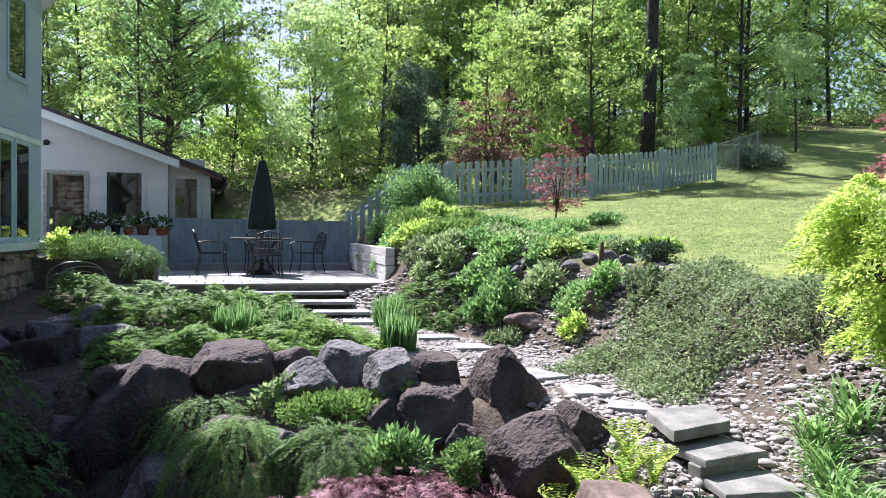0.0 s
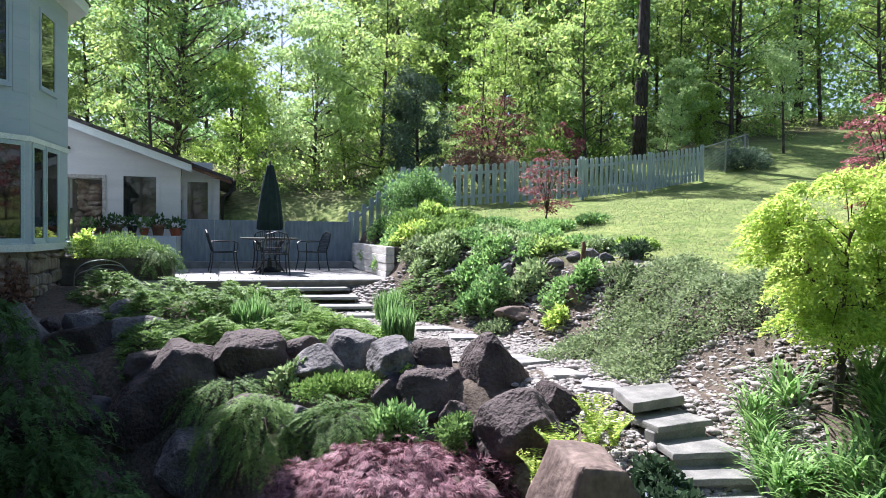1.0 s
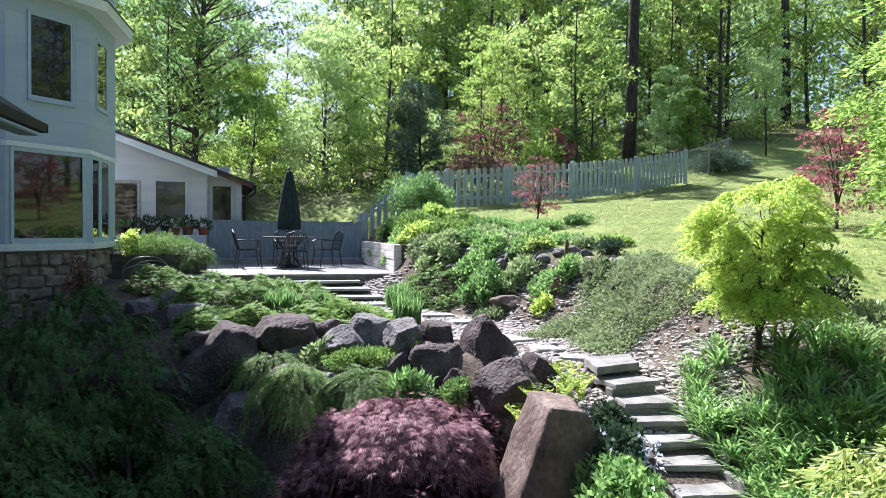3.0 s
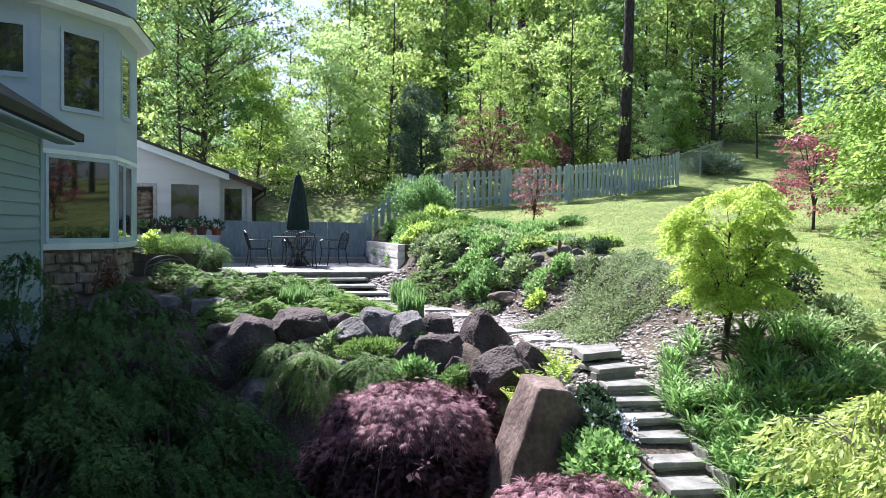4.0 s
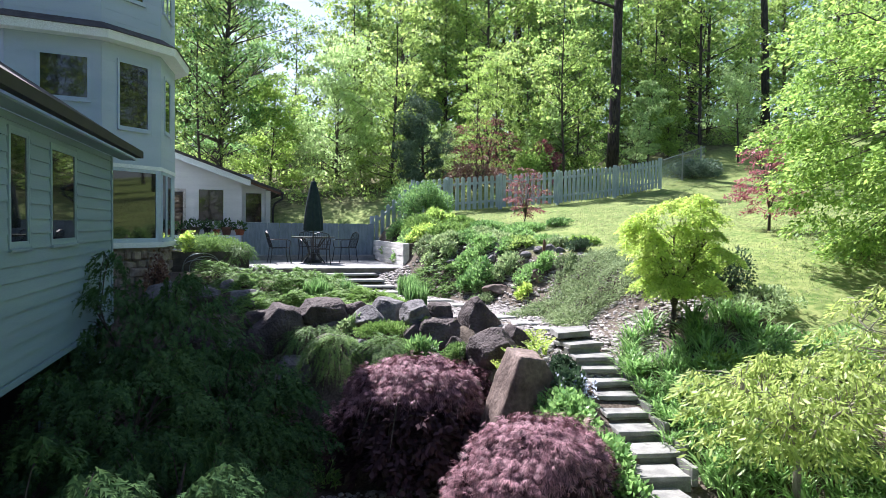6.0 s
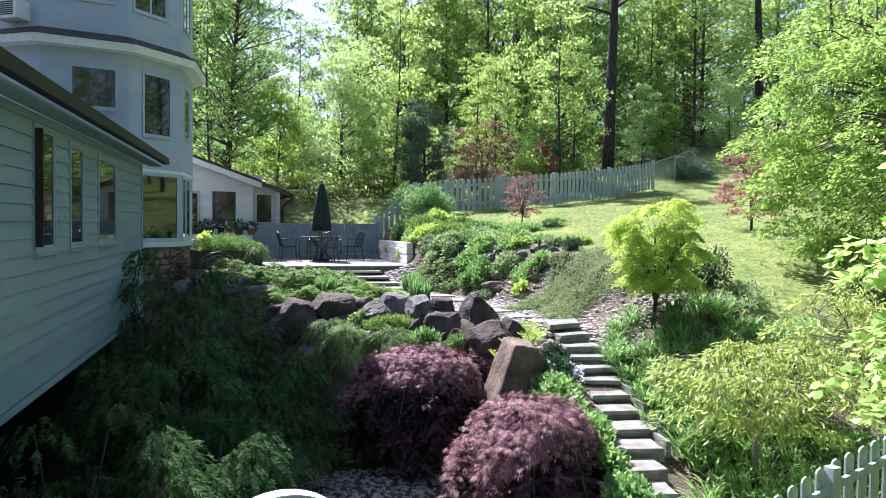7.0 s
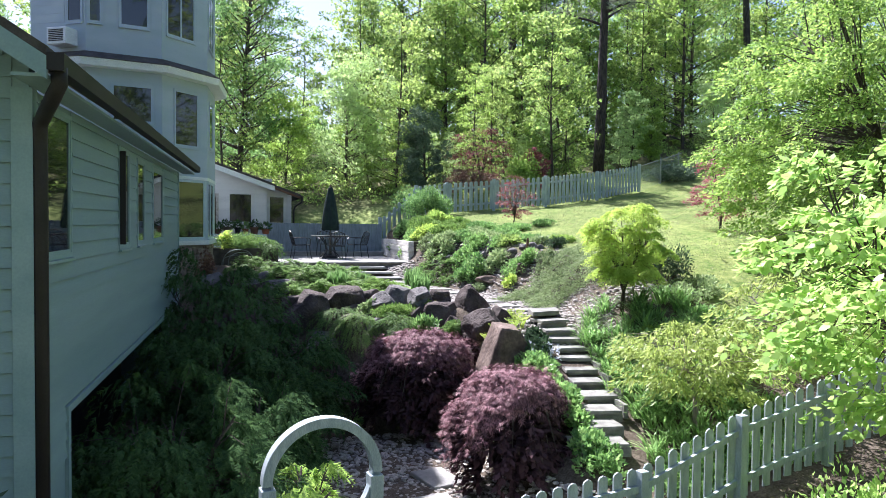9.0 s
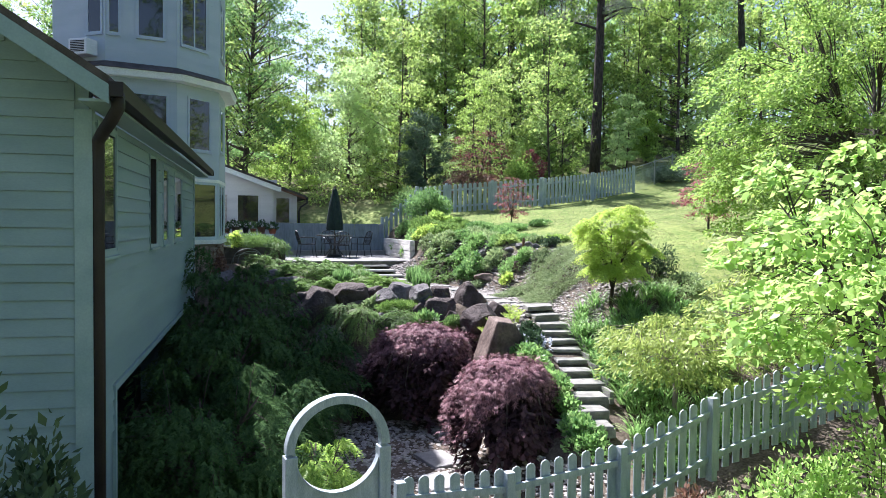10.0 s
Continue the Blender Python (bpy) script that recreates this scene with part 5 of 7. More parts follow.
    for i in range(14):
        x, y = rng.uniform(-2.5, -0.9), rng.uniform(8.2, 10.9)
        r = rng.uniform(0.12, 0.30)
        boulder(on(x, y, r * 0.3), (r * 1.2, r, r * 0.8), rng.uniform(0, 180), 400 + i, G if i % 2 else B, "shaded weathered stone on the bank beside the house", 8, fine=3, group="bank stones")
    # dark stone edging along the top of the shrub bank
    rng = random.Random(44)
    for i in range(11):
        u = i / 10
        x, y = 3.9 + 2.0 * u + rng.uniform(-0.1, 0.1), 11.3 - 2.4 * u + rng.uniform(-0.15, 0.15)
        boulder(on(x, y, 0.05), (rng.uniform(0.10, 0.2), rng.uniform(0.09, 0.16), rng.uniform(0.06, 0.11)), rng.uniform(0, 180), 60 + i, G, "dark weathered edging stone at the lawn's edge", 6, group="edging stones", name="edging_stone", fine=3)


build_boulders()


def slab(name, pts, top, thick, label, seed, material=None, group="stone steps"):
    """A stone slab with uneven worn edges over a plan outline."""
    rng = random.Random(seed)
    bm = bmesh.new()
    out = []
    n = len(pts)
    for i in range(n):
        a, b = Vector(pts[i]), Vector(pts[(i + 1) % n])
        k = max(2, int((b - a).length / 0.12))
        for j in range(k):
            p = a + (b - a) * j / k
            out.append((p.x + rng.uniform(-0.008, 0.008), p.y + rng.uniform(-0.008, 0.008)))
    cx, cy = sum(p[0] for p in out) / len(out), sum(p[1] for p in out) / len(out)
    rows = []
    for s, z in ((1.0, -thick), (1.0, -0.02), (0.985, -0.004), (0.95, 0.0)):
        rows.append([bm.verts.new((cx + (x - cx) * s, cy + (y - cy) * s, top + z + (rng.uniform(-0.003, 0.003) if z > -0.01 else 0))) for x, y in out])
    for A, B in zip(rows, rows[1:]):
        for i in range(len(out)):
            j = (i + 1) % len(out)
            bm.faces.new((A[i], A[j], B[j], B[i]))
    bm.faces.new(rows[-1])
    bm.faces.new(rows[0][::-1])
    bmesh.ops.recalc_face_normals(bm, faces=bm.faces)
    return tagged(part(name, bm, material or SLAB), label, "step" if "step" in name else "stone", group)


def rect(cx, cy, w, d, turn):
    c, s = math.cos(radians(turn)), math.sin(radians(turn))
    return [(cx + x * c - y * s, cy + x * s + y * c) for x, y in ((-w / 2, -d / 2), (w / 2, -d / 2), (w / 2, d / 2), (-w / 2, d / 2))]


STEPS = []


def build_steps():
    # garden stair, top step first: front middle, height, width, depth, turn
    rows = ((3.94, 5.02, 3.40, 0.66), (3.87, 4.62, 3.26, 0.64), (3.86, 4.22, 3.12, 0.62), (3.82, 3.93, 3.00, 0.60), (3.77, 3.61, 2.88, 0.60), (3.70, 3.25, 2.76, 0.58), (3.58, 2.84, 2.63, 0.58), (3.50, 2.41, 2.51, 0.56), (3.44, 1.90, 2.39, 0.58), (3.23, 1.45, 2.275, 0.58), (3.02, 1.02, 2.155, 0.56), (2.72, 0.62, 2.03, 0.85))
    for i, (x, y, z, w) in enumerate(rows):
        d = 0.46
        turn = 8 if i < 2 else (-8, -11, -9, -12, -6, -14)[i % 6]
        STEPS.append((x, y, z, turn))
        plan = rect(x, y + d / 2, w, d, turn) if i else [(3.53, 4.90), (4.19, 5.06), (4.40, 5.62), (3.70, 5.56)]
        slab("stone_step", plan, z, 0.055 if i else 0.09, "grey cut stone step of the garden stair", 200 + i)
        if i:
            bm = bmesh.new()
            m = Matrix.Translation((x, y, 0)) @ Matrix.Rotation(radians(turn), 4, "Z")
            box(bm, -w / 2 + 0.015, w / 2 - 0.015, 0.03, 0.17, z - 0.2, z - 0.058, m, 0.01)
            tagged(part("riser_stone", bm, SLAB), "weathered grey stone riser under a garden step", "step", "step risers")
    # stone cheek beside the stair
    for i in range(3, 10):
        x, y, z, turn = STEPS[i]
        slab("cheek_stone", rect(x + 0.36 + 0.02 * (i % 2), y + 0.20, 0.07, 0.40, turn + 4), z + 0.07, 0.22, "pale upright stone edging the stair", 230 + i, SLAB, "stair edging")
    # flags in the gravel
    for i, (x, y, w, d, t) in enumerate(((3.88, 6.05, 0.46, 0.34, -30), (3.72, 6.68, 0.46, 0.42, -12), (3.56, 7.42, 0.42, 0.5, 8), (3.36, 9.1, 0.52, 0.4, -10), (3.08, 9.85, 0.58, 0.34, -8), (3.42, 8.3, 0.4, 0.4, 30))):
        pts = rect(x, y, w, d, t)
        c = pts[2]
        pts = pts[:2] + [(c[0] - 0.12, c[1] + 0.02), (c[0] - 0.2, c[1] + 0.05)] + pts[3:]
        slab("flagstone", pts, gz(x, y) + 0.05, 0.06, "flat grey stepping stone set in river gravel", 250 + i, PAVING, "stepping stones")
    # long low steps up to the patio
    for i, (x0, x1, y, z) in enumerate(((0.55, 2.2, 12.42, 3.87), (0.85, 2.3, 11.95, 3.75), (1.55, 2.45, 11.45, 3.63), (1.95, 2.55, 10.95, 3.53))):
        slab("patio_step", rect((x0 + x1) / 2, y + 0.2, x1 - x0, 0.48, -2 - 3 * i), z, 0.05, "long pale stone step up to the patio", 270 + i, PAVING, "patio steps")
    # recessed risers, dark to paint in the shade below the treads
    for i, (x0, x1, y, z) in enumerate(((0.6, 2.15, 12.5, 3.82), (0.9, 2.25, 12.03, 3.70), (1.6, 2.4, 11.53, 3.58))):
        bm = bmesh.new()
        box(bm, x0, x1, y, y + 0.3, z - 0.12, z - 0.002, None, 0.008)
        tagged(part("patio_riser", bm, TIMBER_DARK), "riser under a patio step, its shade put into a dark colour", "step", "patio step risers")
    slab("stepping_slab", rect(0.75, 2.35, 0.55, 0.8, 12), COURT + 0.06, 0.08, "flat grey slab in the lower gravel court", 290, PAVING, "stepping stones")
    slab("stepping_slab", rect(0.45, 1.3, 0.55, 0.7, 6), COURT + 0.06, 0.08, "flat grey slab in the lower gravel court", 291, PAVING, "stepping stones")


build_steps()


def stone_mesh(seed):
    rng = random.Random(seed)
    bm = bmesh.new()
    bmesh.ops.create_icosphere(bm, subdivisions=1, radius=1.0)
    for v in bm.verts:
        v.co *= rng.uniform(0.86, 1.12)
    me = bpy.data.meshes.new("river_stone")
    bm.to_mesh(me)
    bm.free()
    me.materials.append(PEBBLE)
    me.polygons.foreach_set("use_smooth", [True] * len(me.polygons))
    return me


def gravel_spot(rng):
    """A place in the gravel along the path between the patio steps and the stair."""
    y = rng.uniform(3.9, 11.4)
    c = float(np.interp(y, PATH_Y, PATH_X))
    lo, hi = (-0.95, 0.85)
    if y < 5.6:
        lo, hi = (-0.75, 1.25)
    elif y < 6.6:
        lo, hi = (-0.95, 1.5)
    if y > 9.5:
        lo, hi = -0.8, 0.55
    return c + rng.uniform(lo, hi), y


def build_gravel():
    rng = random.Random(77)
    shapes = [stone_mesh(300 + i) for i in range(6)]
    co = np.array([v.co[:] for v in shapes[0].vertices])
    tri = np.array([p.vertices[:] for p in shapes[0].polygons])

    def heap(name, spots, label):
        r = np.random.default_rng(5)
        V = []
        for x, y, z, s in spots:
            a = r.uniform(0, 2 * math.pi)
            q = co * np.array([s * r.uniform(0.9, 1.5), s * r.uniform(0.75, 1.1), s * r.uniform(0.5, 0.75)])
            c, n = math.cos(a), math.sin(a)
            q = np.stack([q[:, 0] * c - q[:, 1] * n + x, q[:, 0] * n + q[:, 1] * c + y, q[:, 2] + z], 1)
            V.append(q[tri.ravel()])
        ob = mesh_from(name, np.concatenate(V), 3, PEBBLE)
        return tagged(ob, label, "gravel", kind="stuff")

    rest = []
    for i in range(10500):
        x, y = gravel_spot(rng)
        s = rng.choice((0.018, 0.024, 0.03, 0.042))
        rest.append((x, y, gz(x, y) + s * 0.25, s))
    bed = heap("gravel_path", rest, "bed of pale rounded river stones along the path")
    for i in range(290):
        y = rng.uniform(4.1, 7.4)
        x = float(np.interp(y, PATH_Y, PATH_X)) + rng.uniform(-0.85, 1.3 if y < 6.4 else 0.8)
        s = rng.choice((0.03, 0.038, 0.045, 0.06))
        ob = new("river_stone", rng.choice(shapes))
        ob.parent = bed
        ob.matrix_basis = pose(x, y, gz(x, y) + s * 0.4, rng.uniform(-15, 15), rng.uniform(-15, 15), rng.uniform(0, 360)) @ Matrix.Diagonal((s * 1.3, s, s * 0.7, 1))
    court = []
    for i in range(4200):
        x, y = rng.uniform(-0.9, 2.7), rng.uniform(-1.3, 5.0)
        s = rng.choice((0.022, 0.03, 0.038, 0.05))
        g = gz(x, y)
        if g < COURT + 0.5:
            court.append((x, y, g + s * 0.3, s))
    heap("gravel_court", court, "grey-brown gravel floor of the lower court")
    # gravel behind the maple
    more = []
    for i in range(1000):
        x, y = rng.uniform(4.7, 7.2), rng.uniform(4.3, 5.3)
        s = rng.choice((0.02, 0.03, 0.045))
        more.append((x, y, gz(x, y) + s * 0.25, s))
    for i in range(600):
        x, y = rng.uniform(2.15, 3.0), rng.uniform(10.6, 12.65)
        s = rng.choice((0.03, 0.045, 0.06))
        more.append((x, y, gz(x, y) + s * 0.25, s))
    for i in range(700):
        u = rng.uniform(0, 1)
        x, y = -1.9 + 1.0 * u + rng.uniform(-0.18, 0.18), 10.55 + 1.5 * u + rng.uniform(-0.2, 0.2)
        s = rng.choice((0.02, 0.03, 0.045))
        more.append((x, y, gz(x, y) + s * 0.25, s))
    # loose stones strewn over the planted bank
    for i in range(2600):
        y = rng.uniform(6.5, 12.5)
        x = float(np.interp(y, PATH_Y, PATH_X)) + rng.uniform(0.7, 2.6)
        s = rng.choice((0.015, 0.02, 0.025, 0.035, 0.055))
        more.append((x, y, gz(x, y) + s * 0.2, s))
    heap("gravel_strip", more, "strip of pale river stones behind the maple")


build_gravel()


# ---- patio wall, edging and furniture ----
def build_patio_wall():
    w = thing("timber_wall", pose(3.14, 13.1, PATIO), "weathered timber retaining wall beside the patio, sunlight on its run coloured pale", "retaining wall")
    for k in range(4):
        bm = bmesh.new()
        box(bm, -0.09 + 0.01 * (k % 2), 0.09, 0.01 * k, 3.85, -0.05 + 0.165 * k, -0.05 + 0.165 * (k + 1) - 0.006, None, 0.008)
        part("timber", bm, SUNLIT_TIMBER, w)
        bm = bmesh.new()
        box(bm, 0.1, 0.75, 0.02 + 0.015 * k, 0.2, -0.05 + 0.165 * k, -0.05 + 0.165 * (k + 1) - 0.006, None, 0.008)
        part("timber", bm, TIMBER_DARK, w)
    bm = bmesh.new()
    box(bm, -0.91, 3.03, 16.55, 16.94, PATIO - 0.02, PATIO + 0.15, None, 0.01)
    tagged(part("stone_ledge", bm, PAVING), "low pale stone ledge at the foot of the board fence", "ledge")
    # low white wall carrying pots
    bm = bmesh.new()
    box(bm, -3.0, -1.0, 16.25, 16.5, 3.8, 4.74, None, 0.012)
    tagged(part("garden_wall", bm, SIDING), "low pale masonry wall carrying flower pots", "wall")
    rng = random.Random(4)
    x = -2.9
    i = 0
    while x < -1.1:
        r = rng.uniform(0.09, 0.15)
        h = rng.uniform(0.16, 0.26)
        mat = (GUTTER, CLAYBROWN, TIMBER_DARK, GUTTER, TERRACOTTA, CLAYBROWN, TERRACOTTA)[i % 7]
        pot = thing("flower_pot", pose(x + r, 16.37, 4.74), "terracotta flower pot with a plant on the low wall" if mat is TERRACOTTA else "dark brown clay pot with a plant on the low wall", "plant pot", "pots on the low wall")
        bm = bmesh.new()
        lathe(bm, [(r * 0.7, 0), (r * 0.95, h * 0.78), (r * 1.08, h * 0.8), (r * 1.08, h), (r * 0.92, h), (r * 0.9, h * 0.85)], 16)
        part("pot", bm, mat, pot, smooth=True)
        g = np.random.default_rng(i)
        p, d = cloud(g, [(0, 0, h + 0.05)], [(r * 1.3, r * 1.3, 0.16)], 130)
        leaves("plant", p, 0.08, LEAF_YEW if i % 4 else LEAF_DEEP, pot, g, 0.6, 0.5, d)
        x += 2 * r + rng.uniform(0.02, 0.1)
        i += 1


build_patio_wall()


def chair(at, turn):
    c = thing("patio_chair", pose(*at, 0, 0, turn), "black wrought-iron patio armchair with a mesh seat", "chair", "chairs round the table")
    bm = bmesh.new()
    n = 14
    for i in range(n):
        x = -0.22 + 0.44 * i / (n - 1)
        tube(bm, [(x, -0.22, 0.43), (x, 0.0, 0.415), (x, 0.22, 0.42)], 0.006, 4)
    tube(bm, [(-0.24, -0.24, 0.43), (0.24, -0.24, 0.43), (0.24, 0.24, 0.42), (-0.24, 0.24, 0.42), (-0.24, -0.24, 0.43)], 0.013, 6)
    part("seat", bm, IRON, c)
    bm = bmesh.new()
    arch = [(-0.24, 0.22, 0.42), (-0.26, 0.29, 0.65), (-0.2, 0.34, 0.82), (0, 0.36, 0.88), (0.2, 0.34, 0.82), (0.26, 0.29, 0.65), (0.24, 0.22, 0.42)]
    tube(bm, arch, 0.014, 6)
    part("back_frame", bm, IRON, c)
    for i in range(9):
        bm = bmesh.new()
        x = -0.2 + 0.4 * i / 8
        zt = 0.86 - 0.9 * x * x
        tube(bm, [(x, 0.22, 0.43), (x, 0.28, 0.62), (x, 0.335, zt)], 0.006, 4)
        part("back_bar", bm, IRON, c)
    for z, y, w in ((0.55, 0.26, 0.25), (0.7, 0.305, 0.25)):
        bm = bmesh.new()
        tube(bm, [(-w, y, z), (w, y, z)], 0.006, 4)
        part("cross_bar", bm, IRON, c)
    for s in (-1, 1):
        bm = bmesh.new()
        tube(bm, [(s * 0.255, 0.29, 0.65), (s * 0.29, 0.1, 0.66), (s * 0.29, -0.18, 0.655), (s * 0.28, -0.26, 0.62), (s * 0.25, -0.24, 0.43)], 0.014, 6)
        part("armrest", bm, IRON, c)
        for y in (-1, 1):
            bm = bmesh.new()
            tube(bm, [(s * 0.24, y * 0.23, 0.43), (s * 0.25, y * 0.25, 0.2), (s * 0.27, y * 0.29, 0.0)], 0.013, 6)
            part("leg", bm, IRON, c)
    return c


def build_patio_set():
    cx, cy = 0.95, 15.15
    t = thing("patio_table", pose(cx, cy, PATIO), "round black wrought-iron patio table", "table")
    bm = bmesh.new()
    lathe(bm, [(0.0, 0.70), (0.60, 0.70), (0.62, 0.71), (0.62, 0.73), (0.60, 0.735), (0.0, 0.735)], 32)
    part("tabletop", bm, IRON, t)
    for i in range(4):
        a = math.pi / 4 + i * math.pi / 2
        bm = bmesh.new()
        c, s = math.cos(a), math.sin(a)
        tube(bm, [(0.42 * c, 0.42 * s, 0.70), (0.2 * c, 0.2 * s, 0.45), (0.16 * c, 0.16 * s, 0.25), (0.42 * c, 0.42 * s, 0.0)], 0.018, 6)
        part("leg", bm, IRON, t)
    bm = bmesh.new()
    lathe(bm, [(0.2, 0.24), (0.21, 0.24), (0.21, 0.26), (0.2, 0.26)], 20)
    part("brace_ring", bm, IRON, t)
    for dx, dy, turn in ((-0.95, -0.1, 95), (0.95, 0.25, -75), (0.05, -0.85, 182), (0.0, 0.95, 5)):
        chair((cx + dx, cy + dy, PATIO), turn)
    u = thing("patio_umbrella", pose(cx, cy, PATIO), "closed dark green patio umbrella standing through the table", "umbrella")
    bm = bmesh.new()
    tube(bm, [(0, 0, 0.02), (0, 0, 2.33)], 0.02, 10)
    part("pole", bm, TIMBER_DARK, u)
    bm = bmesh.new()
    rings = []
    seg = 32
    for z, r in ((0.90, 0.22), (0.93, 0.25), (1.2, 0.235), (1.5, 0.20), (1.8, 0.16), (2.05, 0.115), (2.22, 0.075), (2.28, 0.07), (2.31, 0.03)):
        rings.append([bm.verts.new((r * (1 + 0.16 * math.cos(8 * 2 * math.pi * k / seg + z)) * math.cos(2 * math.pi * k / seg), r * (1 + 0.16 * math.cos(8 * 2 * math.pi * k / seg + z)) * math.sin(2 * math.pi * k / seg), z)) for k in range(seg)])
    for A, B in zip(rings, rings[1:]):
        for k in range(seg):
            bm.faces.new((A[k], A[(k + 1) % seg], B[(k + 1) % seg], B[k]))
    bm.faces.new(rings[-1])
    part("canopy", bm, CANVAS, u, smooth=True)
    bm = bmesh.new()
    lathe(bm, [(0.012, 2.31), (0.03, 2.34), (0.025, 2.37), (0.008, 2.40)], 10)
    part("finial", bm, TIMBER_DARK, u)
    bm = bmesh.new()
    lathe(bm, [(0.24, 0.0), (0.25, 0.03), (0.22, 0.07), (0.06, 0.1), (0.04, 0.3), (0.03, 0.3)], 20)
    part("base", bm, IRON, u)


build_patio_set()


def build_planter():
    p = thing("planter_box", pose(-1.85, 13.3, 3.7), "dark timber raised planter holding a clipped hedge", "planter")
    for k in range(5):
        for x0, x1, y0, y1 in ((-0.95, 0.95, -0.5, -0.4), (-0.95, 0.95, 0.4, 0.5), (0.85, 0.95, -0.39, 0.39), (-0.95, -0.85, -0.39, 0.39)):
            bm = bmesh.new()
            box(bm, x0, x1, y0, y1, 0.16 * k - 0.1, 0.16 * k + 0.054, None, 0.006)
            part("timber", bm, TIMBER_DARK, p)
    bm = bmesh.new()
    box(bm, -0.84, 0.84, -0.39, 0.39, -0.1, 0.62)
    part("soil", bm, BARK, p)


build_planter()


def build_hoops():
    h = thing("wire_hoops", pose(-2.0, 12.5, gz(-2.0, 12.5) - 0.02), "loose pale wire plant hoops standing by the planter", "plant support")
    for i, (r, z, dx) in enumerate(((0.42, 0.46, 0), (0.36, 0.38, 0.08), (0.40, 0.30, -0.05))):
        bm = bmesh.new()
        pts = [(dx + r * math.cos(a), 0.1 * i + 0.12 * math.sin(2 * a), z * abs(math.sin(a)) ** 0.6) for a in [math.pi * k / 16 for k in range(17)]]
        tube(bm, pts, 0.009, 5)
        part("hoop", bm, GALV, h)


build_hoops()


def build_air_conditioner():
    a = TO_HOUSE.inverted() @ ((TOWER[0] + TOWER[1]) / 2)
    d = (TO_HOUSE.inverted().to_3x3() @ (TOWER[1] - TOWER[0])).normalized()
    ac = thing("air_conditioner", pose(a.x + 0.18, a.y - 0.25, 9.12, 0, 0, math.degrees(math.atan2(d.y, d.x))), "white window air conditioner jutting from the tower", "air conditioner")
    bm = bmesh.new()
    box(bm, -0.27, 0.27, -0.25, 0.3, 0, 0.38, None, 0.015)
    part("casing", bm, WHITEPLASTIC, ac)
    for k in range(7):
        bm = bmesh.new()
        box(bm, -0.2, 0.2, -0.258, -0.252, 0.06 + 0.04 * k, 0.085 + 0.04 * k)
        part("louvre", bm, IRON, ac)


build_air_conditioner()


def build_chain_fence():
    a, b = on(15.6, 20.0), on(19.6, 22.6)
    L = math.hypot(b[0] - a[0], b[1] - a[1])
    f = thing("chain_link_fence", pose(*a, 0, 0, math.degrees(math.atan2(b[1] - a[1], b[0] - a[0]))), "grey chain-link fence joining the picket fence", "fence")
    dz = b[2] - a[2]
    for x in (0.9 * L, 0.45 * L):
        bm = bmesh.new()
        tube(bm, [(x, 0, dz * x / L - 0.1), (x, 0, dz * x / L + 1.25)], 0.03, 8)
        part("post", bm, GALV, f)
    bm = bmesh.new()
    tube(bm, [(0, 0, 1.15), (L, 0, dz + 1.15)], 0.02, 6)
    part("top_rail", bm, GALV, f)
    bm = bmesh.new()
    n = int(L / 0.11)
    for i in range(-10, n):
        for s in (0, 1):
            x0, x1 = i * 0.11, i * 0.11 + 1.1
            z0, z1 = (0.03, 1.13) if s else (1.13, 0.03)
            if x0 < 0:
                z0 += (z1 - z0) * (-x0 / 1.1)
                x0 = 0
            if x1 > L:
                z1 = z0 + (z1 - z0) * (L - x0) / (x1 - x0)
                x1 = L
            tube(bm, [(x0, 0.0, z0 + dz * x0 / L), (x1, 0.0, z1 + dz * x1 / L)], 0.004, 3, False)
    part("wire_mesh", bm, GALV, f)
    bm = bmesh.new()
    tube(bm, [(0, 0, -0.1), (0.01, 0.0, 0.43), (0.0, 0.01, 0.5)], [0.035, 0.035, 0.02], 8)
    s = part("stake", bm, TIMBER_BROWN, None)
    s.matrix_world = pose(*on(5.23, 9.15), 3, 4, 0)
    tagged(s, "short weathered wooden stake at the lawn's edge", "stake")


build_chain_fence()


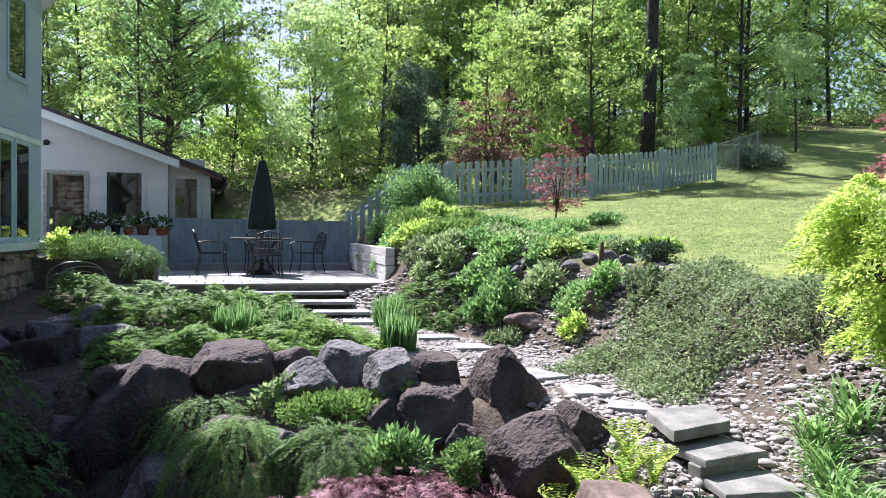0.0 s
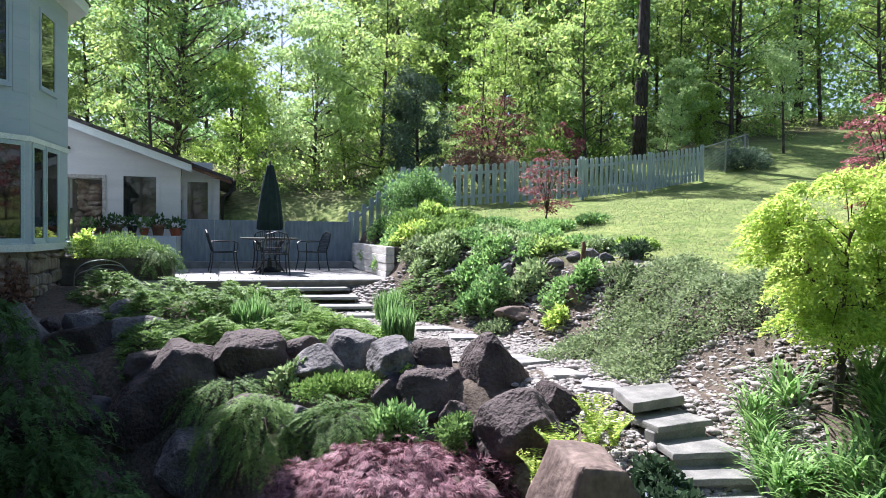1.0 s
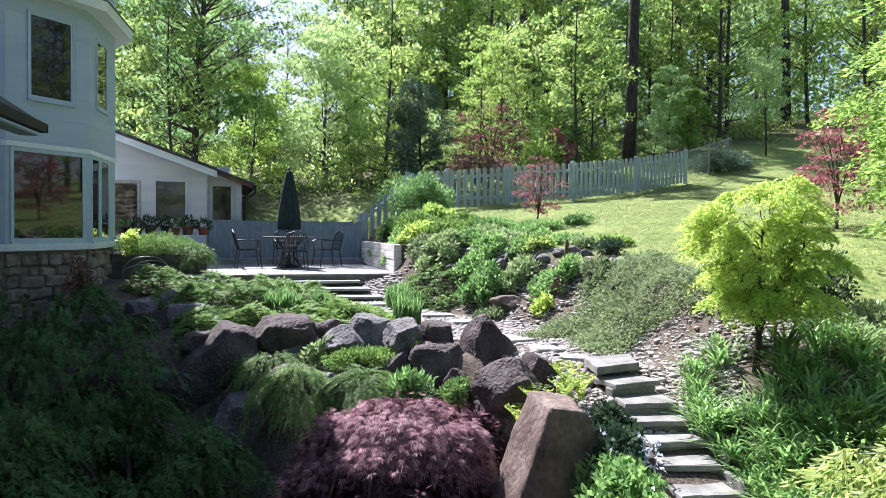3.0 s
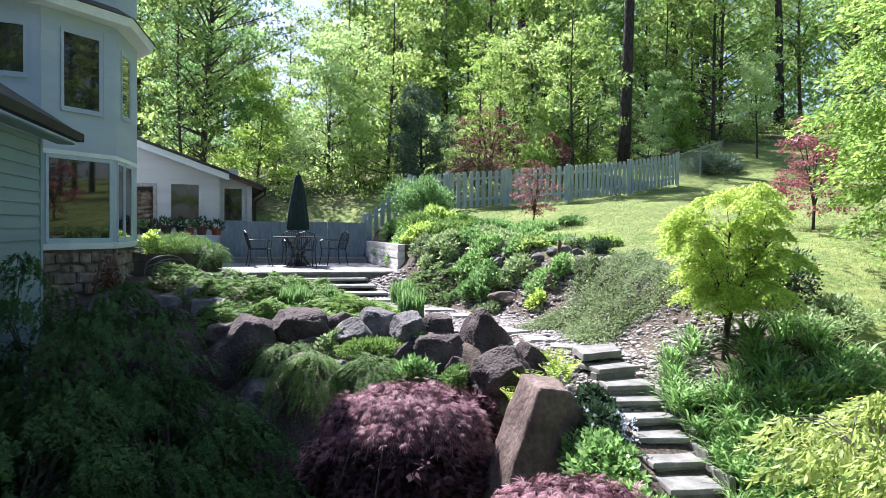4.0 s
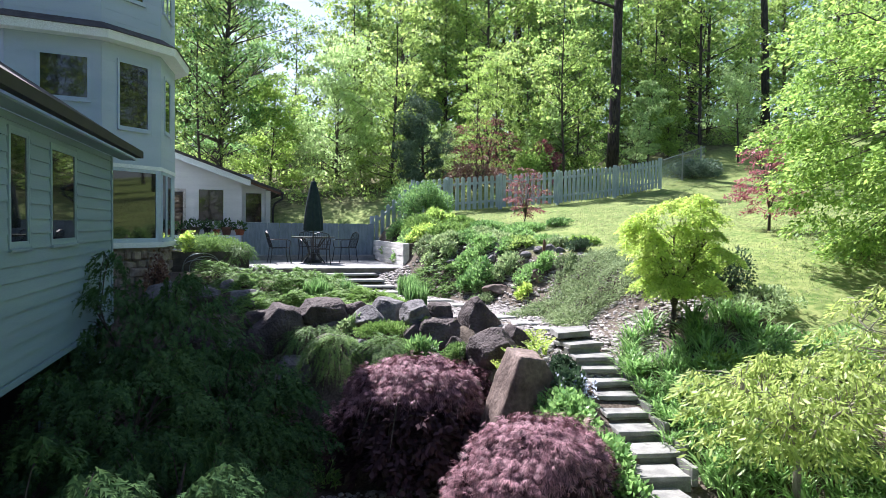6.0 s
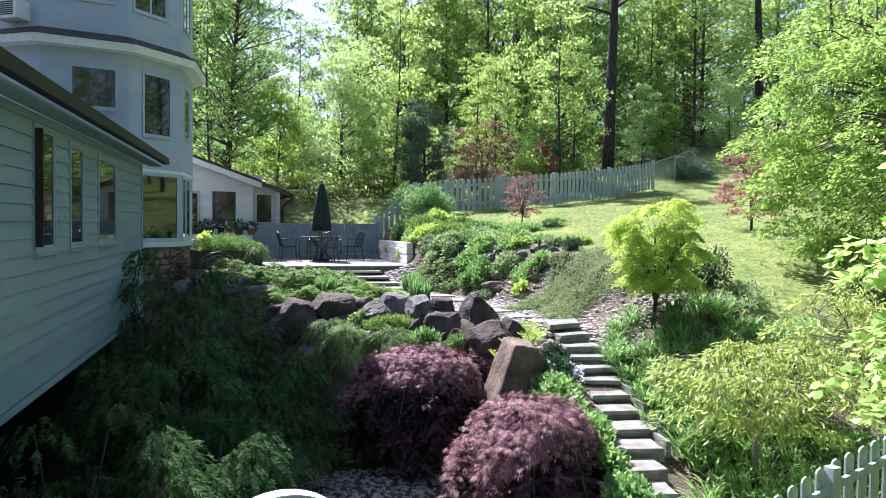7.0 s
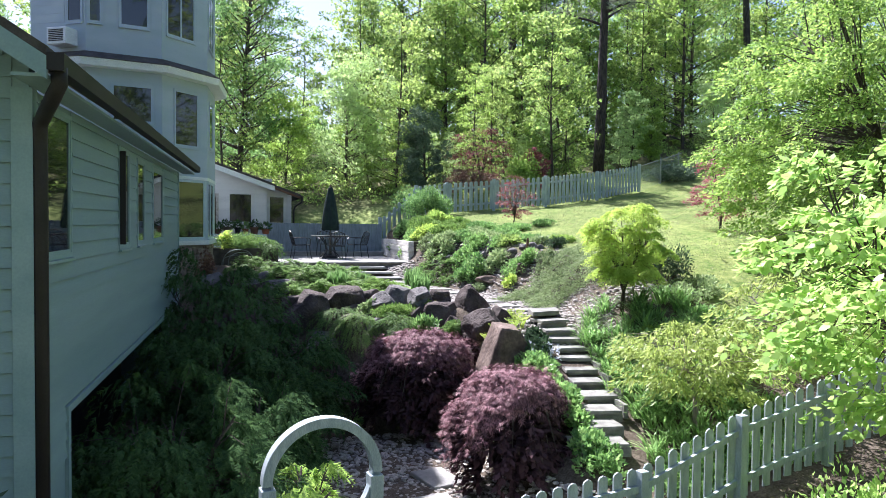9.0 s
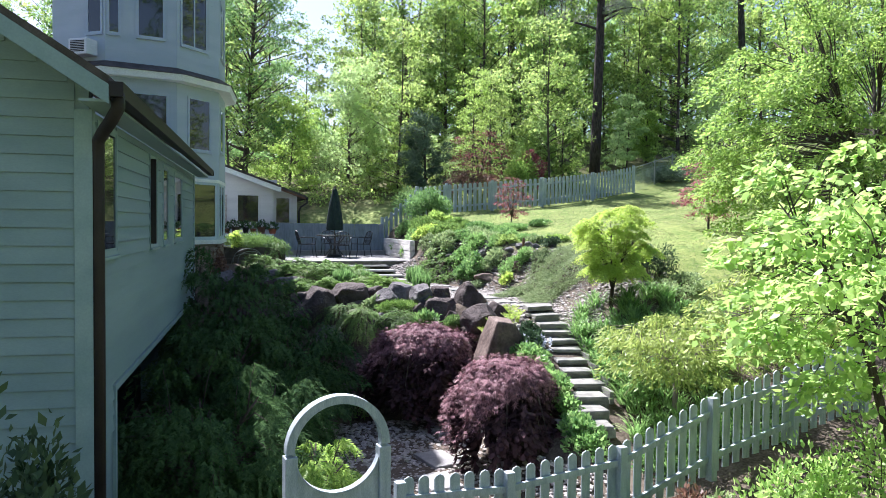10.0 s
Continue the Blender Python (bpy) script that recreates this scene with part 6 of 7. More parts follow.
# ---- shrubs and ground plants ----
def mound(name, at, radii, n, leaf, material, seed, label, category="shrub", group="", lumps=18, aspect=0.5, lift=0.3, stems=True, droop=0.0, hug=True, puff=1.0):
    """A shrub: short stems from the ground and sprays of leaves in uneven lumps over a mound."""
    rng = np.random.default_rng(seed)
    ob = thing(name, Matrix.Translation(at), label, category, group)
    rx, ry, rz = radii
    a = rng.uniform(0, 2 * math.pi, lumps)
    k = np.sqrt(rng.uniform(0, 1, lumps)) * 0.85
    hx, hy = np.cos(a) * k * rx, np.sin(a) * k * ry
    hz = rz * np.sqrt(np.clip(1 - k * k, 0.05, 1)) * rng.uniform(0.5, 0.85, lumps)
    base = np.array([gz(at[0] + q, at[1] + w) - at[2] for q, w in zip(hx, hy)]) if hug else np.zeros(lumps)
    heart = np.stack([hx, hy, hz + base], 1)
    if stems:
        for i in range(lumps):
            bm = bmesh.new()
            b = np.array([hx[i] * 0.35, hy[i] * 0.35, 0.0])
            b[2] = gz(at[0] + b[0], at[1] + b[1]) - at[2] - 0.05
            tube(bm, [b, (b + heart[i]) / 2 + rng.normal(size=3) * 0.03, heart[i]], [0.018, 0.012, 0.005], 4, False)
            part("stem", bm, BARK, ob)
    s = np.array([[rx, ry, rz]]) * rng.uniform(0.26, 0.44, (lumps, 1)) * puff
    s[:, 2] = np.maximum(s[:, 2], 0.05)
    p, d = cloud(rng, heart, s, n // lumps)
    g = ground(p[:, 0] + at[0], p[:, 1] + at[1]) - at[2]
    p[:, 2] = np.maximum(p[:, 2], g + 0.02)
    leaves("foliage", p, leaf, material, ob, rng, aspect, lift, d * 0.9, 0.4, droop)
    return ob


def sprays(rng, rx, ry, high, n, per, foot, reach, hang, seed, power=2.8, face_out=1.0, hollow=None):
    """Sprays laid like shingles over a dome, each a short arching twig of leaves: their places, ways and the sides they show."""
    m = n // per
    a = rng.uniform(0, 2 * math.pi, m)
    k = rng.uniform(0.0, 1, m) ** 0.5
    if hollow is not None:
        # the canopy arches high on this side and leaves a dark hollow under it
        near = np.exp(-((np.mod(a - hollow + math.pi, 2 * math.pi) - math.pi) / 1.05) ** 2)
        k = np.where(k > 1 - 0.42 * near, k * (0.62 + 0.12 * rng.uniform(size=m)) * (1 - 0.1 * near), k)
    lobe = 1 + 0.09 * np.sin(3 * a + seed) + 0.05 * np.sin(7 * a + 2 * seed)
    tier = 1 + 0.06 * np.sin(k * 16 + 2 * np.sin(2 * a + seed)) + 0.04 * rng.normal(size=m)
    u = np.tile(np.linspace(0, 1, per), m)
    A, K, W = (np.repeat(v, per) for v in (a, k, lobe * tier))
    A = A + np.repeat(rng.normal(size=m) * 0.12, per) * u
    go = np.repeat(rng.uniform(*reach, m), per) * u * (1 - 0.5 * K)
    top = high * (foot + (0.96 - foot) * np.sqrt(np.clip(1 - K ** power, 0.0, 1))) * (0.5 + 0.5 * np.repeat(tier, per))
    drop = np.repeat(rng.uniform(*hang, m), per) * u ** 1.7 * (0.5 + 0.9 * K)
    c, s = np.cos(A), np.sin(A)
    p = np.stack([c * (K * rx * W * 0.97 + go), s * (K * ry * W * 0.97 + go), top - drop], 1)
    p += rng.normal(size=p.shape) * np.array([[0.022, 0.022, 0.018]])
    out = np.stack([c * 0.7, s * 0.7, -0.25 - 0.6 * u], 1)
    side = np.stack([c * (0.15 + face_out * K), s * (0.15 + face_out * K), 1.15 - 0.85 * face_out * K], 1)
    return p, out, side


def draped(name, at, radii, n, leaf, material, seed, label, hang=0.0, long=0.22, group="creeping junipers", broad=False):
    """A juniper: woody runners from the root and flat feathery sprays, laid one over another, that follow the ground or hang down. hang: 0 lies, 1 trails."""
    rng = np.random.default_rng(seed)
    ob = thing(name, Matrix.Translation(at), label, "shrub", group)
    rx, ry, rz = radii
    for i in range(9):
        a = rng.uniform(0, 2 * math.pi)
        bm = bmesh.new()
        x, y = 0.8 * rx * math.cos(a), 0.8 * ry * math.sin(a)
        tube(bm, [(0, 0, -0.05), (x * 0.4, y * 0.4, rz * 0.35 + gz(at[0] + x * 0.4, at[1] + y * 0.4) - at[2]), (x, y, rz * 0.12 + gz(at[0] + x, at[1] + y) - at[2])], [0.016, 0.011, 0.005], 5, False)
        part("stem", bm, BARK, ob, smooth=True)
    m = n // 20 if hang else n // 8
    a = rng.uniform(0, 2 * math.pi, m)
    lobe = 1 + 0.16 * np.sin(3 * a + seed) + 0.10 * np.sin(5 * a + 2 * seed) + 0.06 * np.sin(11 * a)
    k = np.sqrt(rng.uniform(0, 1, m))
    x, y = np.cos(a) * k * rx * lobe, np.sin(a) * k * ry * lobe
    bumps = np.array([noise.noise(Vector((u * 3.2, v * 3.2, seed))) for u, v in zip(x, y)])
    low = ground(x + at[0], y + at[1]) - at[2]
    if hang:
        z = rz * np.sqrt(np.clip(1 - k ** 2.4, 0, 1)) * (1 + 0.25 * bumps) - 0.12 * rng.uniform(0, 1, m)
        way = np.stack([np.cos(a), np.sin(a), 0.25 - 1.5 * hang * k], 1) + rng.normal(size=(m, 3)) * 0.22
        up = np.stack([np.cos(a) * k, np.sin(a) * k, 1.1 - 0.5 * k], 1)
    else:
        z = low + rz * np.clip(1 - k ** 2.6, 0.06, 1) * (0.95 + 0.75 * bumps) - 0.07 * rng.uniform(0, 1, m) * (k < 0.8)
        b = a + rng.normal(size=m) * 0.7
        way = np.stack([np.cos(b), np.sin(b), rng.normal(size=m) * 0.2 + 0.12], 1)
        up = np.stack([0.4 * np.cos(a) * k, 0.4 * np.sin(a) * k, np.ones(m)], 1)
    p = np.stack([x, y, np.maximum(z, low + 0.03)], 1)
    if broad:
        p, way = np.repeat(p, 5, 0), np.repeat(way, 5, 0)
        p = p + rng.normal(size=p.shape) * np.array([[0.06, 0.06, 0.035]])
        leaves("foliage", p, leaf, material, ob, rng, 0.5, 0.1, way, 0.4, 0.0, "", np.array([[0, 0, 0.5]]))
        return ob
    fans("foliage", p, way, up, long, 10 if hang else 7, leaf, material, ob, rng, 0.7, 0.3 if hang else 0.5, 0.25 if hang else 0.1)
    return ob


def weeping(name, at, r, high, seed, label, n=48000, hollow=-1.75):
    """A weeping laceleaf maple: a short twisted trunk, arching limbs, and layer on layer of hanging fine leaves over a dome."""
    rng = np.random.default_rng(seed)
    ob = thing(name, Matrix.Translation(at), label, "tree", "laceleaf maples")
    bm = bmesh.new()
    tops = []
    trunk = [(0, 0, -0.1), (0.06, 0.02, high * 0.3), (-0.04, 0.05, high * 0.6), (0.02, 0, high * 0.8)]
    tube(bm, trunk, [0.09, 0.08, 0.06, 0.04], 8)
    for i in range(22):
        a = rng.uniform(0, 2 * math.pi)
        q = r * rng.uniform(0.4, 0.98)
        c, s = math.cos(a), math.sin(a)
        bl = bmesh.new()
        tube(bl, [(0, 0, high * 0.55), (q * 0.4 * c, q * 0.4 * s, high * 0.84), (q * 0.75 * c, q * 0.75 * s, high * 0.74), (q * c, q * s, high * 0.45)], [0.03, 0.022, 0.014, 0.005], 5, False)
        tops.append(bl)
    body = part("trunk", bm, BARK, ob, smooth=True)
    for bl in tops:
        part("limb", bl, BARK, body, smooth=True)
    # the two inner layers fill the hollow, its shade painted in their dark leaves
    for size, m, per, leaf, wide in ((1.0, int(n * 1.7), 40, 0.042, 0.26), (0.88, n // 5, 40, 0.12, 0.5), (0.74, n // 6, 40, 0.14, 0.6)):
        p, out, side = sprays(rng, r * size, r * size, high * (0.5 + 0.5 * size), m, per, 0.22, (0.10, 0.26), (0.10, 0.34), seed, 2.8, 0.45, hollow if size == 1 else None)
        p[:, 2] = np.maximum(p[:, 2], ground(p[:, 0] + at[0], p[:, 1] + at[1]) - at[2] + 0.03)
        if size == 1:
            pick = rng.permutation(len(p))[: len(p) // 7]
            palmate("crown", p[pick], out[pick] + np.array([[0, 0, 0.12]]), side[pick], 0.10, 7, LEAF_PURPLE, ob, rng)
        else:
            leaves("crown", p, leaf, LEAF_PURPLE_SHADE, ob, rng, wide, 0.0, out, 0.4, 0.15, "", side * 1.2)
    return ob


def build_pine():
    """A tall pine: a bare scaly trunk, crooked level limbs high up, and tufts of long grey-green needles at their ends."""
    rng = np.random.default_rng(30)
    ob = thing("scots_pine", Matrix.Translation(on(16.6, 25.6)), "tall bare-trunked pine with grey-green needles high up", "tree")
    bm = bmesh.new()
    pts, rad = limb(rng, (0, 0, -0.3), (0.015, -0.01, 1), 23, 0.30, 0.06, 12, 0.2)
    tube(bm, pts, [max(0.06, r) for r in rad], 14)
    trunk = part("trunk", bm, PINE_BARK, ob, smooth=True)
    P, D = [], []
    for i in range(34):
        h = 7.6 + 14.5 * (i / 33) ** 1.1
        k = (h + 0.3) / 23 * 12
        p = pts[int(k)] + (pts[min(12, int(k) + 1)] - pts[int(k)]) * (k % 1)
        a = (2.9 if i == 0 else 0.5 if i == 1 else i * 2.4 + rng.uniform(-0.4, 0.4))
        long = (3.6 - 1.9 * i / 33) * rng.uniform(0.75, 1.15)
        lp, lr = limb(rng, p, (math.cos(a), math.sin(a), 0.55 if i < 6 else 0.2), long, 0.085 - 0.05 * i / 33, 0.7, 7, -0.25)
        bl = bmesh.new()
        tube(bl, lp, lr, 6, False)
        part("limb", bl, PINE_BARK, trunk, smooth=True)
        for q in lp[3:]:
            for j in range(4):
                c = q + rng.normal(size=3) * np.array([0.5, 0.5, 0.22])
                d = unit(rng.normal(size=(34, 3)) + np.array([[0, 0, 0.35]]))
                P.append(c + d * 0.05)
                D.append(d * 2.5)
    leaves("needles", np.concatenate(P), 0.24, LEAF_PINE, ob, rng, 0.10, 0.0, np.concatenate(D), 0.3, slim=True)


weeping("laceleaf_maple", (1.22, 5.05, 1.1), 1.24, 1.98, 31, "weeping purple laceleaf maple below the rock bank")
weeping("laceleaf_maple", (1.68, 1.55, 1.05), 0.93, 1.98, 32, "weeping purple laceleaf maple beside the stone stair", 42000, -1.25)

spreading_tree("japanese_maple", on(5.08, 4.1), 2.3, 0.042, 0.92, 0.42, 6, 88, 600, 0.040, LEAF_LIME, 21, "lime-green japanese maple beside the stone steps", low=0.27, pad=0.24, flat=0.16, sag=0.75, aspect=0.5, lean=(0.10, 0.0), core=0.05, full=True)
spreading_tree("dogwood", on(4.5, -3.2), 5.2, 0.07, 2.1, 1.2, 7, 150, 75, 0.105, LEAF_DOGWOOD, 22, "bright green broad-leaved dogwood outside the fence", low=0.36, pad=0.17, flat=0.3, sag=0.5, aspect=0.62, oval=True, core=0.05, full=True)
spreading_tree("shade_tree", on(11.75, 3.7), 8.0, 0.12, 3.9, 1.1, 8, 360, 300, 0.088, LEAF_BRIGHT, 23, "large spreading tree in bright spring leaf on the lawn", low=0.0, pad=0.14, flat=0.3, sag=0.45, aspect=0.5, droop=0.35, core=0.25, full=True)
spreading_tree("yellow_shrub", on(4.3, 0.7), 1.75, 0.045, 1.25, 0.6, 5, 110, 64, 0.088, LEAF_YELLOW, 24, "open yellow-green shrub with a bare trunk beside the fence", low=0.38, pad=0.17, flat=0.3, sag=0.6, aspect=0.28, droop=0.5, bush=True, oval=True, core=0.05, full=True, bark=PALE_BARK)
spreading_tree("red_maple", on(11.35, 9.15), 2.5, 0.035, 0.92, 0.45, 6, 64, 75, 0.065, LEAF_RED, 25, "small dark red japanese maple on the lawn", low=0.14, pad=0.24, flat=0.3, sag=0.4, core=0.03, full=True)
spreading_tree("red_sapling", on(6.95, 14.0), 1.7, 0.022, 0.62, 0.2, 6, 54, 40, 0.055, LEAF_RED, 26, "thin red maple sapling at the edge of the lawn", low=0.1, pad=0.24, flat=0.5, sag=0.3, core=0.02, full=True)
spreading_tree("red_maple", on(8.8, 22.3), 3.4, 0.05, 1.35, 0.5, 6, 64, 60, 0.085, LEAF_RED, 27, "red japanese maple behind the picket fence", low=0.12, pad=0.24, flat=0.4, sag=0.3, core=0.03, full=True)
spreading_tree("bronze_shrub", on(7.6, 20.2), 1.9, 0.06, 1.3, 0.4, 5, 50, 80, 0.085, LEAF_RUST, 28, "bronze-leaved shrub behind the picket fence", low=0.25, pad=0.24, flat=0.4, bush=True, core=0.1)
tree("red_shrub", on(11.0, 21.5), 2.2, 0.05, 0.8, 0.2, 22, 90, 0.09, LEAF_RED, 29, "red-leaved shrub behind the picket fence", puff=0.26, bush=True)
build_pine()
tree("broad_tree", on(-1.6, 27.0), 15.5, 0.15, 3.0, 0.10, 150, 85, 0.15, LEAF_DEEP, 44, "large dark green tree standing behind the white building", puff=0.17, flat=0.34, level=0.9, slim=True, limbs=False)
tree("pale_tree", on(12.4, 24.0), 3.6, 0.05, 1.3, 0.1, 34, 140, 0.10, LEAF_PALE, 33, "pale yellow-green young tree behind the fence", puff=0.22, flat=0.4)
tree("pale_tree", on(18.8, 26.0), 4.6, 0.06, 1.2, 0.06, 36, 140, 0.11, LEAF_PALE, 34, "young light green tree beside the pine", puff=0.22, flat=0.4)
tree("pale_tree", on(21.0, 27.5), 3.2, 0.05, 1.2, 0.06, 30, 120, 0.11, LEAF_BRIGHT, 39, "low light green tree at the foot of the slope", puff=0.24, flat=0.4)
tree("small_tree", on(23.0, 24.5), 5.0, 0.06, 1.8, 0.35, 32, 110, 0.10, LEAF_PALE, 35, "small pale-leaved tree on the open slope", puff=0.22, flat=0.5)
tree("evergreen_tree", on(6.3, 22.6), 4.2, 0.08, 1.35, 0.12, 44, 200, 0.085, LEAF_SPRUCE, 36, "blue-green evergreen tree behind the fence", puff=0.2, flat=0.7)
tree("blossom_tree", on(3.2, 25.5), 6.5, 0.08, 2.4, 0.06, 44, 150, 0.12, LEAF_PALE, 37, "pale blossoming tree at the wood's edge", puff=0.23, flat=0.45)
tree("pale_tree", on(0.6, 27.5), 5.0, 0.06, 1.9, 0.05, 36, 140, 0.12, LEAF_BRIGHT, 38, "young light green tree behind the patio", puff=0.24, flat=0.5)

mound("low_evergreen", on(18.3, 21.6), (1.3, 0.8, 0.75), 5000, 0.09, LEAF_SPRUCE, 43, "low dark evergreen shrub beside the wire fence", lumps=16)
mound("lime_shrub", on(10.2, 20.9), (0.9, 0.9, 2.0), 3500, 0.11, LEAF_BRIGHT, 40, "rounded yellow-green shrub behind the fence")
mound("dark_shrub", on(4.75, 17.0), (0.85, 0.7, 1.15), 7000, 0.07, LEAF_DEEP, 41, "rounded green shrub at the end of the fence")
mound("light_shrub", on(4.6, 18.9), (0.7, 0.6, 1.1), 3500, 0.08, LEAF_WOODS_COOL, 42, "light green shrub behind the low fence")

# yew trees in the shade of the house
for i, (x, y, h, r) in enumerate(((-2.6, 6.2, 3.8, 1.35), (-1.45, 4.7, 2.4, 1.1), (-3.0, -0.1, 2.5, 1.2), (-2.15, 1.8, 2.0, 1.0), (-1.75, -0.35, 1.5, 0.7), (-2.8, 3.6, 2.7, 1.1))):
    spreading_tree("yew_tree", (x, y, COURT), h, 0.07, r, 0.3, 6, 110 if i != 4 else 50, 300, 0.065, LEAF_YEW if i != 4 else LEAF_BRIGHT, 50 + i, "dark green bushy yew in the shade of the house" if i != 4 else "brighter green shrub behind the round gate", low=0.08, pad=0.24, flat=0.5, sag=0.55, aspect=0.3, droop=0.5, bush=True, core=0.25, group="shrubs beside the wing", full=True, feather=True)
mound("red_creeper", (-2.85, 10.45, 3.35), (0.22, 0.35, 1.0), 900, 0.07, LEAF_RUST, 59, "reddish creeper climbing the fieldstone base", "plant", "", 14, 0.6, 0.2, True, 0.3, False)
mound("corner_shrub", on(-4.2, -3.7), (0.8, 0.7, 2.6), 3000, 0.10, LEAF_DARK, 58, "dark green shrub at the corner of the wing", lumps=16)

# creeping junipers
J = [((-0.62, 10.15), (1.1, 1.05, 0.36), LEAF_JUNIPER, 24000), ((0.55, 11.05), (1.05, 0.8, 0.36), LEAF_JUNIPER, 17000), ((1.45, 9.55), (0.8, 0.75, 0.22), LEAF_JUNIPER_LIME, 14000), ((0.45, 9.15), (0.85, 0.5, 0.20), LEAF_JUNIPER_LIME, 11000), ((3.3, 11.2), (0.7, 0.85, 0.26), LEAF_JUNIPER, 11000), ((-1.72, 11.55), (0.5, 0.42, 0.32), LEAF_JUNIPER, 6000), ((-0.95, 8.95), (0.34, 0.62, 0.22), LEAF_JUNIPER, 6000), ((0.75, 10.05), (0.8, 0.6, 0.26), LEAF_JUNIPER, 11000), ((-0.35, 9.15), (0.5, 0.45, 0.2), LEAF_JUNIPER, 6000)]
for i, ((x, y), r, mat, n) in enumerate(J):
    draped("creeping_juniper", on(x, y), (r[0], r[1], r[2] * 1.25), n, 0.058, mat, 70 + i, "low spreading juniper mat draped over the bank", 0.0, 0.15)
J = [((0.30, 6.75, 2.55), (0.58, 0.48, 0.68), 27000), ((1.08, 6.32, 2.62), (0.56, 0.42, 0.60), 23000), ((0.02, 7.45, 2.9), (0.6, 0.32, 0.40), 9000)]
for i, (at, r, n) in enumerate(J):
    draped("trailing_juniper", at, r, n, 0.05, LEAF_JUNIPER, 80 + i, "dark green juniper trailing over the boulders", 1.0, 0.24)
mound("clipped_hedge", (-1.85, 13.25, 4.36), (1.0, 0.55, 0.42), 9000, 0.055, LEAF_JUNIPER, 84, "clipped green hedge in the timber planter", "hedge", "", 34, 0.35, 0.3, False, 0, False)
draped("trailing_juniper", (-1.12, 12.95, 4.2), (0.36, 0.42, 0.40), 9000, 0.05, LEAF_JUNIPER, 184, "green juniper trailing over the end of the timber planter", 1.0, 0.22)
tree("yellow_sapling", (-2.35, 13.1, 4.34), 0.72, 0.012, 0.3, 0.3, 14, 30, 0.07, LEAF_LIME, 85, "small yellow-green sapling rising from the hedge", puff=0.3)
mound("sedum_patch", (1.17, 6.95, 3.12), (0.62, 0.22, 0.24), 2600, 0.05, LEAF_JUNIPER_LIME, 86, "low yellow-green sedum between the boulders", "plant", "", 20, 0.5, 0.5, False, 0, False)
mound("light_shrub", (1.58, 6.02, 2.82), (0.28, 0.26, 0.42), 900, 0.08, LEAF_COVER, 87, "light green leafy shrub in the rock bank", "shrub", "", 12, 0.4, 0.6)
mound("boxwood", (2.15, 5.85, 2.78), (0.27, 0.25, 0.34), 3000, 0.05, LEAF_JUNIPER, 88, "small rounded boxwood in the rock bank", "shrub", "", 14)
mound("silver_plant", (0.62, 7.55, 3.3), (0.18, 0.15, 0.18), 300, 0.08, LEAF_SILVER, 89, "silvery leafy plant between boulders", "plant", "", 8)
mound("lime_tuft", (1.94, 6.85, 3.42), (0.14, 0.12, 0.14), 260, 0.07, LEAF_LIME, 90, "lime-green tuft growing on the boulder", "plant", "", 6)

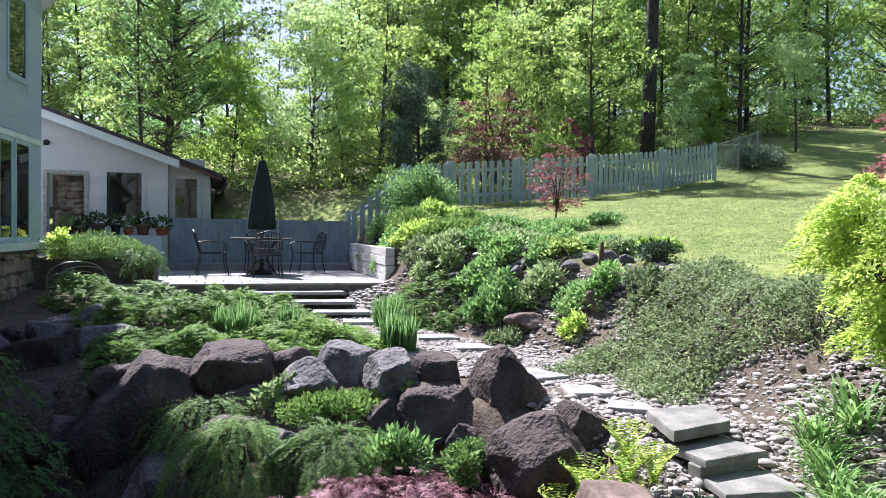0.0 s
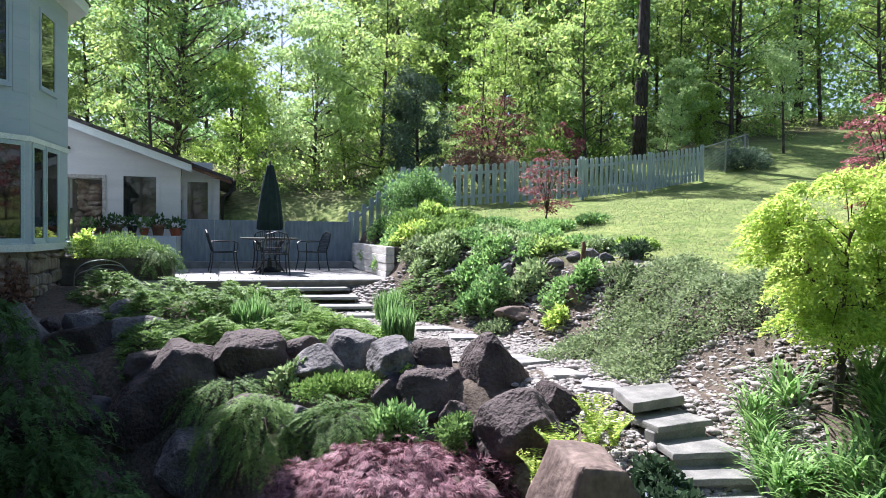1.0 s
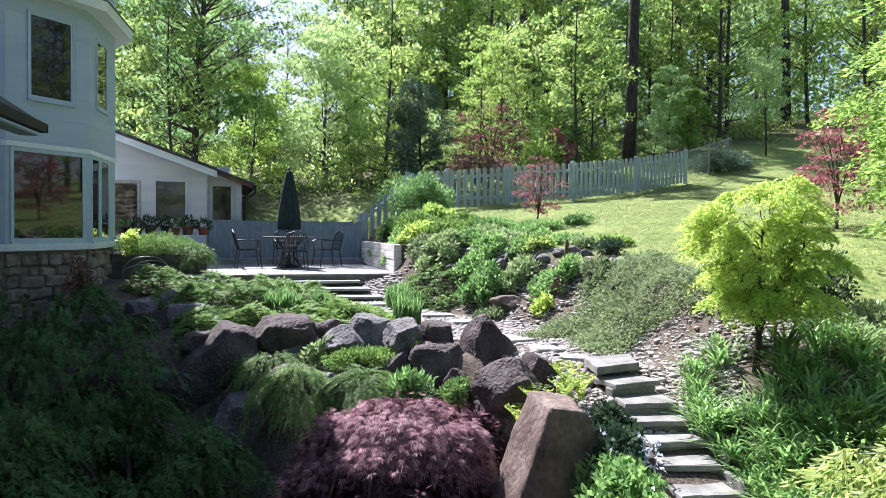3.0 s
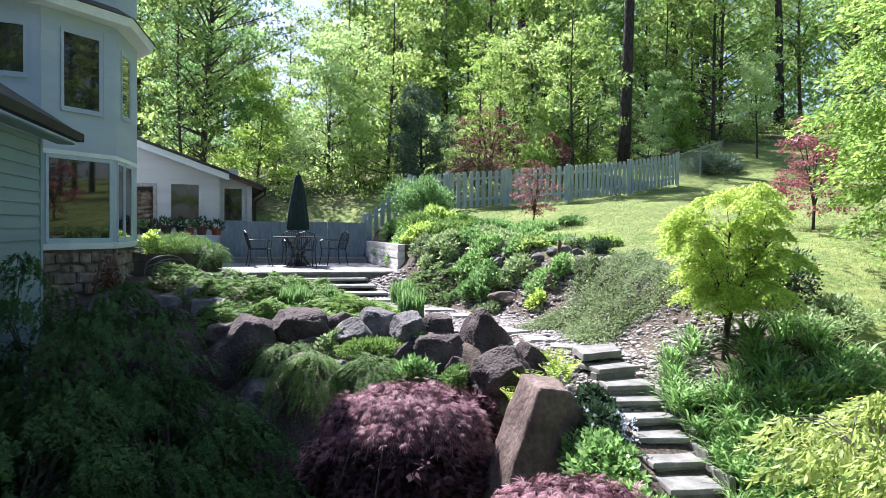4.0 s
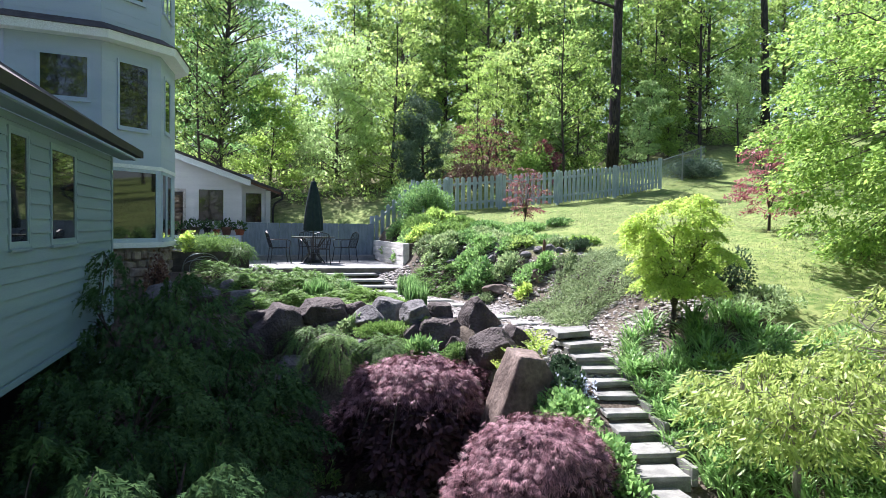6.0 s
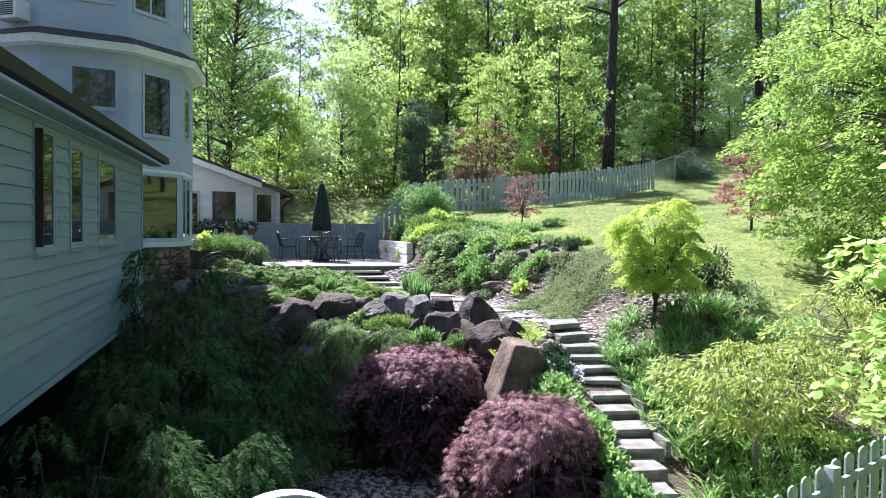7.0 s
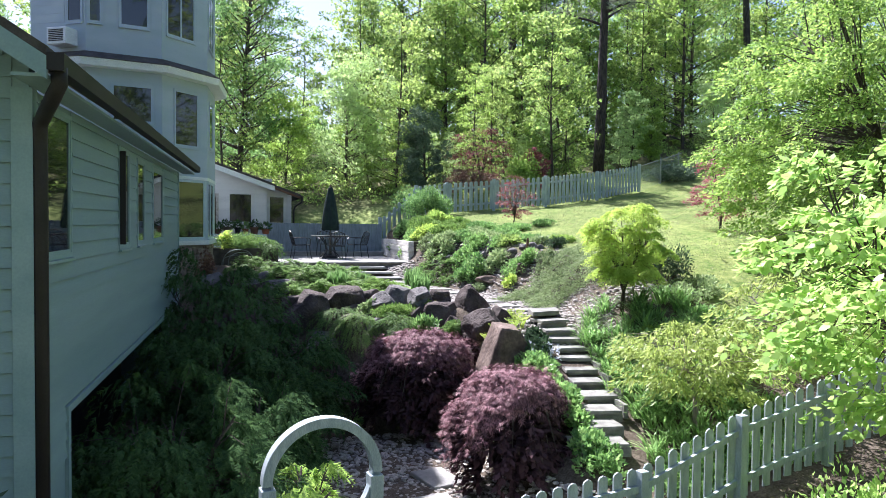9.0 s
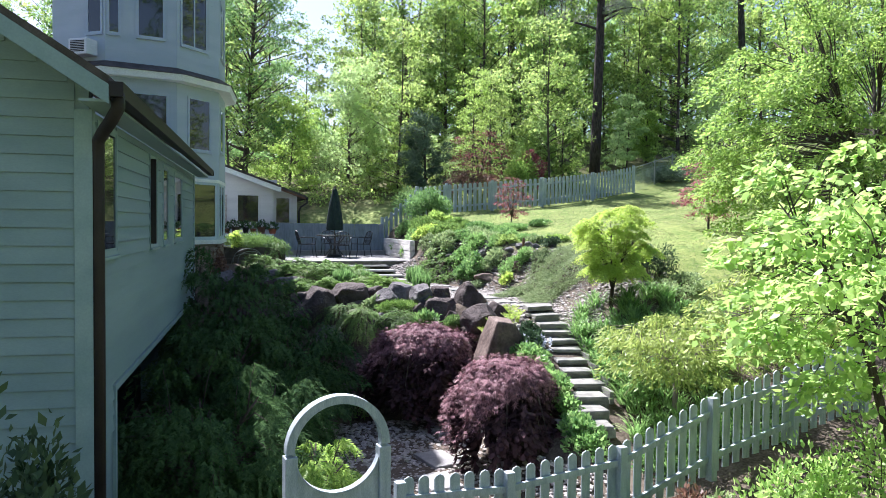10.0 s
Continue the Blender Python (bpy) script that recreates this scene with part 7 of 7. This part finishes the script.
# shrub bank between path and lawn
R = [((4.05, 10.1), (0.50, 0.45, 0.62), LEAF_COVER, 0.085), ((4.62, 9.75), (0.42, 0.35, 0.42), LEAF_SILVER, 0.085), ((3.75, 11.9), (0.6, 0.5, 0.5), LEAF_SILVER, 0.08), ((4.4, 11.0), (0.5, 0.4, 0.45), LEAF_HEDGE, 0.075), ((5.05, 8.75), (0.36, 0.32, 0.5), LEAF_COVER, 0.085), ((4.55, 8.55), (0.24, 0.22, 0.28), LEAF_LIME, 0.08), ((5.85, 9.75), (0.35, 0.3, 0.28), LEAF_SILVER, 0.08), ((3.6, 13.4), (0.55, 0.5, 0.5), LEAF_LIME, 0.08), ((4.2, 12.9), (0.6, 0.5, 0.42), LEAF_JUNIPER_LIME, 0.08), ((4.9, 12.3), (0.55, 0.45, 0.3), LEAF_SILVER, 0.07), ((5.6, 11.6), (0.6, 0.5, 0.3), LEAF_COVER, 0.07), ((3.9, 14.6), (0.65, 0.7, 0.6), LEAF_JUNIPER_LIME, 0.08), ((6.0, 8.9), (0.38, 0.36, 0.36), LEAF_DARK, 0.06), ((4.6, 15.4), (0.7, 0.7, 0.6), LEAF_BRIGHT, 0.08), ((6.3, 12.6), (0.6, 0.5, 0.28), LEAF_COVER, 0.07), ((4.0, 10.9), (0.35, 0.3, 0.4), LEAF_COVER, 0.08), ((3.4, 12.5), (0.4, 0.4, 0.45), LEAF_HEDGE, 0.07), ((5.2, 10.3), (0.4, 0.35, 0.3), LEAF_WOODS, 0.08), ((5.9, 10.4), (0.4, 0.4, 0.22), LEAF_COVER, 0.07), ((6.6, 9.8), (0.4, 0.4, 0.2), LEAF_BRIGHT, 0.07), ((3.9, 9.3), (0.35, 0.3, 0.25), LEAF_HEDGE, 0.06), ((4.75, 9.1), (0.3, 0.3, 0.3), LEAF_HEDGE, 0.06), ((5.3, 8.2), (0.4, 0.35, 0.35), LEAF_HEDGE, 0.06), ((4.95, 10.5), (0.35, 0.3, 0.3), LEAF_COVER, 0.07), ((4.4, 11.9), (0.45, 0.4, 0.32), LEAF_COVER, 0.07), ((5.0, 11.3), (0.45, 0.4, 0.28), LEAF_SILVER, 0.07), ((3.35, 14.2), (0.4, 0.6, 0.4), LEAF_COVER, 0.07), ((3.5, 15.6), (0.5, 0.6, 0.5), LEAF_HEDGE, 0.07), ((5.6, 13.6), (0.6, 0.5, 0.3), LEAF_COVER, 0.07), ((5.0, 14.3), (0.6, 0.6, 0.4), LEAF_JUNIPER_LIME, 0.07), ((7.6, 13.2), (0.5, 0.4, 0.22), LEAF_COVER, 0.07)]
for i, ((x, y), r, mat, lf) in enumerate(R):
    r = (r[0] * 0.85, r[1] * 0.85, r[2] * 0.8)
    mat = LEAF_COVER if mat is LEAF_HEDGE and i % 2 else mat
    mound("rhododendron" if i in (0, 1, 4) else "bank_shrub", on(x, y), r, int(3000 * r[0] * r[1] / 0.25), lf, mat, 110 + i, ("glossy-leaved rhododendron on the bank above the path", "leafy green shrub on the planted bank")[i not in (0, 1, 4)], "shrub", "bank shrubs", 24, 0.42, 0.3, puff=0.85)
C = [((5.25, 6.75), (1.0, 0.7, 0.27), 15000), ((4.6, 7.5), (0.7, 0.45, 0.2), 8000), ((6.0, 5.95), (0.75, 0.6, 0.34), 10000), ((5.6, 7.6), (0.75, 0.55, 0.30), 9000), ((4.7, 6.4), (0.5, 0.35, 0.16), 4500)]
for i, ((x, y), r, n) in enumerate(C):
    draped("cotoneaster", on(x, y), (r[0], r[1], r[2] * 0.9), n, 0.042, LEAF_HEDGE, 130 + i, "spreading grey-green small-leaved cotoneaster above the path", 0.0, 0.17, "bank shrubs", True)
mound("barberry", on(6.6, 5.0), (0.6, 0.5, 0.8), 3000, 0.06, LEAF_DARK, 135, "dark twiggy shrub behind the maple", "shrub")
mound("barberry", on(7.0, 4.3), (0.7, 0.5, 0.32), 2200, 0.06, LEAF_SILVER, 136, "silvery low shrub at the edge of the lawn", "shrub")
mound("ground_cover", on(2.75, 3.1), (0.38, 0.6, 0.3), 2600, 0.075, LEAF_COVER, 137, "leafy green ground cover beside the stair", "plant", "ground cover", 24, 0.6, 0.5, False)
mound("ground_cover", on(2.6, 1.9), (0.42, 0.7, 0.35), 3200, 0.075, LEAF_COVER, 138, "leafy green ground cover beside the stair", "plant", "ground cover", 26, 0.6, 0.5, False)
mound("ground_cover", on(2.5, 0.6), (0.35, 0.6, 0.3), 2200, 0.075, LEAF_COVER, 139, "leafy green ground cover beside the stair", "plant", "ground cover", 22, 0.6, 0.5, False)
spreading_tree("yellow_shrub", on(6.3, 0.9), 2.2, 0.045, 1.4, 0.6, 5, 110, 64, 0.09, LEAF_YELLOW, 65, "open yellow-green shrub beside the fence", low=0.25, pad=0.17, flat=0.3, sag=0.6, aspect=0.28, droop=0.5, bush=True, oval=True, core=0.05, full=True, bark=PALE_BARK)
for i, (x, y, a, b, c) in enumerate(((5.4, 2.6, 0.7, 0.6, 0.35), (6.3, 3.0, 0.8, 0.6, 0.35), (7.2, 2.6, 0.8, 0.7, 0.4), (5.2, 1.5, 0.6, 0.6, 0.35), (5.6, 0.2, 0.7, 0.6, 0.4), (4.3, -0.2, 0.6, 0.5, 0.35), (7.6, 1.2, 0.9, 0.8, 0.45), (3.5, -0.3, 0.5, 0.4, 0.25))):
    mound("ground_cover", on(x, y), (a, b, c), 2600, 0.075, LEAF_COVER if i % 3 else LEAF_BRIGHT, 150 + i, "loose leafy green planting on the slope", "plant", "ground cover", 22, 0.45, 0.5, False)
for i, (x, y, a, c, mat) in enumerate(((1.35, -2.1, 0.35, 0.5, LEAF_BRIGHT), (2.1, -2.3, 0.45, 0.7, LEAF_COVER), (2.75, -2.1, 0.4, 0.8, LEAF_RUST), (1.7, -2.0, 0.35, 0.45, LEAF_SILVER), (3.1, -1.9, 0.4, 0.6, LEAF_SILVER), (2.4, -1.8, 0.3, 0.4, LEAF_COVER), (3.6, -2.6, 0.7, 1.3, LEAF_DOGWOOD), (4.6, -2.9, 0.9, 1.7, LEAF_DOGWOOD))):
    mound("fence_shrub", on(x, y), (a, a * 0.8, c), 1800, 0.08, mat, 170 + i, "leafy shrub growing against the outside of the fence", "shrub", "", 20, 0.5, 0.4)
mound("ivy", on(3.08, 3.7, 0.05), (0.22, 0.45, 0.32), 1800, 0.07, LEAF_DARK, 140, "dark ivy beside the tall boulder", "plant", "ground cover", 18, 0.7, 0.2, False)
mound("blue_flowers", on(3.15, 3.55, 0.12), (0.26, 0.42, 0.3), 380, 0.04, PETAL_BLUE, 141, "small blue flowers among leaves beside the stair", "flower", "", 16, 0.9, 0.5, False)
mound("lime_shrub", on(-0.15, 5.3), (0.25, 0.25, 0.4), 400, 0.08, LEAF_COVER, 142, "small pale leafy plant at the foot of the rocks", "plant", "", 8)
mound("lime_shrub", on(2.05, 2.9), (0.3, 0.3, 0.6), 500, 0.08, LEAF_COVER, 143, "leafy stems between the purple maples", "plant", "", 10)


def blade_mesh(name, seed, n, high, reach, width, upright):
    """A tuft of long arching blades, four segments each."""
    rng = np.random.default_rng(seed)
    quads = []
    for i in range(n):
        a = rng.uniform(0, 2 * math.pi)
        b = np.array([rng.normal() * 0.05, rng.normal() * 0.05, 0])
        h, q = high * rng.uniform(0.6, 1.1), reach * rng.uniform(0.3, 1.1)
        d = np.array([math.cos(a), math.sin(a), 0])
        s = np.array([-math.sin(a), math.cos(a), 0]) * width * rng.uniform(0.7, 1.2)
        pts = [b + d * q * u ** (1.6 if upright else 1.2) + np.array([0, 0, h * (u if upright else (1.7 * u - 0.95 * u * u))]) for u in (0, 0.3, 0.6, 0.85, 1.0)]
        w = (0.7, 1.0, 0.85, 0.5, 0.05)
        for k in range(4):
            quads += [pts[k] - s * w[k], pts[k] + s * w[k], pts[k + 1] + s * w[k + 1], pts[k + 1] - s * w[k + 1]]
    return np.array(quads)


def tufts(name, label, spots, protos, material, group):
    rng = random.Random(len(spots))
    meshes = []
    for q in protos:
        ob = mesh_from(name, q, 4, material)
        meshes.append(ob.data)
        bpy.data.objects.remove(ob)
    for x, y in spots:
        ob = thing(name, pose(x, y, gz(x, y), 0, 0, rng.uniform(0, 360)) @ Matrix.Scale(rng.uniform(0.8, 1.2), 4), label, "plant", group)
        tagged(new("foliage", rng.choice(meshes)), kind="stuff").parent = ob


def build_tufts():
    rng = random.Random(9)
    lily = [blade_mesh("daylily", 400 + i, 46, 0.42, 0.42, 0.013, False) for i in range(4)]
    spots = []
    for i in range(165):
        y = rng.uniform(-0.5, 4.3)
        c = float(np.interp(y, PATH_Y, PATH_X))
        spots.append((c + rng.uniform(0.5, 2.8 if y > 1.5 else 2.7), y))
    tufts("daylily", "clump of long arching daylily leaves beside the stair", spots, lily, LEAF_BLADE, "daylilies")
    tufts("daylily", "clump of long arching daylily leaves by the gravel", [(4.75, 4.75), (4.6, 4.5), (4.95, 4.6)], lily, LEAF_BLADE, "daylilies")
    iris = [blade_mesh("iris", 420 + i, 60, 0.5, 0.16, 0.011, True) for i in range(3)]
    tufts("iris", "upright clump of sword-leaved iris", [(0.38, 9.75), (0.52, 9.65), (0.25, 9.7), (0.15, 9.8), (0.45, 9.85), (0.32, 9.6), (2.38, 9.15), (2.5, 9.3), (2.28, 9.3), (2.42, 9.0), (2.2, 9.1), (2.3, 9.2), (2.48, 9.1), (1.0, 10.0), (1.1, 10.08), (2.55, 10.6), (2.75, 10.9), (2.6, 10.8), (2.45, 10.75)], iris, LEAF_IRIS, "irises")
    fern = []
    for i in range(3):
        g = np.random.default_rng(440 + i)
        P, O = [], []
        for k in range(16):
            a = g.uniform(0, 2 * math.pi)
            d = np.array([math.cos(a), math.sin(a), 0])
            s = np.array([-math.sin(a), math.cos(a), 0])
            for j in range(14):
                u = j / 13
                p = d * 0.26 * u ** 1.3 + np.array([0, 0, 0.5 * u - 0.12 * u * u])
                for sg in (-1, 1):
                    P.append(p)
                    O.append(s * sg * 3)
        ob = leaves("fern", np.array(P), 0.07, LEAF_LIME, None, g, 0.35, 0.1, np.array(O), 0.2)
        fern.append(ob.data)
        bpy.data.objects.remove(ob)
    for x, y in ((2.85, 5.1), (3.08, 4.85), (2.6, 5.0), (3.2, 5.05), (2.95, 4.75), (3.15, 4.6)):
        ob = thing("fern", pose(*on(x, y, 0.15), 0, 0, rng.uniform(0, 360)) @ Matrix.Scale(rng.uniform(0.6, 0.8), 4), "lime-green fern among the boulders", "plant", "ferns")
        tagged(new("foliage", rng.choice(fern)), kind="stuff").parent = ob


build_tufts()


def build_grass():
    rng = np.random.default_rng(3)
    n = 170000
    x, y = rng.uniform(5.0, 24, n), rng.uniform(3.0, 21, n)
    px = np.interp(y, PATH_Y, PATH_X)
    keep = (x - px > 2.3 + 2.0 * (y < 4.5) + 0.4 * rng.normal(size=n)) & (rng.uniform(size=n) < np.clip(1.3 - (y - 5) / 22, 0.2, 1))
    x, y = x[keep], y[keep]
    p = np.stack([x, y, ground(x, y) + 0.0], 1)
    up = np.tile(np.array([[0, 0, 1.6]]), (len(p), 1))
    ob = leaves("lawn_grass", p, 0.042, LEAF_GRASS, None, rng, 0.3, 0.1, up * 0.35, 0.5, slim=True)
    tagged(ob, "short mown lawn grass with clover", "grass", kind="stuff")


build_grass()
